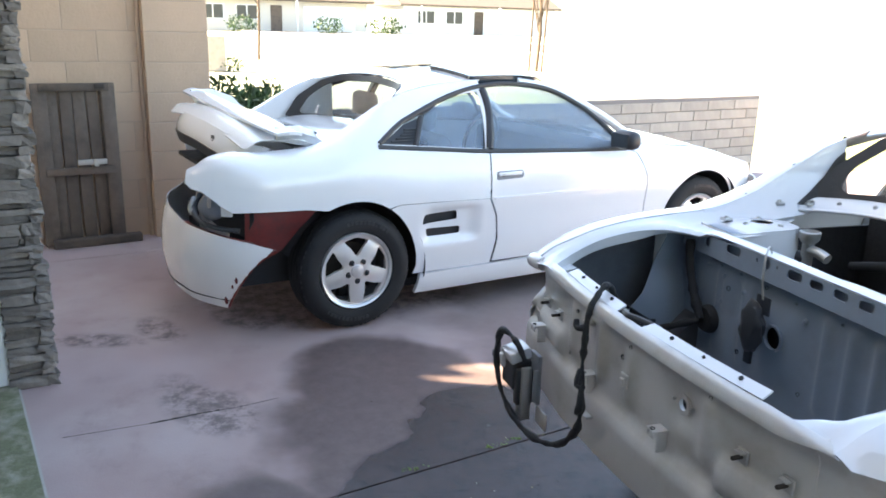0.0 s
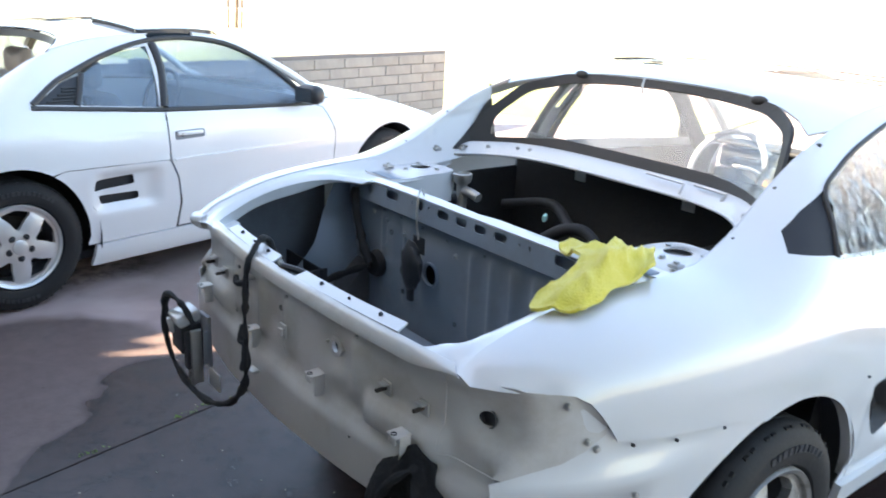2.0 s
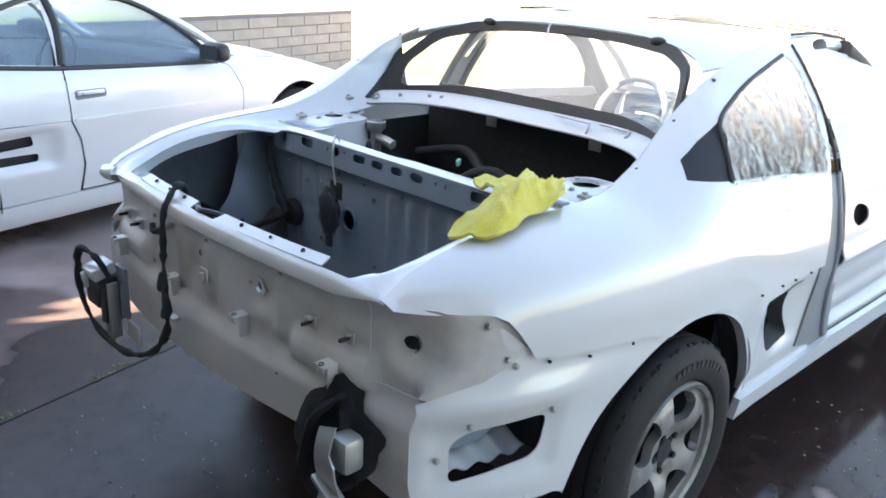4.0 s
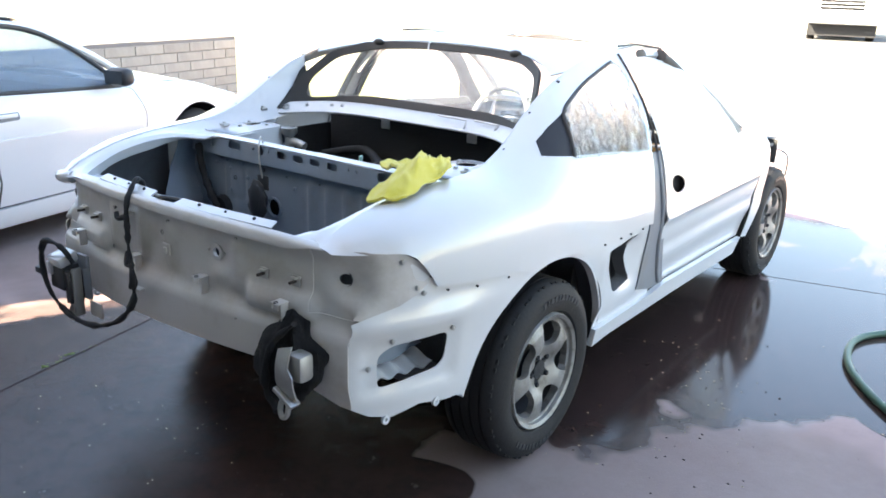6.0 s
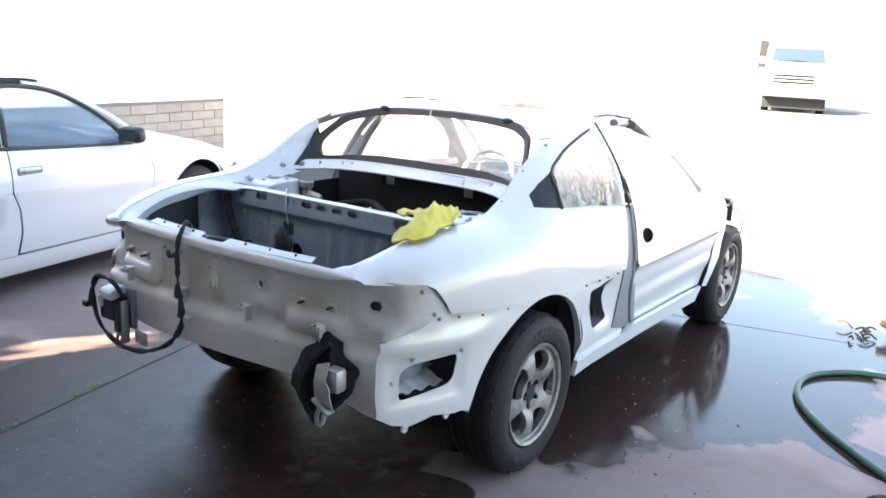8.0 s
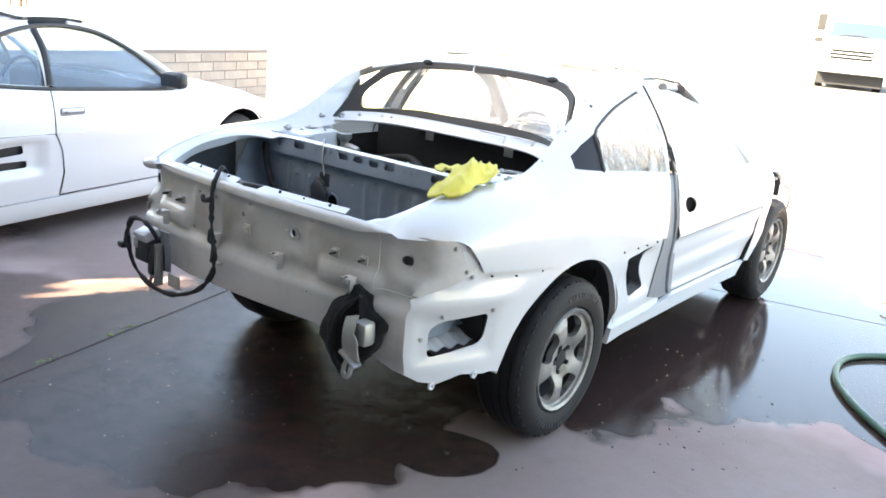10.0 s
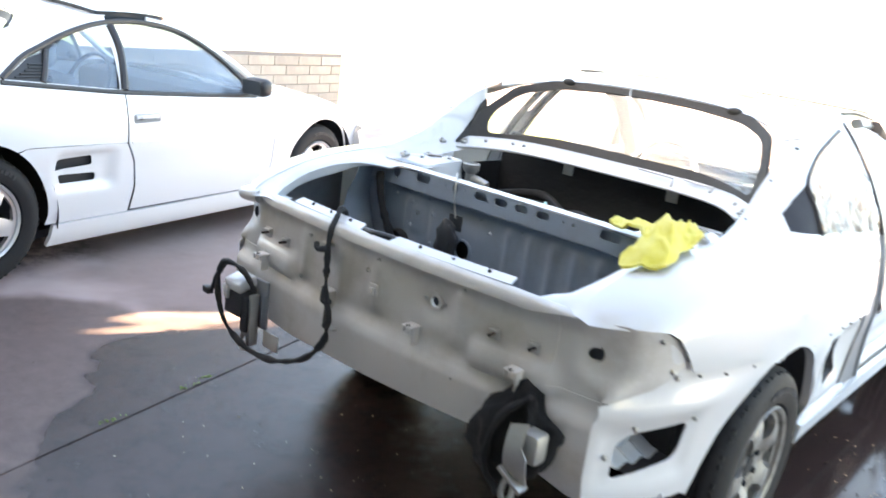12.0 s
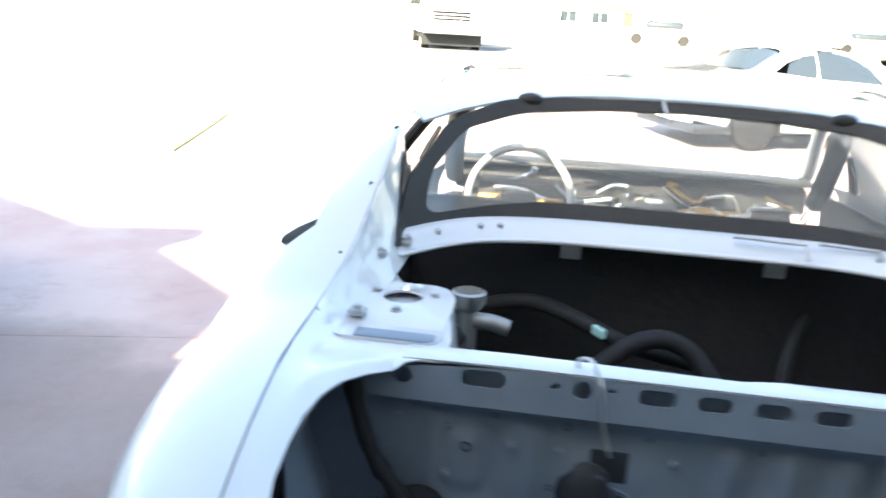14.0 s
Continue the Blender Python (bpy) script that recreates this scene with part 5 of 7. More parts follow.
    for x in (-0.225, 0.21):
        part("lid_bracket", boxes(((x, 0.385, 0.934), (0.046, 0.006, 0.042)), ((x, 0.398, 0.957), (0.046, 0.03, 0.006)), bevel=0.003), PAINT_DUSTY, car, "pale painted lid bracket", smooth=30)
    # pipes and filler neck in the bay
    neck = lathe([(0.80, 0.018), (0.90, 0.018), (0.905, 0.024), (0.915, 0.031), (0.935, 0.032), (0.938, 0.026), (0.91, 0.02), (0.91, 0.0001)], 24, "z", m=Matrix.Translation((-0.41, 0.03, 0)))
    n_ob = part("filler_neck", neck, ALU_CAST, car, "cast aluminium coolant filler neck", smooth=40)
    part("neck_spout", tube([(-0.41, 0.03, 0.88), (-0.37, 0.035, 0.878), (-0.335, 0.04, 0.868)], 0.016, 12), ALU_CAST, n_ob, smooth=40)
    part("neck_hose", tube([(-0.42, 0.03, 0.85), (-0.46, 0.0, 0.84), (-0.47, -0.05, 0.80), (-0.44, -0.08, 0.74)], 0.022, 12), BLACK, n_ob, smooth=40)
    for pts, r in (([(-0.5, 0.30, 0.78), (-0.30, 0.34, 0.82), (-0.1, 0.25, 0.78), (0.05, 0.28, 0.74)], 0.018), ([(-0.3, 0.10, 0.62), (-0.1, 0.18, 0.80), (0.02, 0.2, 0.80), (0.10, 0.14, 0.70)], 0.02),
                   ([(-0.2, 0.0, 0.60), (-0.12, 0.05, 0.76), (0.0, 0.08, 0.77), (0.08, 0.05, 0.64)], 0.02), ([(0.22, 0.2, 0.5), (0.24, 0.3, 0.75), (0.3, 0.42, 0.82)], 0.014), ([(-0.52, 0.05, 0.70), (-0.35, 0.12, 0.66), (-0.15, 0.10, 0.60)], 0.025)):
        part("bay_hose", tube(pts, r, 10), RUBBER, car, smooth=40)
    part("hose_clip", boxes(((-0.16, 0.17, 0.83), (0.012, 0.035, 0.02), Matrix.Rotation(0.6, 3, "Z")), bevel=0.003), material("pale green plastic", (0.35, 0.6, 0.55), 0.4), car)
    # rear window, seal with its two bumps, centre tag
    def pane(x, z):
        return (x, bow(x) + 0.012 + 0.55 * (z - 1.0), z)
    ring = rounded([(-0.575, 0.985), (-0.4, 1.0), (0.4, 1.0), (0.575, 0.985), (0.565, 1.10), (0.505, 1.206), (0.40, 1.246), (0.20, 1.262), (0.0, 1.266), (-0.20, 1.262), (-0.40, 1.246), (-0.505, 1.206), (-0.565, 1.10)], 0.02)
    clear = rounded([(-0.53, 1.022), (-0.3, 1.040), (0.3, 1.040), (0.53, 1.022), (0.525, 1.10), (0.478, 1.186), (0.36, 1.221), (0.18, 1.235), (0.0, 1.239), (-0.18, 1.235), (-0.36, 1.221), (-0.478, 1.186), (-0.532, 1.10)], 0.03)
    win = new("rear_window")
    win.parent = car
    part("window_seal", sheet(ring, [clear], pane, 0.02, 0.010), SEAL, win, "black butyl seal with dirt", smooth=40)
    g = part("window_glass", sheet(ring, [], lambda x, z: tuple(Vector(pane(x, z)) + Vector((0, 0.006, 0))), 0.04, 0.003), GLASS_DUSTY, win, smooth=40)
    g.visible_shadow = False
    for x in (-0.345, 0.325):
        b = bmesh.new()
        bmesh.ops.create_icosphere(b, subdivisions=2, radius=0.019, matrix=Matrix.Translation(Vector(pane(x, 1.249))) @ Matrix.Diagonal((1.5, 0.6, 0.75, 1)))
        part("seal_bump", b, SEAL, win, smooth=60)
    part("roof_tag", tube([(-0.06, 0.455, 1.268), (-0.055, 0.44, 1.25), (-0.045, 0.43, 1.225)], 0.003, 6), STEEL, car, smooth=40)
    # roof with two open roof panels
    def roof_edge(x):
        return 0.495 - 2.1 * abs(x) ** 4.2 * 0.9
    xs = [0.56 - 1.12 * i / 16 for i in range(17)]
    rim_y = (0.38, 0.48, 0.60, 0.72, 0.84, 0.96, 1.08, 1.18)
    out = [(x, roof_edge(x) + 0.005) for x in xs] + [(-TOP_X(y) + 0.002, y) for y in rim_y] + [(x, 1.345 - 0.5 * x * x) for x in (-0.5, -0.25, 0, 0.25, 0.5)] + [(TOP_X(y) - 0.002, y) for y in rim_y[::-1]]
    holes = [rounded([(s * 0.10, 0.68), (s * 0.47, 0.68), (s * 0.48, 1.235), (s * 0.10, 1.285)], 0.04) for s in (1, -1)]
    roof = part("roof", sheet(out[::-1], holes, roof_place, 0.035, 0.006), PAINT, car, smooth=40)
    for s in (1, -1):
        for pts in ([(s * 0.20, 1.298), (s * 0.34, 1.284), (s * 0.49, 1.25)], [(s * 0.545, 0.86), (s * 0.548, 1.05), (s * 0.555, 1.25)]):
            part("roof_seal", tube([Vector(roof_place(*p)) + Vector((0, 0, 0.006)) for p in pts], 0.0045, 8), SEAL, roof, smooth=40)
    # windscreen, bonnet, front panel
    wsg = sheet([(-0.64, 0.0), (0.64, 0.0), (0.52, 1.0), (-0.52, 1.0)], [], lambda x, t: (x, 1.98 - 0.66 * t - 0.30 * x * x * (1 - 0.3 * t), 0.90 + 0.385 * t - 0.03 * x * x), 0.08, 0.004)
    ws = part("windscreen", wsg, GLASS, car, smooth=40)
    ws.visible_shadow = False
    hood = sheet([(-0.69, 2.04), (0.69, 2.04), (0.66, 2.5), (0.60, 2.8), (0.44, 3.07), (0.2, 3.2), (-0.2, 3.2), (-0.44, 3.07), (-0.60, 2.8), (-0.66, 2.5)], [], lambda x, y: (x, y, TOP_Z(y) + 0.045 * (1 - (x / 0.7) ** 2) - 0.03), 0.06, 0.005)
    part("bonnet", hood, PAINT, car, smooth=40)
    part("front_panel", boxes(((0, 3.08, 0.45), (1.1, 0.04, 0.24)), bevel=0.01), PAINT, car, smooth=40)
    # cabin
    part("cabin_floor", sheet([(-0.74, 0.5), (0.74, 0.5), (0.72, 2.0), (-0.72, 2.0)], [], lambda x, y: (x, y, 0.27 + 0.14 * math.exp(-(x / 0.13) ** 4) + 0.1 * ramp(y, 1.7, 2.0)), 0.06, 0.006), TRIM_DARK, car, smooth=40)
    part("cabin_bulkhead", boxes(((0, 0.50, 0.64), (1.2, 0.02, 0.74)), bevel=0.006), TRIM_DARK, car)
    dash = boxes(((0, 1.90, 0.80), (1.36, 0.10, 0.10)), ((0, 1.93, 0.64), (1.30, 0.06, 0.30)), ((0.08, 1.76, 0.66), (0.20, 0.26, 0.24)), ((-0.40, 1.80, 0.76), (0.34, 0.14, 0.10)), ((0, 1.86, 0.875), (1.38, 0.14, 0.016)), ((0.42, 1.82, 0.70), (0.40, 0.12, 0.04)), bevel=0.012)
    dash_ob = part("dashboard_frame", dash, TRIM_DARK, car, "stripped dashboard frame with loose wiring", smooth=30)
    rnd = random.Random(5)
    for k in range(26):
        x = rnd.uniform(-0.6, 0.6)
        p = Vector((x, rnd.uniform(1.68, 1.84), rnd.uniform(0.66, 0.84)))
        pts = [p + Vector((rnd.uniform(-0.05, 0.05) + 0.05 * i, rnd.uniform(-0.03, 0.03), rnd.uniform(-0.04, 0.04))) for i in range(4)]
        part("wiring", tube(pts, rnd.uniform(0.004, 0.010), 6, steps=3), rnd.choice([TAN, INNER, FLEX, FLEX, STEEL, PAINT_DUSTY]), dash_ob, smooth=40)
    for x, w, h, mt in ((-0.52, 0.10, 0.05, TAN), (-0.30, 0.12, 0.05, TAN), (0.36, 0.20, 0.05, TAN), (0.52, 0.16, 0.06, RUSTY), (0.10, 0.07, 0.10, INNER), (0.02, 0.05, 0.09, INNER), (0.30, 0.16, 0.03, PAINT_DUSTY)):
        part("dash_duct", boxes(((x, 1.74, 0.735), (w, 0.06, h)), bevel=0.01), mt, dash_ob, smooth=30)
    swm = pose(-0.40, 1.50, 0.80, 68)
    wheel_rim = tube([swm @ Vector((0.185 * math.cos(a), 0.185 * math.sin(a), 0)) for a in (2 * math.pi * k / 24 for k in range(24))], 0.014, 10, closed=True, steps=2)
    sw = part("steering_wheel", wheel_rim, TRIM_GREY, car, "grey steering wheel rim", smooth=60)
    part("steering_boss", boxes((swm @ Vector((0, -0.02, -0.02)), (0.13, 0.05, 0.10)), bevel=0.02), TRIM_DARK, sw, smooth=40)
    for a in (200, 340):
        part("steering_spoke", tube([swm @ Vector((0.03 * math.cos(radians(a)), 0.03 * math.sin(radians(a)), -0.02)), swm @ Vector((0.18 * math.cos(radians(a)), 0.18 * math.sin(radians(a)), 0))], 0.012, 8), TRIM_DARK, sw, smooth=40)
    part("steering_column", tube([swm @ Vector((0, 0, -0.03)), swm @ Vector((0, 0, -0.32))], 0.03, 10, straight=True), TRIM_DARK, sw, smooth=40)
    # underside so that light does not pass
    part("underbody", boxes(((0, -0.50, 0.503), (1.15, 0.44, 0.012)), ((0, 0.10, 0.33), (1.1, 0.7, 0.02)), ((0, 1.2, 0.22), (1.45, 1.6, 0.03)), ((0, 2.5, 0.30), (1.0, 1.1, 0.03))), BAY, car)
    part("axle_beam", boxes(((0, 0.0, 0.27), (1.35, 0.10, 0.07)), ((0, 2.4, 0.27), (1.35, 0.10, 0.07)), bevel=0.02), BAY, car, smooth=30)
    for s in (1, -1):
        wheel("rear_wheel", ALLOY_WORN, "lobe", car, s * 0.824, 0.0, 0.302, s, "worn tyre on a dirty five-spoke alloy rim")
        wheel("front_wheel", ALLOY_WORN, "lobe", car, s * 0.812, 2.40, 0.302, s, "worn tyre on a dirty five-spoke alloy rim")
    return car, rear


CAR_B, REAR_PANEL = stripped_car()


# ---- the second, complete but rear-damaged white sports car ----
DROP = 0.055
A_CAR = Matrix.Translation((-3.098, -1.159, -DROP)) @ Matrix.Rotation(radians(13.2), 4, "Z")
A_ARCH = dict(cy=-0.01, cz=0.345, r=0.375, front=0.345)
A_QUARTER = ([(-0.60, 0.70), (-0.45, 0.70), (-0.27, 0.700)] + arch_line(115, 60, 14, **A_ARCH) + [(0.22, 0.684), (0.45, 0.680), (0.762, 0.672), (0.762, 0.80), (0.765, 0.925),
             (0.80, 1.06), (0.825, 1.20), (0.83, TOP_Z(0.83))] + top_line(0.80, -0.74) + [(-0.79, 0.85), (-0.81, 0.83), (-0.81, 0.80), (-0.785, 0.785), (-0.74, 0.775), (-0.67, 0.745)])
A_QUARTER_SHORT = ([(-0.40, 0.70), (-0.27, 0.700)] + arch_line(115, 60, 14, **A_ARCH) + [(0.22, 0.684), (0.45, 0.680), (0.762, 0.672), (0.762, 0.80), (0.765, 0.925),
                   (0.80, 1.06), (0.825, 1.20), (0.83, TOP_Z(0.83))] + top_line(0.80, -0.40) + [(-0.43, 0.80)])
A_LOWER = ([(0.32, 0.30), (0.80, 0.30), (0.825, 0.44), (0.81, 0.57), (0.762, 0.668), (0.45, 0.676), (0.22, 0.680)] + arch_line(58, 0, 10, **A_ARCH))
A_DOOR = [(0.812, 0.31), (1.30, 0.31), (1.86, 0.31), (1.90, 0.48), (1.90, 0.70), (1.83, 0.85), (1.74, 0.878), (1.25, 0.902), (0.773, 0.925), (0.77, 0.80), (0.77, 0.67), (0.818, 0.57), (0.833, 0.44)]
A_FENDER = ([(1.868, 0.31), (1.95, 0.29)] + arch_line(172, 10, 22, cy=2.40, cz=0.345, r=0.365, front=0.365) + [(2.80, 0.36), (2.95, 0.36), (3.02, 0.50), (3.0, 0.62), (2.9, 0.71), (2.8, TOP_Z(2.8) - 0.004)] + top_line(2.7, 2.05, drop=0.004) +
            [(1.95, 0.893), (1.75, 0.882), (1.838, 0.852), (1.907, 0.70), (1.907, 0.48)])
A_GLASS_F = [(0.80, 0.928), (1.25, 0.906), (1.73, 0.884), (1.60, 1.045), (1.45, 1.145), (1.28, 1.215), (1.05, 1.248), (0.86, 1.25), (0.835, 1.20)]
A_GLASS_Q = [(0.33, 0.972), (0.735, 0.93), (0.775, 1.06), (0.795, 1.205), (0.60, 1.18), (0.40, 1.09)]
A_VENT = [(0.13, 0.98), (0.335, 0.968), (0.40, 1.095), (0.27, 1.06)]


def damaged_car():
    car = thing("damaged_sports_car", "white sports coupe with a broken rear bumper hanging off, parked", "car", A_CAR)
    for s in (1, -1):
        quarter = shoulder_sheet("quarter_panel", A_QUARTER if s > 0 else A_QUARTER_SHORT, [[(0.14, 0.985), (0.745, 0.932), (0.80, 1.215), (0.60, 1.19), (0.36, 1.105)]], PAINT_CLEAN, car, s, step=0.02)
        if s > 0:                                                   # the struck corner is pushed forward and up
            for v in quarter.data.vertices:
                k = ramp(-v.co.y, 0.40, 0.74) * ramp(v.co.z, 0.72, 0.84)
                v.co.y += 0.050 * k
                v.co.z += 0.050 * k - 0.012 * k * ramp(-v.co.y, 0.70, 0.78)
        low = side_sheet("intake_panel", A_LOWER, [rounded([(0.36, 0.56), (0.58, 0.57), (0.57, 0.62), (0.37, 0.612)], 0.015), rounded([(0.40, 0.49), (0.60, 0.49), (0.60, 0.53), (0.385, 0.535)], 0.015)], PAINT_CLEAN, car, s, off=-0.004, step=0.018)
        for v in low.data.vertices:                                 # the scoop lies in a dish
            y, z = v.co.y, v.co.z
            dish = ramp(y, 0.33, 0.42) * (1 - ramp(y, 0.64, 0.74)) * ramp(z, 0.44, 0.49) * (1 - ramp(z, 0.625, 0.65))
            v.co.x -= s * 0.024 * dish
        side_sheet("intake_duct", [(0.33, 0.46), (0.64, 0.46), (0.64, 0.64), (0.33, 0.64)], [], BLACK, low, s, off=-0.05, thick=0.003, step=0.05)
        door = side_sheet("door", A_DOOR, [], PAINT_CLEAN, car, s, off=0.001, step=0.035)
        part("door_strip", sheet([(0.79, 0.662), (1.89, 0.655), (1.89, 0.668), (0.785, 0.675)], [], side(s, 0.006), 0.06, 0.008, flip=s < 0), PAINT_CLEAN, door, smooth=30)
        # grey plate paints the shade round the handle
        side_sheet("handle_recess", rounded([(0.80, 0.766), (0.975, 0.770), (0.975, 0.812), (0.80, 0.812)], 0.015), [], JAMB, door, s, off=0.0022, thick=0.003, step=0.03)
        h = boxes(((s * (flank(0.92, 0.79) + 0.006), 0.885, 0.797), (0.014, 0.15, 0.022)), bevel=0.006)
        hd = part("door_handle", h, PAINT_CLEAN, door, smooth=40)
        plug(hd, (s * (flank(0.9, 0.79) + 0.012), 0.835, 0.79), (s, 0, 0), 0.008)
        side_sheet("fender", A_FENDER, [], PAINT_CLEAN, car, s, step=0.035)
        side_sheet("sill", [(0.34, 0.185), (1.93, 0.185), (1.93, 0.29), (1.86, 0.303), (0.36, 0.293)], [], PAINT_CLEAN, car, s, off=0.006, thick=0.02, step=0.05)
        gl = side_sheet("door_glass", A_GLASS_F, [], GLASS_SKY, car, s, off=-0.012, thick=0.003, step=0.06)
        gq = side_sheet("quarter_glass", A_GLASS_Q, [], GLASS_SKY, car, s, off=-0.010, thick=0.003, step=0.06)
        gl.visible_shadow = gq.visible_shadow = False
        vent = side_sheet("window_vent", A_VENT, [], BLACK, car, s, off=-0.006, thick=0.008, step=0.04)
        for k in range(5):
            z = 0.992 + 0.013 * k
            part("slat", tube([(s * (flank(y, z) - 0.002), y, z) for y in (0.20 + 0.03 * k, 0.29, 0.345 + 0.008 * k)], 0.004, 6), BLACK, vent, smooth=40)
        def trim(pts, r=0.012):
            return part("window_trim", tube([(s * (flank(y, z) - 0.002), y, z) for y, z in pts], r, 8, steps=4), BLACK, car, smooth=40)
        trim([(0.12, 0.972), (0.45, 0.943), (0.765, 0.918), (1.25, 0.896), (1.75, 0.874)])
        trim([(0.13, 0.985), (0.26, 1.065), (0.36, 1.105), (0.60, 1.19), (0.83, 1.238), (1.05, 1.248), (1.28, 1.218), (1.45, 1.15), (1.60, 1.05), (1.75, 0.895)], 0.014)
        trim([(0.77, 0.93), (0.79, 1.0), (0.825, 1.12), (0.835, 1.22)], 0.022)
        trim([(0.335, 0.968), (0.37, 1.03), (0.41, 1.10)], 0.014)
        # mirror
        mx = flank(1.68, 0.90)
        mir = part("mirror", boxes(((s * (mx + 0.10), 1.66, 0.945), (0.17, 0.10, 0.105)), bevel=0.035), BLACK, car, "black door mirror", smooth=60)
        part("mirror_stalk", boxes(((s * (mx + 0.01), 1.69, 0.91), (0.06, 0.06, 0.05)), bevel=0.015), BLACK, mir, smooth=40)
        part("mirror_glass", boxes(((s * (mx + 0.10), 1.607, 0.945), (0.14, 0.004, 0.08)), bevel=0.002), TINT, mir)
        ap = tube([(s * (TOP_X(y) - 0.005), y, TOP_Z(y) - 0.012) for y in (1.10, 1.30, 1.5, 1.7, 1.9, 1.99)], 0.024, 8)
        part("windscreen_pillar", ap, PAINT_CLEAN, car, smooth=40)
        top, bot = top_line(0.47, -0.20, 0.05), [(-0.20, 0.88), (0.47, 0.93)]
        part("buttress_inner", sheet(bot + top, [], lambda y, z: (s * (TOP_X(y) - 0.004 - 0.03 * (TOP_Z(y) - z)), y, z), 0.04, 0.003, flip=s > 0), PAINT_CLEAN, car, smooth=40)
        for cy in (0.0, 2.40):
            house_bm = bmesh.new()
            rows = []
            for i in range(25):
                a = radians((160 if cy == 0.0 and s > 0 else 190) - (170 if cy == 0.0 and s > 0 else 200) * i / 24)
                rows.append([house_bm.verts.new((s * x, cy + 0.385 * math.cos(a), 0.345 + 0.385 * math.sin(a))) for x in (0.825, 0.68, 0.52)])
            for a, b in zip(rows, rows[1:]):
                for i in (0, 1):
                    house_bm.faces.new((a[i], a[i + 1], b[i + 1], b[i]))
            house_bm.faces.new([r[2] for r in rows])
            part("wheelhouse", house_bm, BAY, car, smooth=40)
        wheel("rear_wheel", ALLOY, "star", car, s * 0.824, 0.0, 0.304 + DROP, s, "black tyre on a silver five-spoke alloy rim")
        wheel("front_wheel", ALLOY, "star", car, s * 0.818, 2.40, 0.304 + DROP, s, "black tyre on a silver five-spoke alloy rim")
        # the red primered metal that the torn bumper has bared, lamp bucket
        if s > 0:
            side_sheet("bared_corner", [(-0.54, 0.50), (-0.44, 0.46), (-0.37, 0.50), (-0.29, 0.60), (-0.20, 0.69), (-0.42, 0.71), (-0.54, 0.69)], [], RED, car, s, off=-0.040, thick=0.004, step=0.04)
    # roof with dark glass panels
    xs = [0.56 - 1.12 * i / 16 for i in range(17)]
    out = [(x, 0.495 - 1.9 * abs(x) ** 4.2) for x in xs] + [(-0.56, 0.8), (-0.555, 1.16)] + [(x, 1.345 - 0.5 * x * x) for x in (-0.5, -0.25, 0, 0.25, 0.5)] + [(0.555, 1.16), (0.56, 0.8)]
    holes = [rounded([(s * 0.10, y0), (s * 0.50, y0), (s * 0.51, 1.235), (s * 0.10, 1.285)], 0.04) for s, y0 in ((1, 0.80), (-1, 0.68))]
    roof = part("roof", sheet(out[::-1], holes, roof_place, 0.04, 0.006), PAINT_CLEAN, car, smooth=40)
    for s in (1, -1):
        back = 0.79 if s > 0 else 0.66
        rp = sheet(rounded([(s * 0.10, back), (s * 0.56, back), (s * 0.572, 1.24), (s * 0.10, 1.30)], 0.03), [], lambda x, y: (x, y, roof_place(x, y)[2] + (0.016 + 0.010 * ramp(y, 0.85, 1.25) if s > 0 else 0.0) + 0.004), 0.05, 0.045 if s > 0 else 0.006, flip=s < 0)
        part("roof_glass_panel", rp, TINT, roof, "dark tinted lift-out roof panel", smooth=40)
    ring = rounded([(-0.575, 0.97), (0.575, 0.97), (0.565, 1.10), (0.50, 1.20), (0.40, 1.236), (0.0, 1.254), (-0.40, 1.236), (-0.50, 1.20), (-0.565, 1.10)], 0.02)
    clear = rounded([(-0.53, 0.995), (0.53, 0.995), (0.52, 1.10), (0.46, 1.18), (0.36, 1.205), (0.0, 1.222), (-0.36, 1.205), (-0.46, 1.18), (-0.52, 1.10)], 0.03)
    def pane(x, z):
        return (x, 0.360 + 0.55 * (z - 1.0) - 2.1 * abs(x) ** 4.2, z)
    part("rear_window_seal", sheet(ring, [clear], pane, 0.03, 0.01), BLACK, car, smooth=40)
    gr = part("rear_window_glass", sheet(ring, [], lambda x, z: tuple(Vector(pane(x, z)) + Vector((0, 0.006, 0))), 0.05, 0.003), GLASS, car, smooth=40)
    ws = part("windscreen", sheet([(-0.64, 0.0), (0.64, 0.0), (0.52, 1.0), (-0.52, 1.0)], [], lambda x, t: (x, 1.98 - 0.66 * t - 0.30 * x * x * (1 - 0.3 * t), 0.90 + 0.385 * t - 0.03 * x * x), 0.08, 0.004), GLASS, car, smooth=40)
    gr.visible_shadow = ws.visible_shadow = False
    # engine lid with louvres, bonnet, nose
    lid = part("engine_lid", sheet([(-0.57, -0.20), (0.57, -0.20), (0.55, 0.10), (0.45, 0.27), (0.0, 0.38), (-0.45, 0.27), (-0.55, 0.10)], [], lambda x, y: (x, y, 0.935 + 0.05 * ramp(y, -0.1, 0.3) + 0.02 * (1 - (x / 0.6) ** 2)), 0.05, 0.006), PAINT_CLEAN, car, smooth=40)
    for k in range(3):
        part("louvre", boxes(((0, -0.12 + 0.055 * k, 0.966 + 0.009 * k), (0.62, 0.02, 0.012)), bevel=0.004), BLACK, lid, smooth=30)
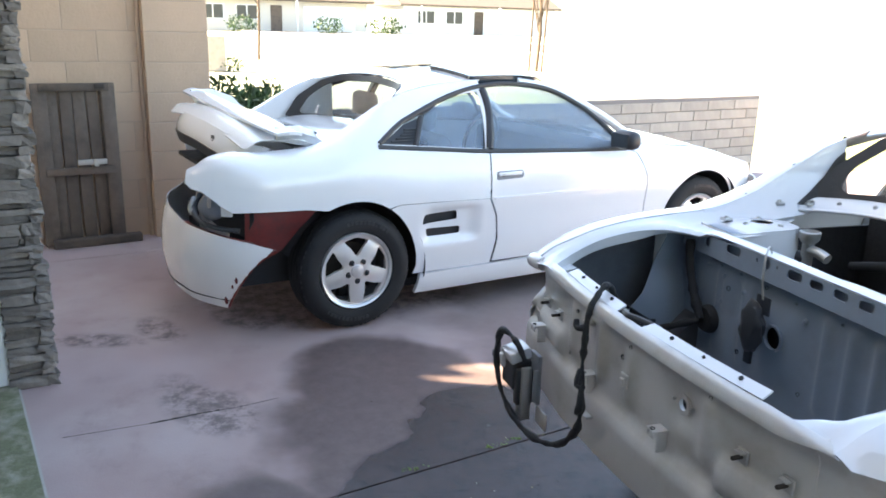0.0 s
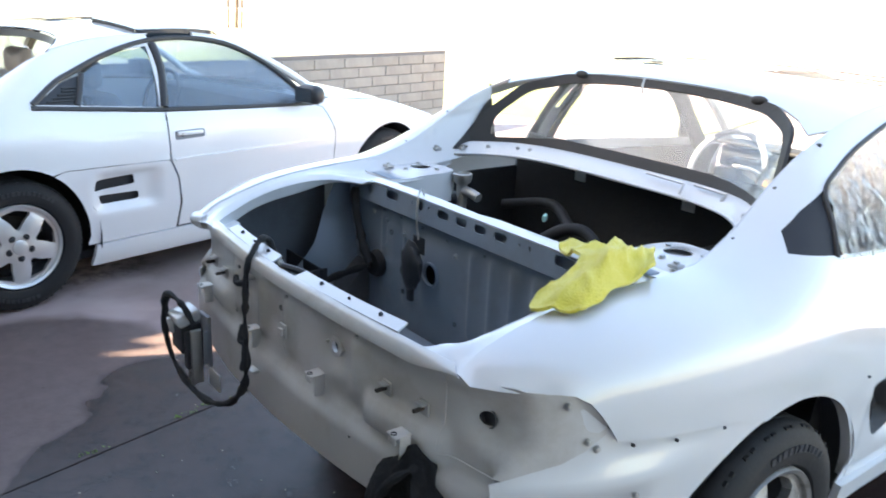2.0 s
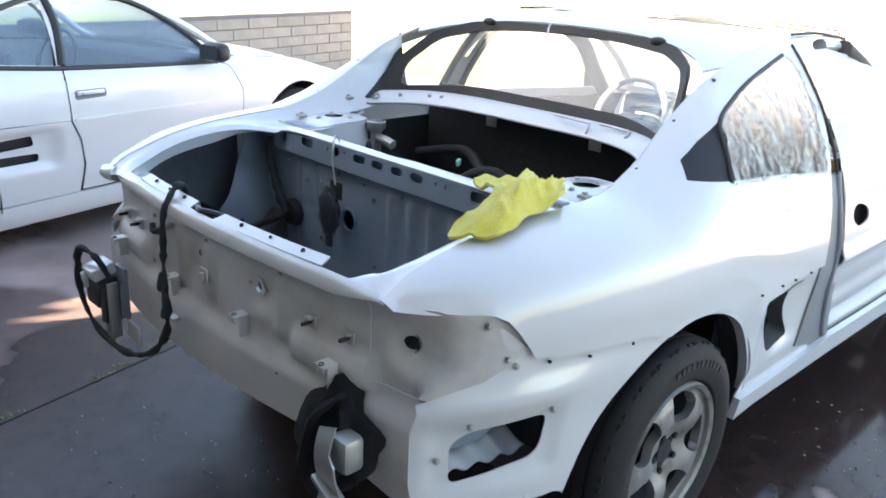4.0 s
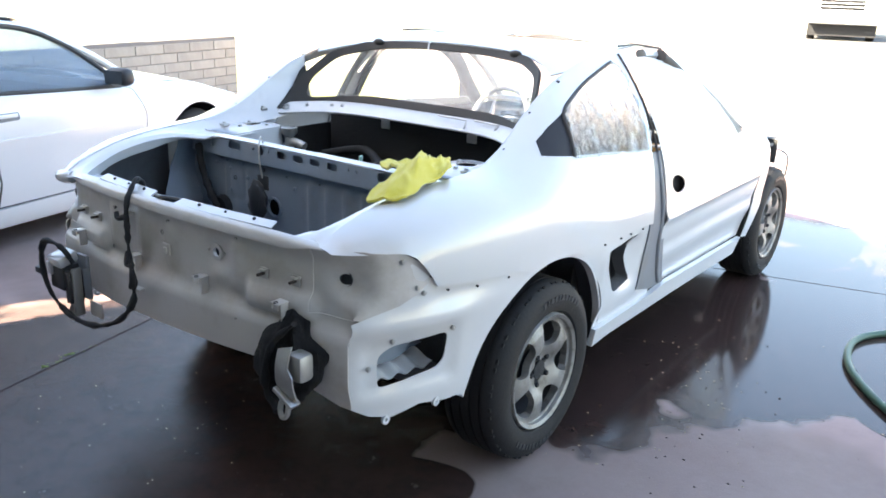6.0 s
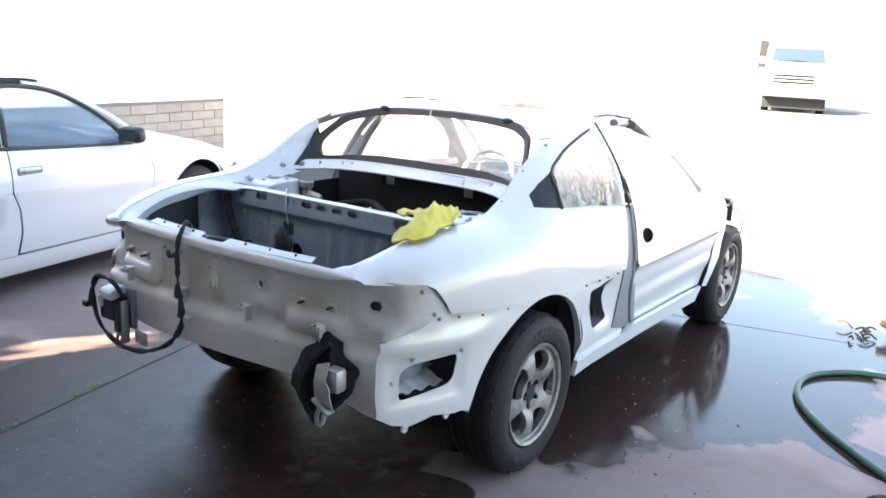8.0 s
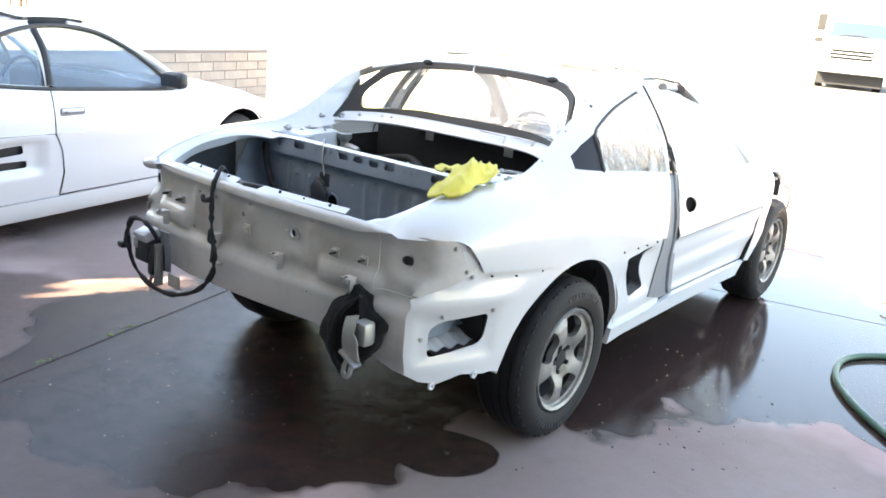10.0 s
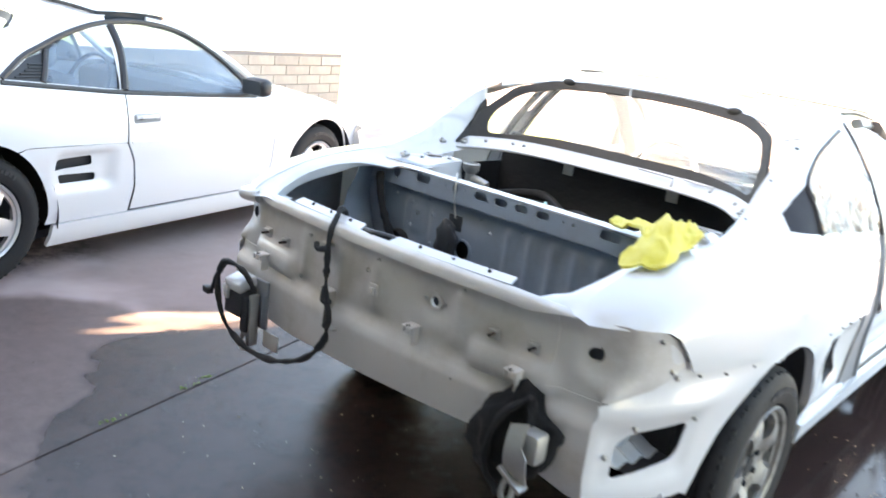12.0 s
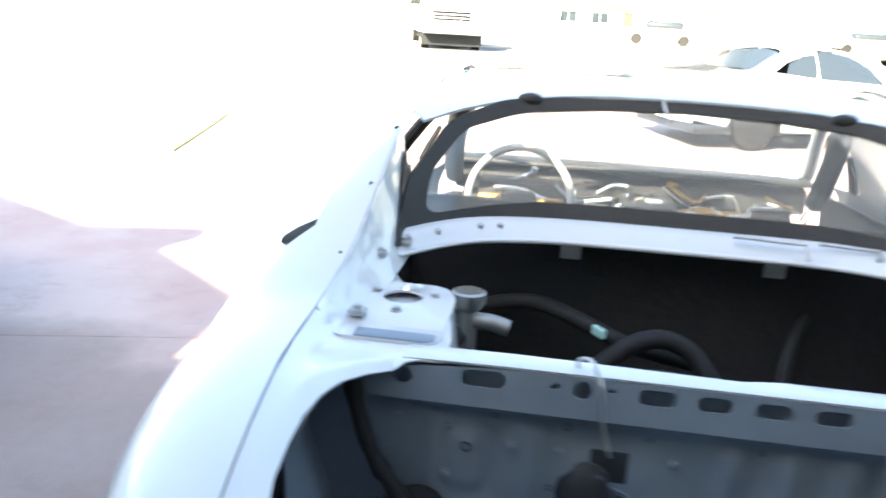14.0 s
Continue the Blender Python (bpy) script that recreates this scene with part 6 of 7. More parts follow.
    part("bonnet", sheet([(-0.69, 2.0), (0.69, 2.0), (0.675, 2.4), (0.60, 2.8), (0.44, 3.07), (0.2, 3.19), (-0.2, 3.19), (-0.44, 3.07), (-0.60, 2.8), (-0.675, 2.4)], [], lambda x, y: (x, y, TOP_Z(y) + 0.040 * (1 - (x / 0.7) ** 2) - 0.004), 0.05, 0.005), PAINT_CLEAN, car, smooth=40)
    part("nose_bumper", sheet([(-1, 0.24), (1, 0.24), (1, 0.60), (-1, 0.60)], [], lambda t, z: (math.sin(t * 1.45) * (0.815 + 0.02 * math.cos((z - 0.42) * 6)), 2.78 + 0.50 * math.cos(t * 1.45) ** 0.8 - 0.25 * max(0, z - 0.48) - 0.12 * max(0, 0.32 - z), z), 0.05, 0.006), PAINT_CLEAN, car, smooth=60)
    # cabin
    part("cabin_floor", boxes(((0, 1.2, 0.30), (1.5, 1.6, 0.05)), ((0, 0.50, 0.62), (1.2, 0.03, 0.7))), TRIM_DARK, car)
    part("dashboard", boxes(((0, 1.80, 0.76), (1.36, 0.34, 0.22)), bevel=0.05), TRIM_DARK, car, smooth=40)
    for x in (-0.36, 0.36):
        seat = part("seat", boxes(((x, 1.0, 0.46), (0.48, 0.50, 0.16)), ((x, 0.68, 0.72), (0.46, 0.14, 0.52), Matrix.Rotation(0.25, 3, "X")), bevel=0.06), TRIM_GREY, car, "grey cloth bucket seat", smooth=50)
        part("headrest", boxes(((x, 0.60, 1.06), (0.26, 0.09, 0.15)), bevel=0.04), TRIM_GREY, seat, smooth=50)
    swm = pose(-0.36, 1.48, 0.80, 68)
    part("steering_wheel", tube([swm @ Vector((0.18 * math.cos(a), 0.18 * math.sin(a), 0)) for a in (2 * math.pi * k / 20 for k in range(20))], 0.014, 8, closed=True, steps=2), BLACK, car, smooth=60)
    part("underbody", boxes(((0, 1.45, 0.22), (1.4, 3.0, 0.04)), ((0.15, -0.35, 0.42), (0.8, 0.42, 0.3))), BAY, car)
    # boot lid, sprung and pushed up, with its high spoiler
    bl = new("boot_lid")
    bl.parent = car
    bl.matrix_basis = pose(0.0, -0.10, 1.03, 0, 4.5, 6)

    def crown(x, y):
        return (x, y, 0.052 - 0.05 * (x / 0.57) ** 2 - 0.11 * ramp(y, -0.20, 0.16) - 0.05 * ramp(-y, 0.36, 0.44))
    part("lid_skin", sheet(rounded([(-0.53, -0.43), (0.53, -0.43), (0.545, 0.10), (-0.545, 0.10)], 0.05), [], crown, 0.03, 0.006), PAINT_CLEAN, bl, smooth=60)

    def face(x, z):
        t = (0.02 - z) / 0.12
        return (x * (1 - 0.03 * t), -0.425 - 0.045 * math.sin(min(1.0, max(0.0, t)) * 1.9) + 0.13 * (x / 0.56) ** 4, z - 0.045 * (x / 0.57) ** 2)
    part("lid_face", sheet([(-0.55, -0.095), (0.55, -0.095), (0.55, 0.012), (-0.55, 0.012)], [], face, 0.02, 0.005), PAINT_CLEAN, bl, smooth=60)
    part("lamp_garnish", sheet([(-0.55, -0.15), (0.55, -0.15), (0.55, -0.092), (-0.55, -0.092)], [], lambda x, z: (x * 1.01, face(x, -0.09)[1] - 0.004 + 0.35 * max(0.0, -0.10 - z), z - 0.045 * (x / 0.57) ** 2), 0.03, 0.02), BLACK, bl, "black rear lamp garnish", smooth=40)
    plug(bl, tuple(Vector(face(0.20, -0.035)) + Vector((0, -0.002, 0))), (0, -1, 0.1), 0.016)

    def blade(t, w):
        x = t * 0.655
        return (x, -0.33 + w + 0.02 * t * t, 0.064 + 0.012 * math.sin(min(1.0, w / 0.13) * math.pi) - 0.004 * t * t)
    sp = part("spoiler", sheet([(-1, 0.05), (-0.96, 0.0), (0.96, 0.0), (1, 0.05), (1, 0.12), (-1, 0.12)], [], blade, 0.02, 0.016), PAINT_CLEAN, bl, smooth=60)
    for s in (1, -1):
        part("spoiler_foot", sheet([(-0.27, 0.02), (0.06, -0.055), (0.04, -0.02), (-0.06, 0.03), (-0.13, 0.055), (-0.16, 0.068), (-0.29, 0.068)], [], lambda y, z: (s * (0.515 + 1.2 * max(0.0, z - 0.01)), y, z - 0.02), 0.02, 0.04, flip=s < 0), PAINT_CLEAN, sp, smooth=60)
    # torn rear bumper skin, pushed in at one side and hanging at the other
    plan_x = table([0, 0.2, 0.4, 0.55, 0.7, 0.82, 0.92, 1.0, 1.06], [-0.50, -0.22, 0.06, 0.26, 0.50, 0.69, 0.815, 0.875, 0.90])
    plan_y = table([0, 0.2, 0.4, 0.55, 0.7, 0.82, 0.92, 1.0, 1.06], [-0.42, -0.60, -0.735, -0.765, -0.745, -0.665, -0.55, -0.44, -0.36])

    def skin(t, z):
        out = 0.045 * (1 - ((z - 0.45) / 0.22) ** 2)
        ahead = Vector((plan_x(t + 0.02) - plan_x(t - 0.02), plan_y(t + 0.02) - plan_y(t - 0.02)))
        nrm = Vector((ahead.y, -ahead.x)).normalized()
        return (plan_x(t) + nrm.x * out, plan_y(t) + nrm.y * out, z)
    bump = new("rear_bumper")
    bump.parent = car
    bump["label"] = "torn white bumper skin with red scrapes"
    torn = [(0.855, 0.24), (0.875, 0.30), (0.905, 0.38), (0.945, 0.47), (1.0, 0.545)]
    upper = [(0.93, 0.575), (0.86, 0.592), (0.78, 0.608), (0.70, 0.622), (0.60, 0.642), (0.50, 0.655), (0.35, 0.66), (0.0, 0.66)]
    part("bumper_skin", sheet([(0, 0.26), (0.5, 0.25)] + torn + upper, [], skin, 0.018, 0.005), PAINT_CLEAN, bump, smooth=60)
    hem = spline([(*p, 0) for p in upper[:4]], 4)
    flange = bmesh.new()
    rows = []
    for p in hem:
        q = Vector(skin(p.x, p.y))
        rows.append([flange.verts.new(q + d) for d in (Vector((0, 0, 0.001)), Vector((-0.016, 0.020, -0.002)), Vector((-0.030, 0.040, -0.018)))])
    for a, b in zip(rows, rows[1:]):
        for k in (0, 1):
            flange.faces.new((a[k], b[k], b[k + 1], a[k + 1]))
    part("bumper_flange", flange, RED, bump, "red primered flange of the bumper", smooth=50)
    part("bumper_hem", tube([Vector(skin(t, 0.285)) + Vector((0.002, -0.003, 0)) for t in (0.45, 0.55, 0.65, 0.75, 0.865)], 0.003, 6), BLACK, bump, smooth=40)
    part("torn_edge", tube([Vector(skin(t, z)) + Vector((0.0, 0.002, 0)) for t, z in torn], 0.005, 6, wobble=1.5), RED, bump, smooth=40)
    for k, (t, z) in enumerate(((0.892, 0.36), (0.905, 0.395), (0.868, 0.285))):
        b = bmesh.new()
        bmesh.ops.create_icosphere(b, subdivisions=2, radius=0.010 + 0.004 * (k % 3), matrix=Matrix.Translation(Vector(skin(t - 0.012, z))) @ Matrix.Diagonal((0.4, 0.6, 1.2, 1)))
        for v in b.verts:
            v.co += Vector((0, 0, 0.006 * noise.noise(v.co * 90)))
        part("scrape", b, RED, bump, smooth=60)
    part("bumper_stay", boxes(((0.36, -0.66, 0.24), (0.035, 0.05, 0.12)), bevel=0.005), WOOD, bump, smooth=30)
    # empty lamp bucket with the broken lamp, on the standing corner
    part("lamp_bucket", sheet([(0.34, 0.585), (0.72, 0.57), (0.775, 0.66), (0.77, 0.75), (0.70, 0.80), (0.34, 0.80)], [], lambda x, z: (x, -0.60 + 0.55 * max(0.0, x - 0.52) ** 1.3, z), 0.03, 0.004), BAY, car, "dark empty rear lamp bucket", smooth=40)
    shell = bmesh.new()
    bmesh.ops.create_uvsphere(shell, u_segments=24, v_segments=14, radius=1.0)
    for v in shell.verts:
        v.co = Vector((0.60 + v.co.x * 0.085 + 0.02 * v.co.z, -0.655 + v.co.y * 0.035 + 0.35 * v.co.x * 0.085, 0.695 + v.co.z * 0.055 * (1 + 0.3 * noise.noise(v.co * 3))))
    part("lamp_shell", shell, INNER, car, "broken grey lamp shell", smooth=60)
    part("lamp_bezel", tube([(0.44, -0.66, 0.735), (0.47, -0.70, 0.69), (0.53, -0.715, 0.655), (0.62, -0.70, 0.632), (0.70, -0.645, 0.618), (0.755, -0.57, 0.612)], 0.014, 8, flat=0.7), BLACK, car, smooth=50)
    part("lamp_rod", tube([(0.455, -0.695, 0.725), (0.49, -0.725, 0.685), (0.51, -0.72, 0.655)], 0.012, 8, flat=0.6), ALU_CAST, car, smooth=50)
    part("lamp_tab", boxes(((0.715, -0.615, 0.70), (0.055, 0.012, 0.05), Matrix.Rotation(0.9, 3, "Z")), bevel=0.004), PAINT_CLEAN, car, smooth=30)
    part("lamp_tab", boxes(((0.645, -0.675, 0.735), (0.02, 0.016, 0.055), Matrix.Rotation(0.3, 3, "Y")), bevel=0.004), PAINT_DUSTY, car, smooth=30)
    part("corner_cap", tube([(0.47, -0.735, 0.80), (0.54, -0.745, 0.825), (0.60, -0.72, 0.845), (0.64, -0.67, 0.858)], 0.012, 8, flat=0.6), ALU_CAST, car, "loose grey lamp seal", smooth=50)
    part("rear_inner_panel", boxes(((0.33, -0.575, 0.62), (0.50, 0.02, 0.36)), bevel=0.008), PAINT_DUSTY, car, smooth=30)
    # near-black so the gap beneath the lid reads as shade
    part("boot_floor", boxes(((0.05, -0.30, 0.80), (1.0, 0.5, 0.02))), BAY, car)
    return car


damaged_car()


# ---- fittings on the stripped car ----
def car_fittings():
    def L_bracket(x, z, w=0.034, name="mount_bracket"):
        y = rear_y(x, z)
        b = boxes(((x, y - 0.018, z + 0.022), (w, 0.036, 0.004)), ((x + w * 0.42, y - 0.014, z - 0.002), (0.004, 0.026, 0.05)), ((x - w * 0.42, y - 0.024, z + 0.014), (0.004, 0.020, 0.018)), ((x + w * 0.2, y - 0.036, z + 0.015), (w * 0.5, 0.003, 0.016)), bevel=0.0015)
        o = part(name, b, PAINT_DUSTY, REAR_PANEL, "small white folded bracket", smooth=30)
        plug(o, (x, y - 0.03, z + 0.024), (0, 0, 1), 0.006)
    for x, z in ((0.165, 0.665), (0.485, 0.672), (-0.155, 0.655), (-0.475, 0.665)):
        L_bracket(x, z)
    def stud(x, z):
        y = rear_y(x, z)
        o = part("lamp_clip", boxes(((x, y - 0.004, z), (0.030, 0.006, 0.030)), ((x, y - 0.012, z + 0.010), (0.022, 0.014, 0.004)), bevel=0.002), STEEL, REAR_PANEL, "zinc square lamp clip", smooth=30)
        part("stud", tube([(x, y, z), (x + 0.004, y - 0.032, z + 0.002)], 0.0045, 8, straight=True), RUSTY, o, smooth=30)
    for x, z in ((0.398, 0.745), (0.504, 0.745), (-0.398, 0.742), (-0.504, 0.742)):
        stud(x, z)
    for x, z, r in ((0.02, 0.815, 0.006), (-0.02, 0.775, 0.007), (0.30, 0.82, 0.005), (0.31, 0.60, 0.003), (-0.31, 0.665, 0.006), (-0.27, 0.80, 0.005), (0.66, 0.735, 0.004), (0.64, 0.725, 0.003)):
        y = rear_y(x, z) if abs(x) < 0.55 else -0.66
        plug(REAR_PANEL, (x, y, z), (0, -1, 0), r)
    part("ring_rim", lathe([(-0.004, 0.024), (0.002, 0.024), (0.004, 0.020), (0.004, 0.014), (-0.004, 0.013)], 22, "y", closed=True, m=Matrix.Translation((0.212, rear_y(0.212, 0.763) - 0.003, 0.763))), PAINT_DUSTY, REAR_PANEL, smooth=40)
    for dx in (-0.032, 0.030):
        bolt(REAR_PANEL, (0.212 + dx, rear_y(0.212 + dx, 0.76), 0.764), (0, -1, 0), 0.004)
    part("weld_tab", boxes(((0.02, rear_y(0.02, 0.735) - 0.004, 0.735), (0.030, 0.006, 0.034)), ((0.02, rear_y(0.02, 0.735) - 0.010, 0.733), (0.014, 0.008, 0.018)), bevel=0.002), PAINT_DUSTY, REAR_PANEL, smooth=30)
    # dots along the crease flange, screws round the lamp pocket
    for s in (1, -1):
        for y, z in ((-0.50, 0.716), (-0.395, 0.703), (-0.267, 0.699), (0.30, 0.668), (0.42, 0.664), (0.50, 0.662), (0.60, 0.660), (0.68, 0.656)):
            plug(CAR_B, (s * (flank(y, z) - 0.009), y, z), (s, 0, 0), 0.0035)
        for y, z in ((-0.641, 0.817), (-0.598, 0.741), (-0.578, 0.723), (-0.655, 0.60), (-0.475, 0.60), (-0.71, 0.53)):
            bolt(CAR_B, (s * (flank(y, z) - 0.008), y, z), (s, -0.8, 0.1), 0.005)
        for y, z in ((-0.655, 0.372), (-0.505, 0.385)):
            part("bumper_tab", lathe([(-0.004, 0.014), (0.004, 0.014), (0.004, 0.006), (-0.004, 0.006)], 14, "x", closed=True, m=Matrix.Translation((s * (flank(y, z) - 0.010), y, z - 0.004))), PAINT, CAR_B, smooth=30)
        for y, dz in ((0.12, 0.012), (-0.04, 0.012), (0.30, 0.01)):
            bolt(CAR_B, (s * (TOP_X(y) + 0.012), y, TOP_Z(y) - 0.006), (s * 0.7, -0.4, 0.7), 0.005, BLACK)
        for p in ((0.575, -0.15, 0.945), (0.555, 0.14, 0.985), (0.585, 0.05, 0.985)):
            o = part("hinge_stud", boxes(((s * p[0], p[1], p[2]), (0.028, 0.028, 0.010)), bevel=0.003), STEEL, CAR_B, smooth=30)
            bolt(o, (s * p[0], p[1], p[2] + 0.005), (0, 0, 1), 0.007)
        part("tower_recess", boxes(((s * 0.50, -0.205, 0.929), (0.13, 0.035, 0.012)), bevel=0.005), INNER, CAR_B, smooth=40)

    # left bumper mount with its stay, hook and loom
    lm = new("bumper_mount")
    lm.parent = CAR_B
    lm["label"] = "white and black bumper mount with a tow hook"
    part("mount_plate", boxes(((-0.43, -0.842, 0.545), (0.06, 0.012, 0.15)), ((-0.402, -0.852, 0.53), (0.006, 0.020, 0.10)), bevel=0.003), JAMB, lm, smooth=30)
    part("mount_cap", boxes(((-0.485, -0.880, 0.605), (0.075, 0.068, 0.036), Matrix.Rotation(0.3, 3, "X")), ((-0.515, -0.893, 0.575), (0.02, 0.05, 0.05), Matrix.Rotation(0.2, 3, "X")), bevel=0.008), PAINT, lm, smooth=30)
    part("mount_box", boxes(((-0.490, -0.872, 0.545), (0.080, 0.065, 0.085)), ((-0.445, -0.872, 0.515), (0.03, 0.05, 0.11)), bevel=0.006), BLACK, lm, smooth=30)
    part("mount_rail", boxes(((-0.425, -0.872, 0.50), (0.014, 0.03, 0.16)), ((-0.45, -0.868, 0.47), (0.05, 0.02, 0.06)), bevel=0.003), ALU_CAST, lm, smooth=30)
    part("tow_hook", tube([(-0.465, -0.87, 0.46), (-0.475, -0.875, 0.42), (-0.465, -0.88, 0.400), (-0.445, -0.88, 0.405), (-0.44, -0.875, 0.44), (-0.445, -0.87, 0.47)], 0.007, 8), ALU_CAST, lm, smooth=40)
    part("panel_corner_tab", boxes(((-0.37, -0.845, 0.445), (0.07, 0.006, 0.05)), bevel=0.002), PAINT_DUSTY, lm, smooth=30)
    loom = part("rear_loom", tube([(-0.20, -0.74, 0.845), (-0.19, -0.765, 0.892), (-0.172, -0.80, 0.888), (-0.160, -0.835, 0.83), (-0.150, -0.845, 0.76), (-0.135, -0.855, 0.70), (-0.112, -0.865, 0.65), (-0.100, -0.87, 0.60), (-0.105, -0.875, 0.55),
                                   (-0.16, -0.885, 0.485), (-0.25, -0.89, 0.44), (-0.34, -0.893, 0.418), (-0.43, -0.90, 0.425), (-0.51, -0.91, 0.47), (-0.545, -0.915, 0.54), (-0.55, -0.915, 0.61), (-0.535, -0.91, 0.655), (-0.49, -0.905, 0.662), (-0.445, -0.895, 0.645), (-0.42, -0.88, 0.60)], 0.0088, 9, wobble=0.8), FLEX, CAR_B, "black taped wiring loom hanging in a loop", smooth=60)
    for pts in ([(-0.135, -0.86, 0.70), (-0.120, -0.875, 0.665), (-0.095, -0.87, 0.67)], [(-0.155, -0.84, 0.80), (-0.185, -0.85, 0.79), (-0.20, -0.845, 0.805)], [(-0.11, -0.87, 0.68), (-0.085, -0.88, 0.63), (-0.10, -0.88, 0.60)]):
        part("loom_tail", tube(pts, 0.008, 7, wobble=0.6), FLEX, loom, smooth=50)
    part("loom_branch", tube([(-0.53, -0.91, 0.655), (-0.58, -0.90, 0.60), (-0.63, -0.88, 0.54), (-0.68, -0.86, 0.515)], 0.008, 8, wobble=0.5), FLEX, loom, smooth=50)
    part("plug_connector", boxes(((-0.695, -0.855, 0.508), (0.035, 0.022, 0.022)), bevel=0.003), BLACK, loom, smooth=30)
    for x, z in ((-0.185, 0.80), (-0.11, 0.585)):
        part("loom_clip", boxes(((x, rear_y(x, z) - 0.012, z), (0.035, 0.02, 0.008)), bevel=0.002), STEEL, loom, smooth=30)

    # right bumper mount wrapped in black cloth
    rm = new("bumper_mount")
    rm.parent = CAR_B
    rm["label"] = "bumper mount wrapped in black cloth"
    bag = bmesh.new()
    bmesh.ops.create_uvsphere(bag, u_segments=40, v_segments=28, radius=1.0)
    for v in bag.verts:
        t = (v.co.z + 1) / 2
        w = 0.100 * (0.34 + 0.80 * math.sin(math.pi * min(1.0, 0.10 + 0.62 * (1 - t)))) * (1 if t < 0.8 else 1 - 1.6 * (t - 0.8))
        n = noise.noise(v.co * 2.2) * 0.30 + noise.noise(Vector((v.co.x * 7, v.co.y * 7, v.co.z * 2))) * 0.22
        v.co = Vector((0.515 + v.co.x * w * (1 + n) - 0.035 * (1 - t), -0.795 + v.co.y * 0.055 * (1 + n) - 0.012 * (1 - t), 0.400 + 0.275 * t + 0.02 * n))
    part("cloth_wrap", bag, WRAP, rm, "black cloth wrap", smooth=80)
    part("stay_plate", sheet([(-0.022, 0.60), (0.022, 0.615), (0.022, 0.56), (0.040, 0.54), (0.040, 0.47), (-0.005, 0.465), (-0.022, 0.50)], [], lambda a, z: (0.56 + a, -0.868 - 0.02 * math.sin((z - 0.46) * 20), z), 0.012, 0.004), STEEL, rm, smooth=40)
    part("stay_box", boxes(((0.585, -0.845, 0.555), (0.055, 0.05, 0.075)), bevel=0.012), ALU_CAST, rm, smooth=40)
    part("stay_foot", boxes(((0.565, -0.875, 0.475), (0.075, 0.035, 0.012), Matrix.Rotation(0.5, 3, "Y")), bevel=0.003), STEEL, rm, smooth=30)
    part("stay_hook", tube([(0.55, -0.872, 0.47), (0.54, -0.875, 0.43), (0.552, -0.878, 0.412), (0.568, -0.876, 0.425), (0.57, -0.872, 0.465)], 0.007, 8), ALU_CAST, rm, smooth=40)
    part("cloth_strap", tube([(0.55, -0.83, 0.655), (0.50, -0.855, 0.60), (0.475, -0.865, 0.52), (0.485, -0.868, 0.45), (0.53, -0.868, 0.42)], 0.016, 8, wobble=0.8, flat=0.5), WRAP, rm, smooth=60)

    # boot: hanging latch, grommet and loom
    lt = new("boot_latch")
    lt.parent = CAR_B
    lt["label"] = "black lock assembly hanging from a wire"
    body = bmesh.new()
    bmesh.ops.create_icosphere(body, subdivisions=3, radius=1.0)
    for v in body.verts:
        n = noise.noise(v.co * 2.5) * 0.45
        v.co = Vector((-0.185 + v.co.x * 0.042 * (1 + n), -0.325 + v.co.y * 0.022, 0.745 + v.co.z * 0.075 * (1 + 0.4 * n)))
    part("latch_body", body, BLACK, lt, smooth=35)
    part("latch_plate", boxes(((-0.160, -0.318, 0.815), (0.055, 0.004, 0.05)), bevel=0.003), BLACK, lt, smooth=30)
    part("latch_pawl", boxes(((-0.185, -0.325, 0.675), (0.026, 0.012, 0.07)), bevel=0.003), BLACK, lt, smooth=30)
    part("latch_wire", tube([(-0.16, -0.32, 0.83), (-0.175, -0.318, 0.88), (-0.185, -0.310, 0.94), (-0.200, -0.29, 0.962), (-0.215, -0.27, 0.95), (-0.212, -0.262, 0.92)], 0.003, 6), STEEL, lt, smooth=40)
    gr = part("grommet", lathe([(-0.02, 0.020), (-0.02, 0.036), (-0.006, 0.044), (0.004, 0.044)], 24, "y", m=Matrix.Translation((-0.437, -0.275, 0.672))), RUBBER, CAR_B, "black rubber grommet with loom", smooth=40)
    part("boot_loom", tube([(-0.545, -0.292, 0.895), (-0.53, -0.30, 0.84), (-0.51, -0.30, 0.78), (-0.47, -0.305, 0.72), (-0.437, -0.305, 0.675)], 0.013, 9, wobble=0.5), FLEX, gr, smooth=50)
    part("boot_loom", tube([(-0.437, -0.305, 0.67), (-0.48, -0.34, 0.645), (-0.54, -0.40, 0.60), (-0.52, -0.46, 0.56), (-0.44, -0.47, 0.55)], 0.013, 9, wobble=0.5), FLEX, gr, smooth=50)
    part("boot_wire", tube([(-0.36, -0.47, 0.54), (-0.30, -0.52, 0.53), (-0.24, -0.60, 0.60), (-0.205, -0.70, 0.78), (-0.20, -0.74, 0.85)], 0.010, 8, wobble=0.4), FLEX, gr, smooth=50)


car_fittings()


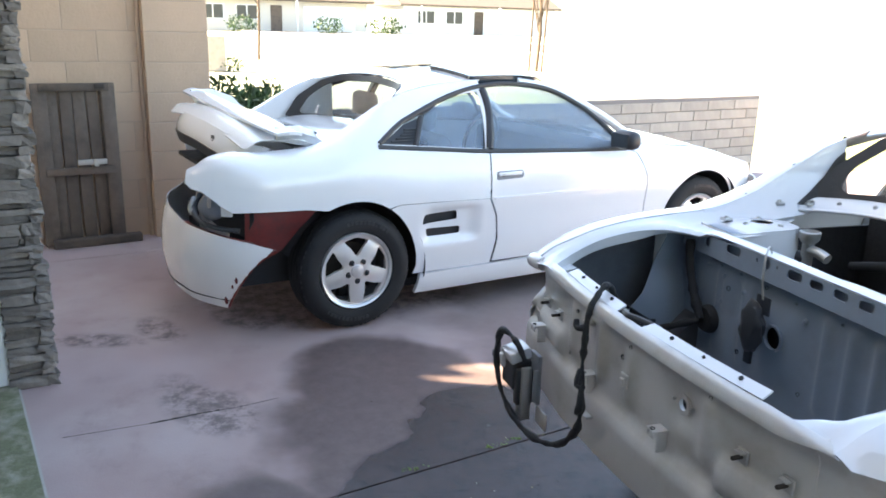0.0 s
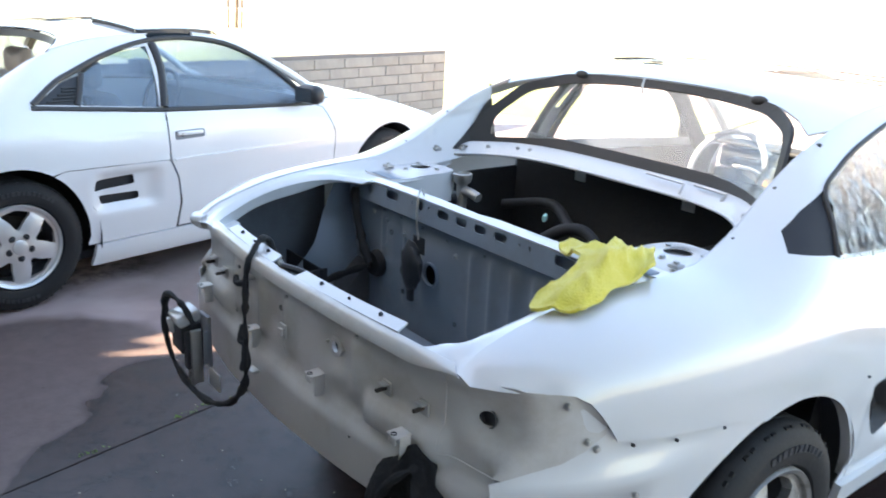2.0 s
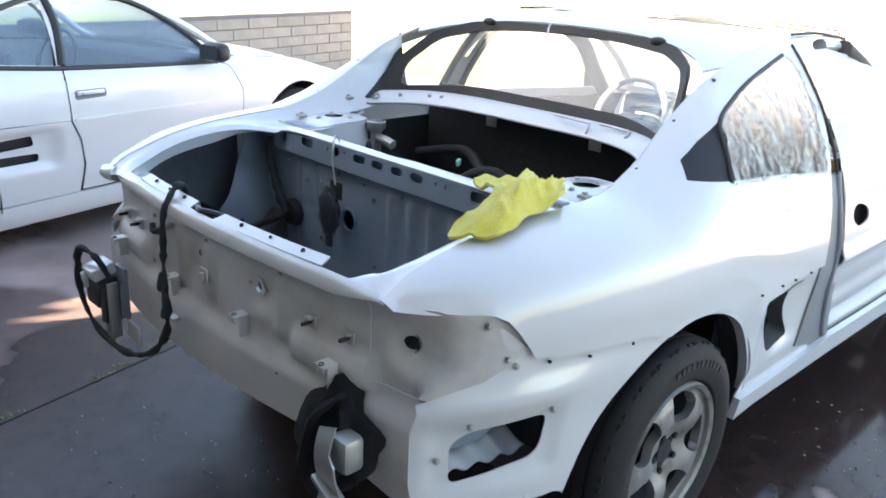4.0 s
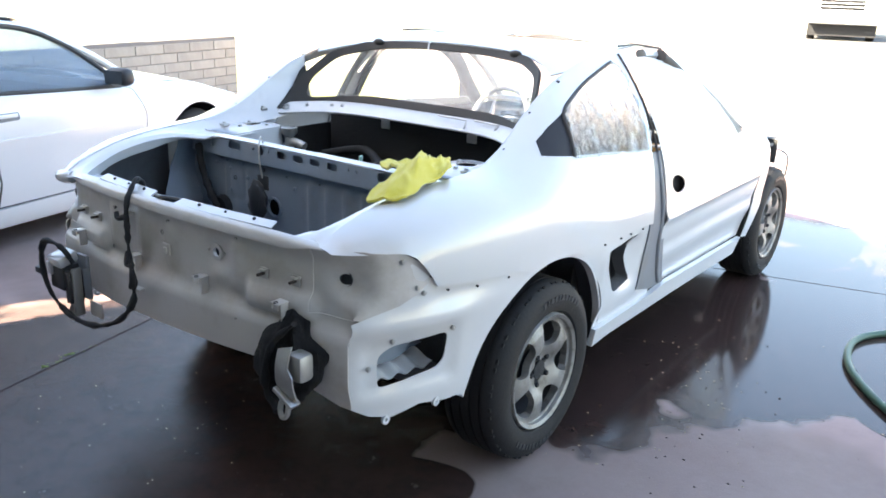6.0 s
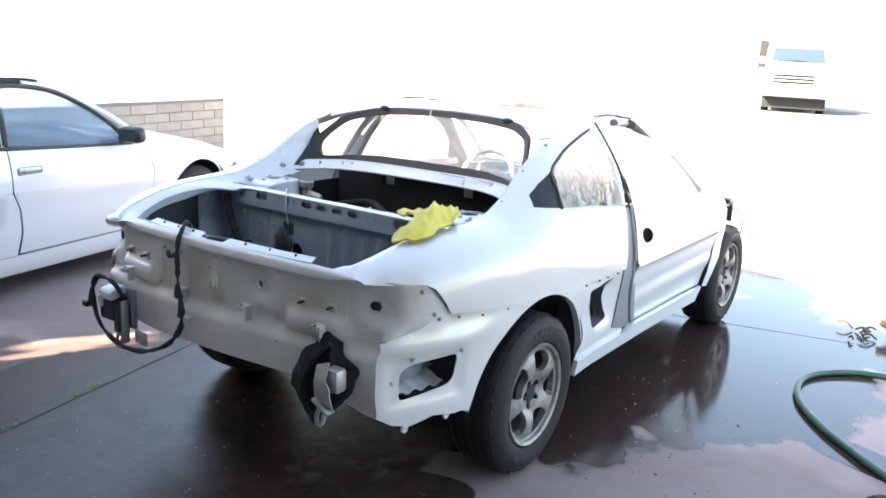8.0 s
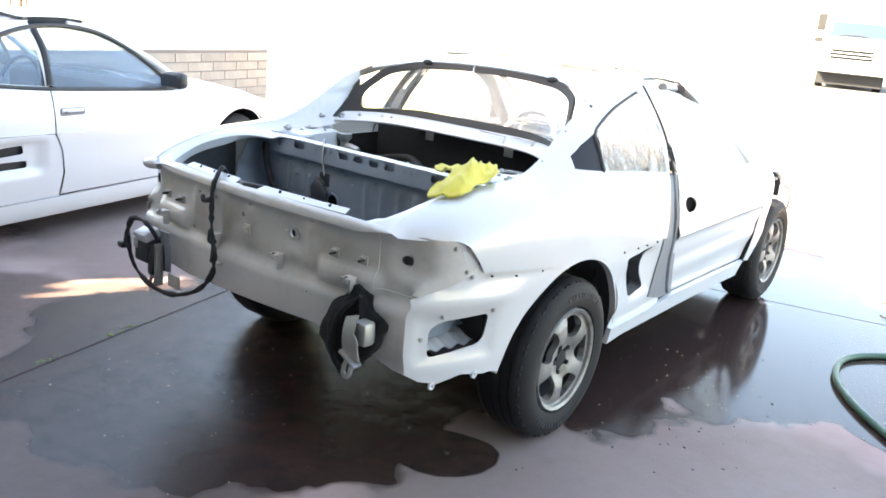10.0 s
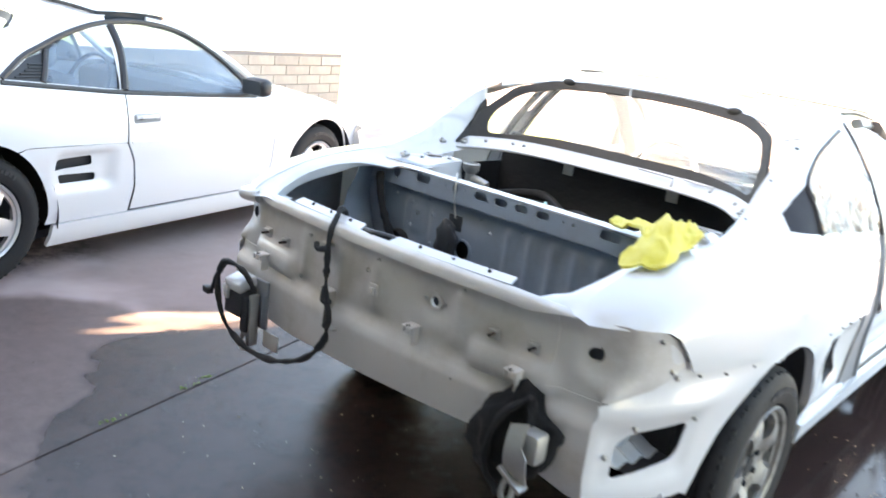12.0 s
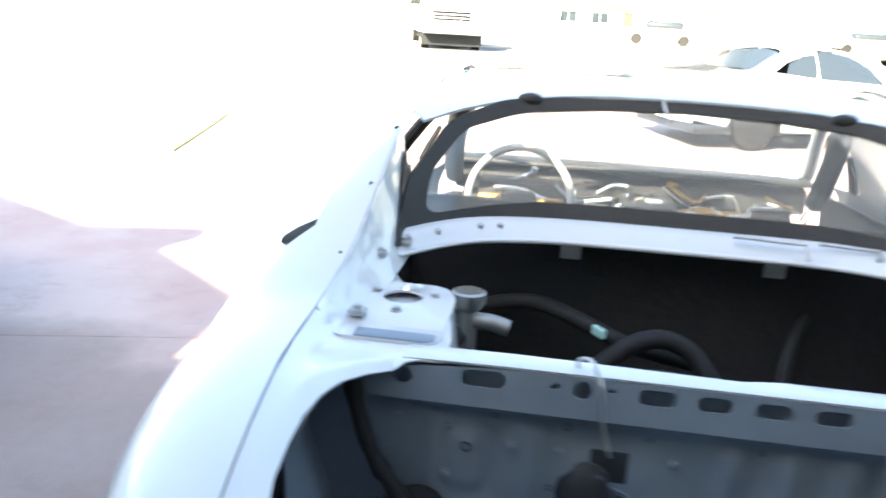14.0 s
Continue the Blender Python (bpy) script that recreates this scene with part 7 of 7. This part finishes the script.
def yellow_cloth():
    out = rounded([(0.362, -0.272), (0.372, -0.318), (0.42, -0.345), (0.475, -0.365), (0.52, -0.405), (0.552, -0.46), (0.548, -0.55), (0.572, -0.595), (0.62, -0.585), (0.658, -0.55), (0.664, -0.48), (0.642, -0.42), (0.650, -0.34),
                   (0.615, -0.27), (0.555, -0.232), (0.48, -0.215), (0.42, -0.258)], 0.02)
    def place(x, y):
        base_z = TOP_Z(min(y, -0.12)) - 0.25 * max(0.0, x - 0.60) ** 1.2 - 0.05 * max(0.0, 0.60 - x)
        if y > -0.33 and x < 0.60:
            base_z = max(base_z, 0.940)
        r = min(1.0, ((x - 0.56) / 0.13) ** 2 + ((y + 0.40) / 0.19) ** 2)
        c, a = x * 0.95 + y * 0.32, y - 0.3 * x                  # the folds run lengthwise
        wave = noise.noise(Vector((c * 6, a * 5, 7))) * 0.05
        f = (1 - min(1.0, 1.5 * abs(noise.noise(Vector(((c + wave) * 15, a * 3.2, 0.7)))))) ** 1.6 * 0.048
        f += (1 - min(1.0, 1.6 * abs(noise.noise(Vector((c * 26 + a * 6, a * 9, 4)))))) ** 2 * 0.014
        return (x + 0.012 * noise.noise(Vector((y * 18, x * 9, 2))), y + 0.010 * noise.noise(Vector((x * 20, y * 11, 6))), base_z + 0.005 + f * (1 - 0.6 * r) + 0.020 * (1 - r) ** 0.8)
    c = part("yellow_cloth", sheet(out, [], place, 0.0075, 0.007), CLOTH, None, smooth=80)
    tagged(c, "crumpled yellow microfibre cloth lying on the car's deck", "cloth")


yellow_cloth()

# ---- on the drive ----
hose_line = [(2.6, 1.95), (2.15, 2.06), (1.85, 2.07), (1.62, 2.0), (1.47, 1.84), (1.425, 1.66), (1.47, 1.42), (1.60, 1.19), (1.78, 0.98), (1.98, 0.79), (2.3, 0.5), (2.7, 0.3)]
tagged(part("garden_hose", tube([(x, y, 0.016) for x, y in hose_line], 0.0155, 12, steps=8), HOSE, None, smooth=60), "dark green garden hose curving over wet concrete", "hose")


def rubbish_heap():
    h = thing("yard_rubbish", "small heap of broken timber and twigs on the concrete", "rubbish", pose(1.78, 2.78, 0))
    part("timber", boxes(((0.02, 0.03, 0.05), (0.36, 0.14, 0.05), Matrix.Rotation(-0.5, 3, "Z") @ Matrix.Rotation(0.25, 3, "Y")), bevel=0.006), WOOD, h, smooth=30)
    part("timber", boxes(((0.12, -0.05, 0.09), (0.30, 0.09, 0.03), Matrix.Rotation(-0.8, 3, "Z") @ Matrix.Rotation(0.2, 3, "Y")), bevel=0.006), WOOD, h, smooth=30)
    rnd = random.Random(3)
    for k in range(14):
        p = Vector((rnd.uniform(-0.32, 0.1), rnd.uniform(-0.15, 0.1), 0.012))
        a = rnd.uniform(0, 6.28)
        d = Vector((math.cos(a), math.sin(a), rnd.uniform(0, 0.4))) * rnd.uniform(0.04, 0.10)
        part("twig", tube([p, p + d * 0.5 + Vector((0, 0, 0.02)), p + d], 0.006, 6, steps=3), BARK, h, smooth=40)


rubbish_heap()
clod = bmesh.new()
bmesh.ops.create_icosphere(clod, subdivisions=4, radius=1.0)
for v in clod.verts:
    n = 0.35 * noise.noise(v.co * 2.4) + 0.3 * abs(noise.noise(v.co * 7))
    v.co = Vector((2.0 + v.co.x * 0.10 * (1 + n), 0.545 + v.co.y * 0.08 * (1 + n), 0.02 + max(-0.5, v.co.z) * 0.045 * (1 + n)))
tagged(part("black_rag", clod, FLEX, None, smooth=70), "crumpled black rag lying on the concrete", "rag")


def crumbs(name, label, n, spots, mat, size, seed):
    rnd = random.Random(seed)
    bm = bmesh.new()
    for k in range(n):
        cx, cy, sx, sy = rnd.choice(spots)
        x, y, r = rnd.gauss(cx, sx), rnd.gauss(cy, sy), size * rnd.uniform(0.4, 1.5)
        a = rnd.uniform(0, 6.28)
        vs = [bm.verts.new((x + r * rnd.uniform(0.5, 1.3) * math.cos(a + t), y + r * rnd.uniform(0.4, 0.9) * math.sin(a + t), 0.001)) for t in (0, 1.6, 3.1, 4.7)]
        top = bm.verts.new((x, y, 0.001 + r * 0.6))
        for i in range(4):
            bm.faces.new((vs[i], vs[(i + 1) % 4], top))
    bmesh.ops.recalc_face_normals(bm, faces=bm.faces[:])
    tagged(part(name, bm, mat), label, "debris", kind="stuff")


crumbs("dirt_crumbs", "dark dirt crumbs scattered over the wet concrete", 260, [(0.95, 1.0, 0.16, 0.45), (1.0, 0.6, 0.3, 0.4), (-0.2, -0.7, 0.6, 0.5), (1.3, 0.9, 0.5, 0.8)], DEBRIS, 0.0045, 4)
crumbs("leaf_crumbs", "pale leaf crumbs scattered over the wet concrete", 150, [(1.0, 0.9, 0.15, 0.4), (1.2, 0.5, 0.4, 0.6), (-0.3, -0.9, 0.5, 0.4)], DEBRIS_PALE, 0.004, 8)
crumbs("joint_weeds", "small green weeds growing in the concrete joint", 60, [(-0.92, -1.07, 0.012, 0.03), (-1.0, -0.72, 0.008, 0.03), (-1.03, -0.6, 0.008, 0.04)], material("weed green", (0.16, 0.26, 0.05), 0.8, vary=0.3), 0.005, 2)


# ---- beyond the drive ----
def leaf_mass(bm, centre, radius, n, size, rnd, squash=(1, 1, 1)):
    for k in range(n):
        d = Vector((rnd.gauss(0, 1), rnd.gauss(0, 1), rnd.gauss(0, 1))).normalized() * radius * rnd.uniform(0.55, 1.05) * (1 + 0.25 * noise.noise(Vector((k * 0.1, 0, 0))))
        p = Vector(centre) + Vector((d.x * squash[0], d.y * squash[1], d.z * squash[2]))
        q = Euler((rnd.uniform(0, 6), rnd.uniform(0, 6), rnd.uniform(0, 6))).to_matrix()
        s = size * rnd.uniform(0.6, 1.3)
        a, b, c, e = (p + q @ Vector(v) * s for v in ((-1, 0, 0), (0, -0.45, 0.1), (1, 0, 0), (0, 0.45, 0.1)))
        bm.faces.new([bm.verts.new(v) for v in (a, b, c, e)])


def hedge():
    h = thing("hedge", "dark green leafy hedge behind the block wall", "hedge", pose(-6.6, -1.05, 0))
    rnd = random.Random(21)
    bm = bmesh.new()
    for c, r in (((0, 0.0, 0.50), 0.44), ((0.1, 0.32, 0.46), 0.36), ((0.0, -0.4, 0.52), 0.46), ((0.05, 0.15, 0.52), 0.38)):
        leaf_mass(bm, c, r, 900, 0.045, rnd, (0.9, 0.9, 0.95))
    part("crown", bm, LEAF, h)
    for k in range(5):
        part("stem", tube([(0, -0.3 + 0.15 * k, 0), (0.03, -0.3 + 0.16 * k, 0.3), (0.0, -0.3 + 0.17 * k, 0.6)], 0.015, 6), BARK, h, smooth=40)


hedge()


def small_tree(x, y, height, leaf, name, label, seed, spread=1.0, leaves=260):
    t = thing(name, label, "tree", pose(x, y, -0.04 + rise(x, y)))
    rnd = random.Random(seed)
    crown = bmesh.new()
    part("trunk", tube([(0, 0, 0), (0.03, 0.05, height * 0.4), (0.0, 0.02, height * 0.75)], 0.05, 8), BARK, t, smooth=50)
    for k in range(7):
        a, z0 = k * 0.9 + rnd.uniform(-0.3, 0.3), height * rnd.uniform(0.35, 0.7)
        tip = Vector((math.cos(a) * spread, math.sin(a) * spread, height * rnd.uniform(0.8, 1.05)))
        part("limb", tube([(0, 0, z0), tip * 0.5 + Vector((0, 0, z0 * 0.45)), tip], 0.018, 6, steps=4), BARK, t, smooth=50)
        leaf_mass(crown, tip, 0.45 * spread, leaves // 7, 0.07, rnd)
    part("crown", crown, leaf, t)


small_tree(-29.5, 1.0, 4.2, LEAF_RED, "young_tree", "young bare tree with a few russet leaves", 5, 1.2)
for dx, dy in ((0, 0), (0.35, 0.25)):
    tagged(part("tree_stake", tube([(-21.5 + dx, 8.2 + dy, -0.06 + rise(-21.5, 8.2)), (-21.5 + dx * 1.3, 8.25 + dy, 2.5)], 0.03, 8, straight=True), BARK, None, smooth=40), "slim brown tree stake in the lawn", "stake", "tree stakes")
small_tree(-21.3, 8.35, 3.0, LEAF, "sapling", "slim bare sapling tied to stakes", 9, 0.35, 40)

low_wall = part("garden_pier", boxes(((-23.2, -0.75, 0.45), (0.5, 0.5, 0.98)), bevel=0.02), BRICK)
tagged(low_wall, "short grey brick pier in the sunlit garden", "pier")


def bush(x, y, r, seed):
    b = thing("bush", "rounded green garden bush in the sun", "bush", pose(x, y, -0.05 + rise(x, y)), "garden bushes")
    rnd = random.Random(seed)
    bm = bmesh.new()
    leaf_mass(bm, (0, 0, r * 0.6), r, 420, r * 0.12, rnd, (1.2, 1.2, 0.7))
    part("crown", bm, LEAF, b)
    part("stem", tube([(0, 0, 0), (0, 0.02, r * 0.5)], 0.03, 6, straight=True), BARK, b)


for x, y, r, sd in ((-23.2, -0.4, 0.35, 1), (-66, 3.0, 1.0, 2), (-64, 9.5, 1.0, 3), (-64, 14.0, 1.2, 4)):
    bush(x, y, r, sd)


def far_house(x, y, turn, width, wall_mat, label, seed):
    """A single-storey house across the street, with its roof, door, garage door and windows."""
    h = thing("house", label, "house", pose(x, y, -0.05 + rise(x, y), 0, 0, turn))
    w, d, e = width, 9.0, 2.7
    part("wall", boxes(((0, 0, e / 2), (d, w, e))), wall_mat, h)
    r = bmesh.new()
    prof = [(-d / 2 - 0.6, e - 0.1), (0, e + 2.0), (d / 2 + 0.6, e - 0.1), (d / 2 + 0.6, e - 0.25), (-d / 2 - 0.6, e - 0.25)]
    ends = [[r.verts.new((a, b, z)) for a, z in prof] for b in (-w / 2 - 0.5, w / 2 + 0.5)]
    r.faces.new(ends[0])
    r.faces.new(ends[1][::-1])
    for i in range(5):
        j = (i + 1) % 5
        r.faces.new((ends[0][j], ends[0][i], ends[1][i], ends[1][j]))
    bmesh.ops.recalc_face_normals(r, faces=r.faces[:])
    part("roof", r, ROOFING, h)
    f = d / 2
    part("garage_door", boxes(((f + 0.02, w * 0.28, 1.05), (0.06, w * 0.3, 2.1)), bevel=0.01), WHITE_TRIM, h)
    part("front_door", boxes(((f + 0.02, -w * 0.02, 1.05), (0.06, 0.95, 2.1)), bevel=0.01), WOOD, h)
    for b in (-w * 0.36, -w * 0.18):
        win = part("window", boxes(((f + 0.02, b, 1.5), (0.08, 1.8, 1.2)), bevel=0.01), WHITE_TRIM, h)
        for k in (-0.43, 0.43):
            part("pane", boxes(((f + 0.065, b + k, 1.5), (0.01, 0.76, 1.05))), TINT, win)
    for b in (-w * 0.42, w * 0.08):
        part("porch_post", boxes(((f + 1.2, b, 1.25), (0.14, 0.14, 2.5))), WHITE_TRIM, h)


far_house(-74, 6.0, 5, 15, STUCCO, "single-storey stucco house with a white garage door", 1)
far_house(-78, 25.0, 8, 16, WHITE_TRIM, "single-storey white house with a low brown roof", 2)
far_house(6, 92.0, -92, 18, STUCCO, "cream stucco house far across the street", 4)
small_tree(-66, -2.0, 5.5, LEAF_RED, "street_tree", "small tree with russet autumn leaves by a house", 31, 1.8, 900)


def van():
    """A white delivery van parked nose on."""
    v = thing("delivery_van", "white parked van standing nose on beyond the drive", "van", pose(-4.05, 25.2, 0.33, 0, 0, 14))
    side = [(-0.95, 0.46), (-0.97, 0.80), (-0.94, 1.14), (-0.82, 1.27), (0.0, 1.47), (0.06, 1.50), (0.46, 1.96), (0.80, 2.04), (5.6, 2.06), (5.7, 1.95), (5.7, 0.42)]
    bm = bmesh.new()
    skin = [[bm.verts.new((w * k, y, z)) for y, z in side] for k, w in ((-1, 0.93), (1, 0.93))]
    for a in range(len(side)):
        b = (a + 1) % len(side)
        bm.faces.new((skin[0][a], skin[0][b], skin[1][b], skin[1][a]))
    bm.faces.new(skin[0][::-1])
    bm.faces.new(skin[1])
    bmesh.ops.recalc_face_normals(bm, faces=bm.faces[:])
    bmesh.ops.bevel(bm, geom=[e for e in bm.edges if abs(e.verts[0].co.x - e.verts[1].co.x) < 0.01], offset=0.07, segments=3, affect="EDGES", profile=0.6, clamp_overlap=True)
    part("body", bm, PAINT, v, smooth=40)
    part("side_window", boxes(((-0.935, 1.05, 1.72), (0.02, 0.80, 0.42)), bevel=0.008), TINT, v, smooth=40)
    part("side_panel", boxes(((-1.06, 1.5, 1.75), (0.26, 0.7, 0.86)), bevel=0.02), BAY, v, "slate grey open side panel")
    ws = part("windscreen", sheet([(-0.80, 0.02), (0.80, 0.02), (0.72, 0.97), (-0.72, 0.97)], [], lambda x, t: (x, 0.045 + 0.40 * t + 0.03 * x * x, 1.51 + 0.46 * t), 0.1, 0.012), VAN_GLASS, v, "dark windscreen reflecting the sky", smooth=40)
    part("wiper", tube([(-0.55, 0.035, 1.53), (-0.1, 0.055, 1.58), (0.3, 0.05, 1.56)], 0.014, 6), BLACK, ws, smooth=40)
    gr = part("grille", boxes(((-0.08, -0.975, 1.0), (1.16, 0.03, 0.30))), BAY, v)
    for k in range(4):
        part("grille_bar", boxes(((-0.08, -1.02, 0.85 + 0.10 * k), (1.20, 0.10, 0.020)), bevel=0.004), WHITE_TRIM, gr)
    for s in (1, -1):
        part("headlight", boxes(((s * 0.76, -0.965, 1.0), (0.22, 0.05, 0.20)), bevel=0.03), GLASS, v, smooth=40)
        part("mirror", boxes(((s * 1.06, 0.35, 1.55), (0.20, 0.06, 0.20)), bevel=0.03), PAINT, v, smooth=40)
        for y in (-0.2, 4.4):
            part("wheel", lathe([(-0.11, 0.2), (-0.11, 0.33), (0.11, 0.33), (0.11, 0.2)], 28, "x", m=Matrix.Translation((s * 0.80, y, 0.33))), RUBBER, v, smooth=40)
    part("bumper", boxes(((0, -1.0, 0.60), (1.90, 0.16, 0.24)), bevel=0.05), PAINT, v, smooth=40)
    # near-black boxes stand in for the shade beneath the van
    part("under_bumper", boxes(((0, -0.55, 0.30), (1.84, 0.3, 0.36)), ((0, 2.6, 0.36), (1.6, 5.5, 0.24))), BAY, v)


van()


def coupe():
    """The third white coupe, parked further up the drive."""
    c = thing("white_coupe", "white coupe parked on the sunlit drive ahead", "car", pose(1.75, 9.75, -0.05 + rise(1.75, 9.75), 0, 0, -68))
    for s in (1, -1):
        shoulder_sheet("body_side", ([(-0.80, 0.40), (-0.40, 0.33)] + arch_line(175, 5, 16, **A_ARCH) + [(0.36, 0.28), (1.95, 0.28)] + arch_line(172, 10, 16, cy=2.40, cz=0.345, r=0.365, front=0.365) + [(2.95, 0.36), (3.02, 0.55), (2.8, TOP_Z(2.8))] + top_line(2.7, 2.0) + [(1.75, 0.885), (0.80, 0.925), (0.79, 1.0), (0.82, 1.2), (0.83, TOP_Z(0.83))] + top_line(0.8, -0.74) + [(-0.80, 0.80)]), [[(0.14, 0.985), (0.745, 0.932), (0.79, 1.215), (0.60, 1.19), (0.36, 1.105)]], PAINT, c, s, step=0.06)
        side_sheet("door_glass", A_GLASS_F, [], TINT, c, s, off=-0.01, step=0.08)
        side_sheet("quarter_glass", A_GLASS_Q, [], TINT, c, s, off=-0.012, step=0.08)
        part("windscreen_pillar", tube([(s * TOP_X(y), y, TOP_Z(y) - 0.012) for y in (1.10, 1.30, 1.5, 1.7, 1.9, 1.99)], 0.026, 8), PAINT, c, smooth=40)
        for y in (0.0, 2.4):
            part("wheel", lathe([(-0.2, 0.2), (-0.19, 0.295), (-0.02, 0.30), (0.0, 0.26), (0.0, 0.20)], 32, "x", m=Matrix.Translation((s * 0.82, y, 0.35)) @ Matrix.Rotation(0 if s > 0 else math.pi, 4, "Z")), RUBBER, c, smooth=40)
            part("rim", lathe([(-0.03, 0.195), (-0.01, 0.19), (-0.02, 0.10), (-0.02, 0.0001)], 28, "x", m=Matrix.Translation((s * 0.82, y, 0.35)) @ Matrix.Rotation(0 if s > 0 else math.pi, 4, "Z")), ALLOY, c, smooth=40)
        part("tail_lamp", boxes(((s * 0.50, -0.83, 0.78), (0.26, 0.05, 0.08)), bevel=0.02), LAMP_RED, c, smooth=40)
    out = [(x, 0.495 - 1.9 * abs(x) ** 4.2) for x in [0.56 - 1.12 * i / 12 for i in range(13)]] + [(-0.56, 0.8), (-0.555, 1.16)] + [(x, 1.345 - 0.5 * x * x) for x in (-0.5, -0.25, 0, 0.25, 0.5)] + [(0.555, 1.16), (0.56, 0.8)]
    part("roof", sheet(out[::-1], [], roof_place, 0.08, 0.006), PAINT, c, smooth=40)
    part("rear_window", sheet([(-0.56, 0.97), (0.56, 0.97), (0.50, 1.20), (0.0, 1.25), (-0.50, 1.20)], [], lambda x, z: (x, 0.360 + 0.55 * (z - 1.0) - 2.1 * abs(x) ** 4.2, z), 0.08, 0.004), TINT, c, smooth=40)
    part("windscreen", sheet([(-0.64, 0.0), (0.64, 0.0), (0.52, 1.0), (-0.52, 1.0)], [], lambda x, t: (x, 1.98 - 0.66 * t - 0.30 * x * x, 0.90 + 0.385 * t), 0.1, 0.004), TINT, c, smooth=40)
    part("rear_deck", sheet([(-0.62, -0.78), (0.62, -0.78), (0.60, 0.3), (-0.60, 0.3)], [], lambda x, y: (x, y, 0.90 + 0.06 * ramp(y, -0.3, 0.3) - 0.05 * (x / 0.6) ** 2), 0.08, 0.005), PAINT, c, smooth=40)
    part("rear_face", sheet([(-0.66, 0.35), (0.66, 0.35), (0.60, 0.87), (-0.60, 0.87)], [], lambda x, z: (x, -0.88 + 0.25 * x * x + 0.1 * max(0, z - 0.6), z), 0.08, 0.005), PAINT, c, smooth=40)
    part("bonnet", sheet([(-0.69, 2.0), (0.69, 2.0), (0.60, 2.8), (0.2, 3.19), (-0.2, 3.19), (-0.60, 2.8)], [], lambda x, y: (x, y, TOP_Z(y) + 0.040 * (1 - (x / 0.7) ** 2) - 0.004), 0.08, 0.005), PAINT, c, smooth=40)
    part("underbody", boxes(((0, 1.1, 0.28), (1.5, 3.8, 0.1))), BAY, c)


coupe()


def far_car(x, y, turn, paint, label):
    c = thing("parked_car", label, "car", pose(x, y, -0.05 + rise(x, y), 0, 0, turn), "cars across the street")
    part("body", boxes(((0, 0, 0.62), (1.75, 4.4, 0.62)), bevel=0.18), paint, c, smooth=50)
    part("cabin", boxes(((0, -0.2, 1.10), (1.5, 2.2, 0.55)), bevel=0.24), TINT, c, smooth=50)
    part("roof", boxes(((0, -0.2, 1.36), (1.3, 1.5, 0.06)), bevel=0.025), paint, c, smooth=50)
    for s in (1, -1):
        for w in (-1.35, 1.35):
            part("wheel", lathe([(-0.1, 0.2), (-0.1, 0.31), (0.1, 0.31), (0.1, 0.2)], 24, "x", m=Matrix.Translation((s * 0.8, w, 0.31))), RUBBER, c, smooth=40)


far_car(5.0, 50.0, 85, PAINT, "white car parked across the street")
far_car(19.0, 58.0, 95, PAINT_DUSTY, "pale car parked far across the street")
far_car(13.5, 33.0, 80, TRIM_GREY, "grey car parked beyond the drive")

# ---- pieces of the setting ----
stone_pier()
brick_wall()
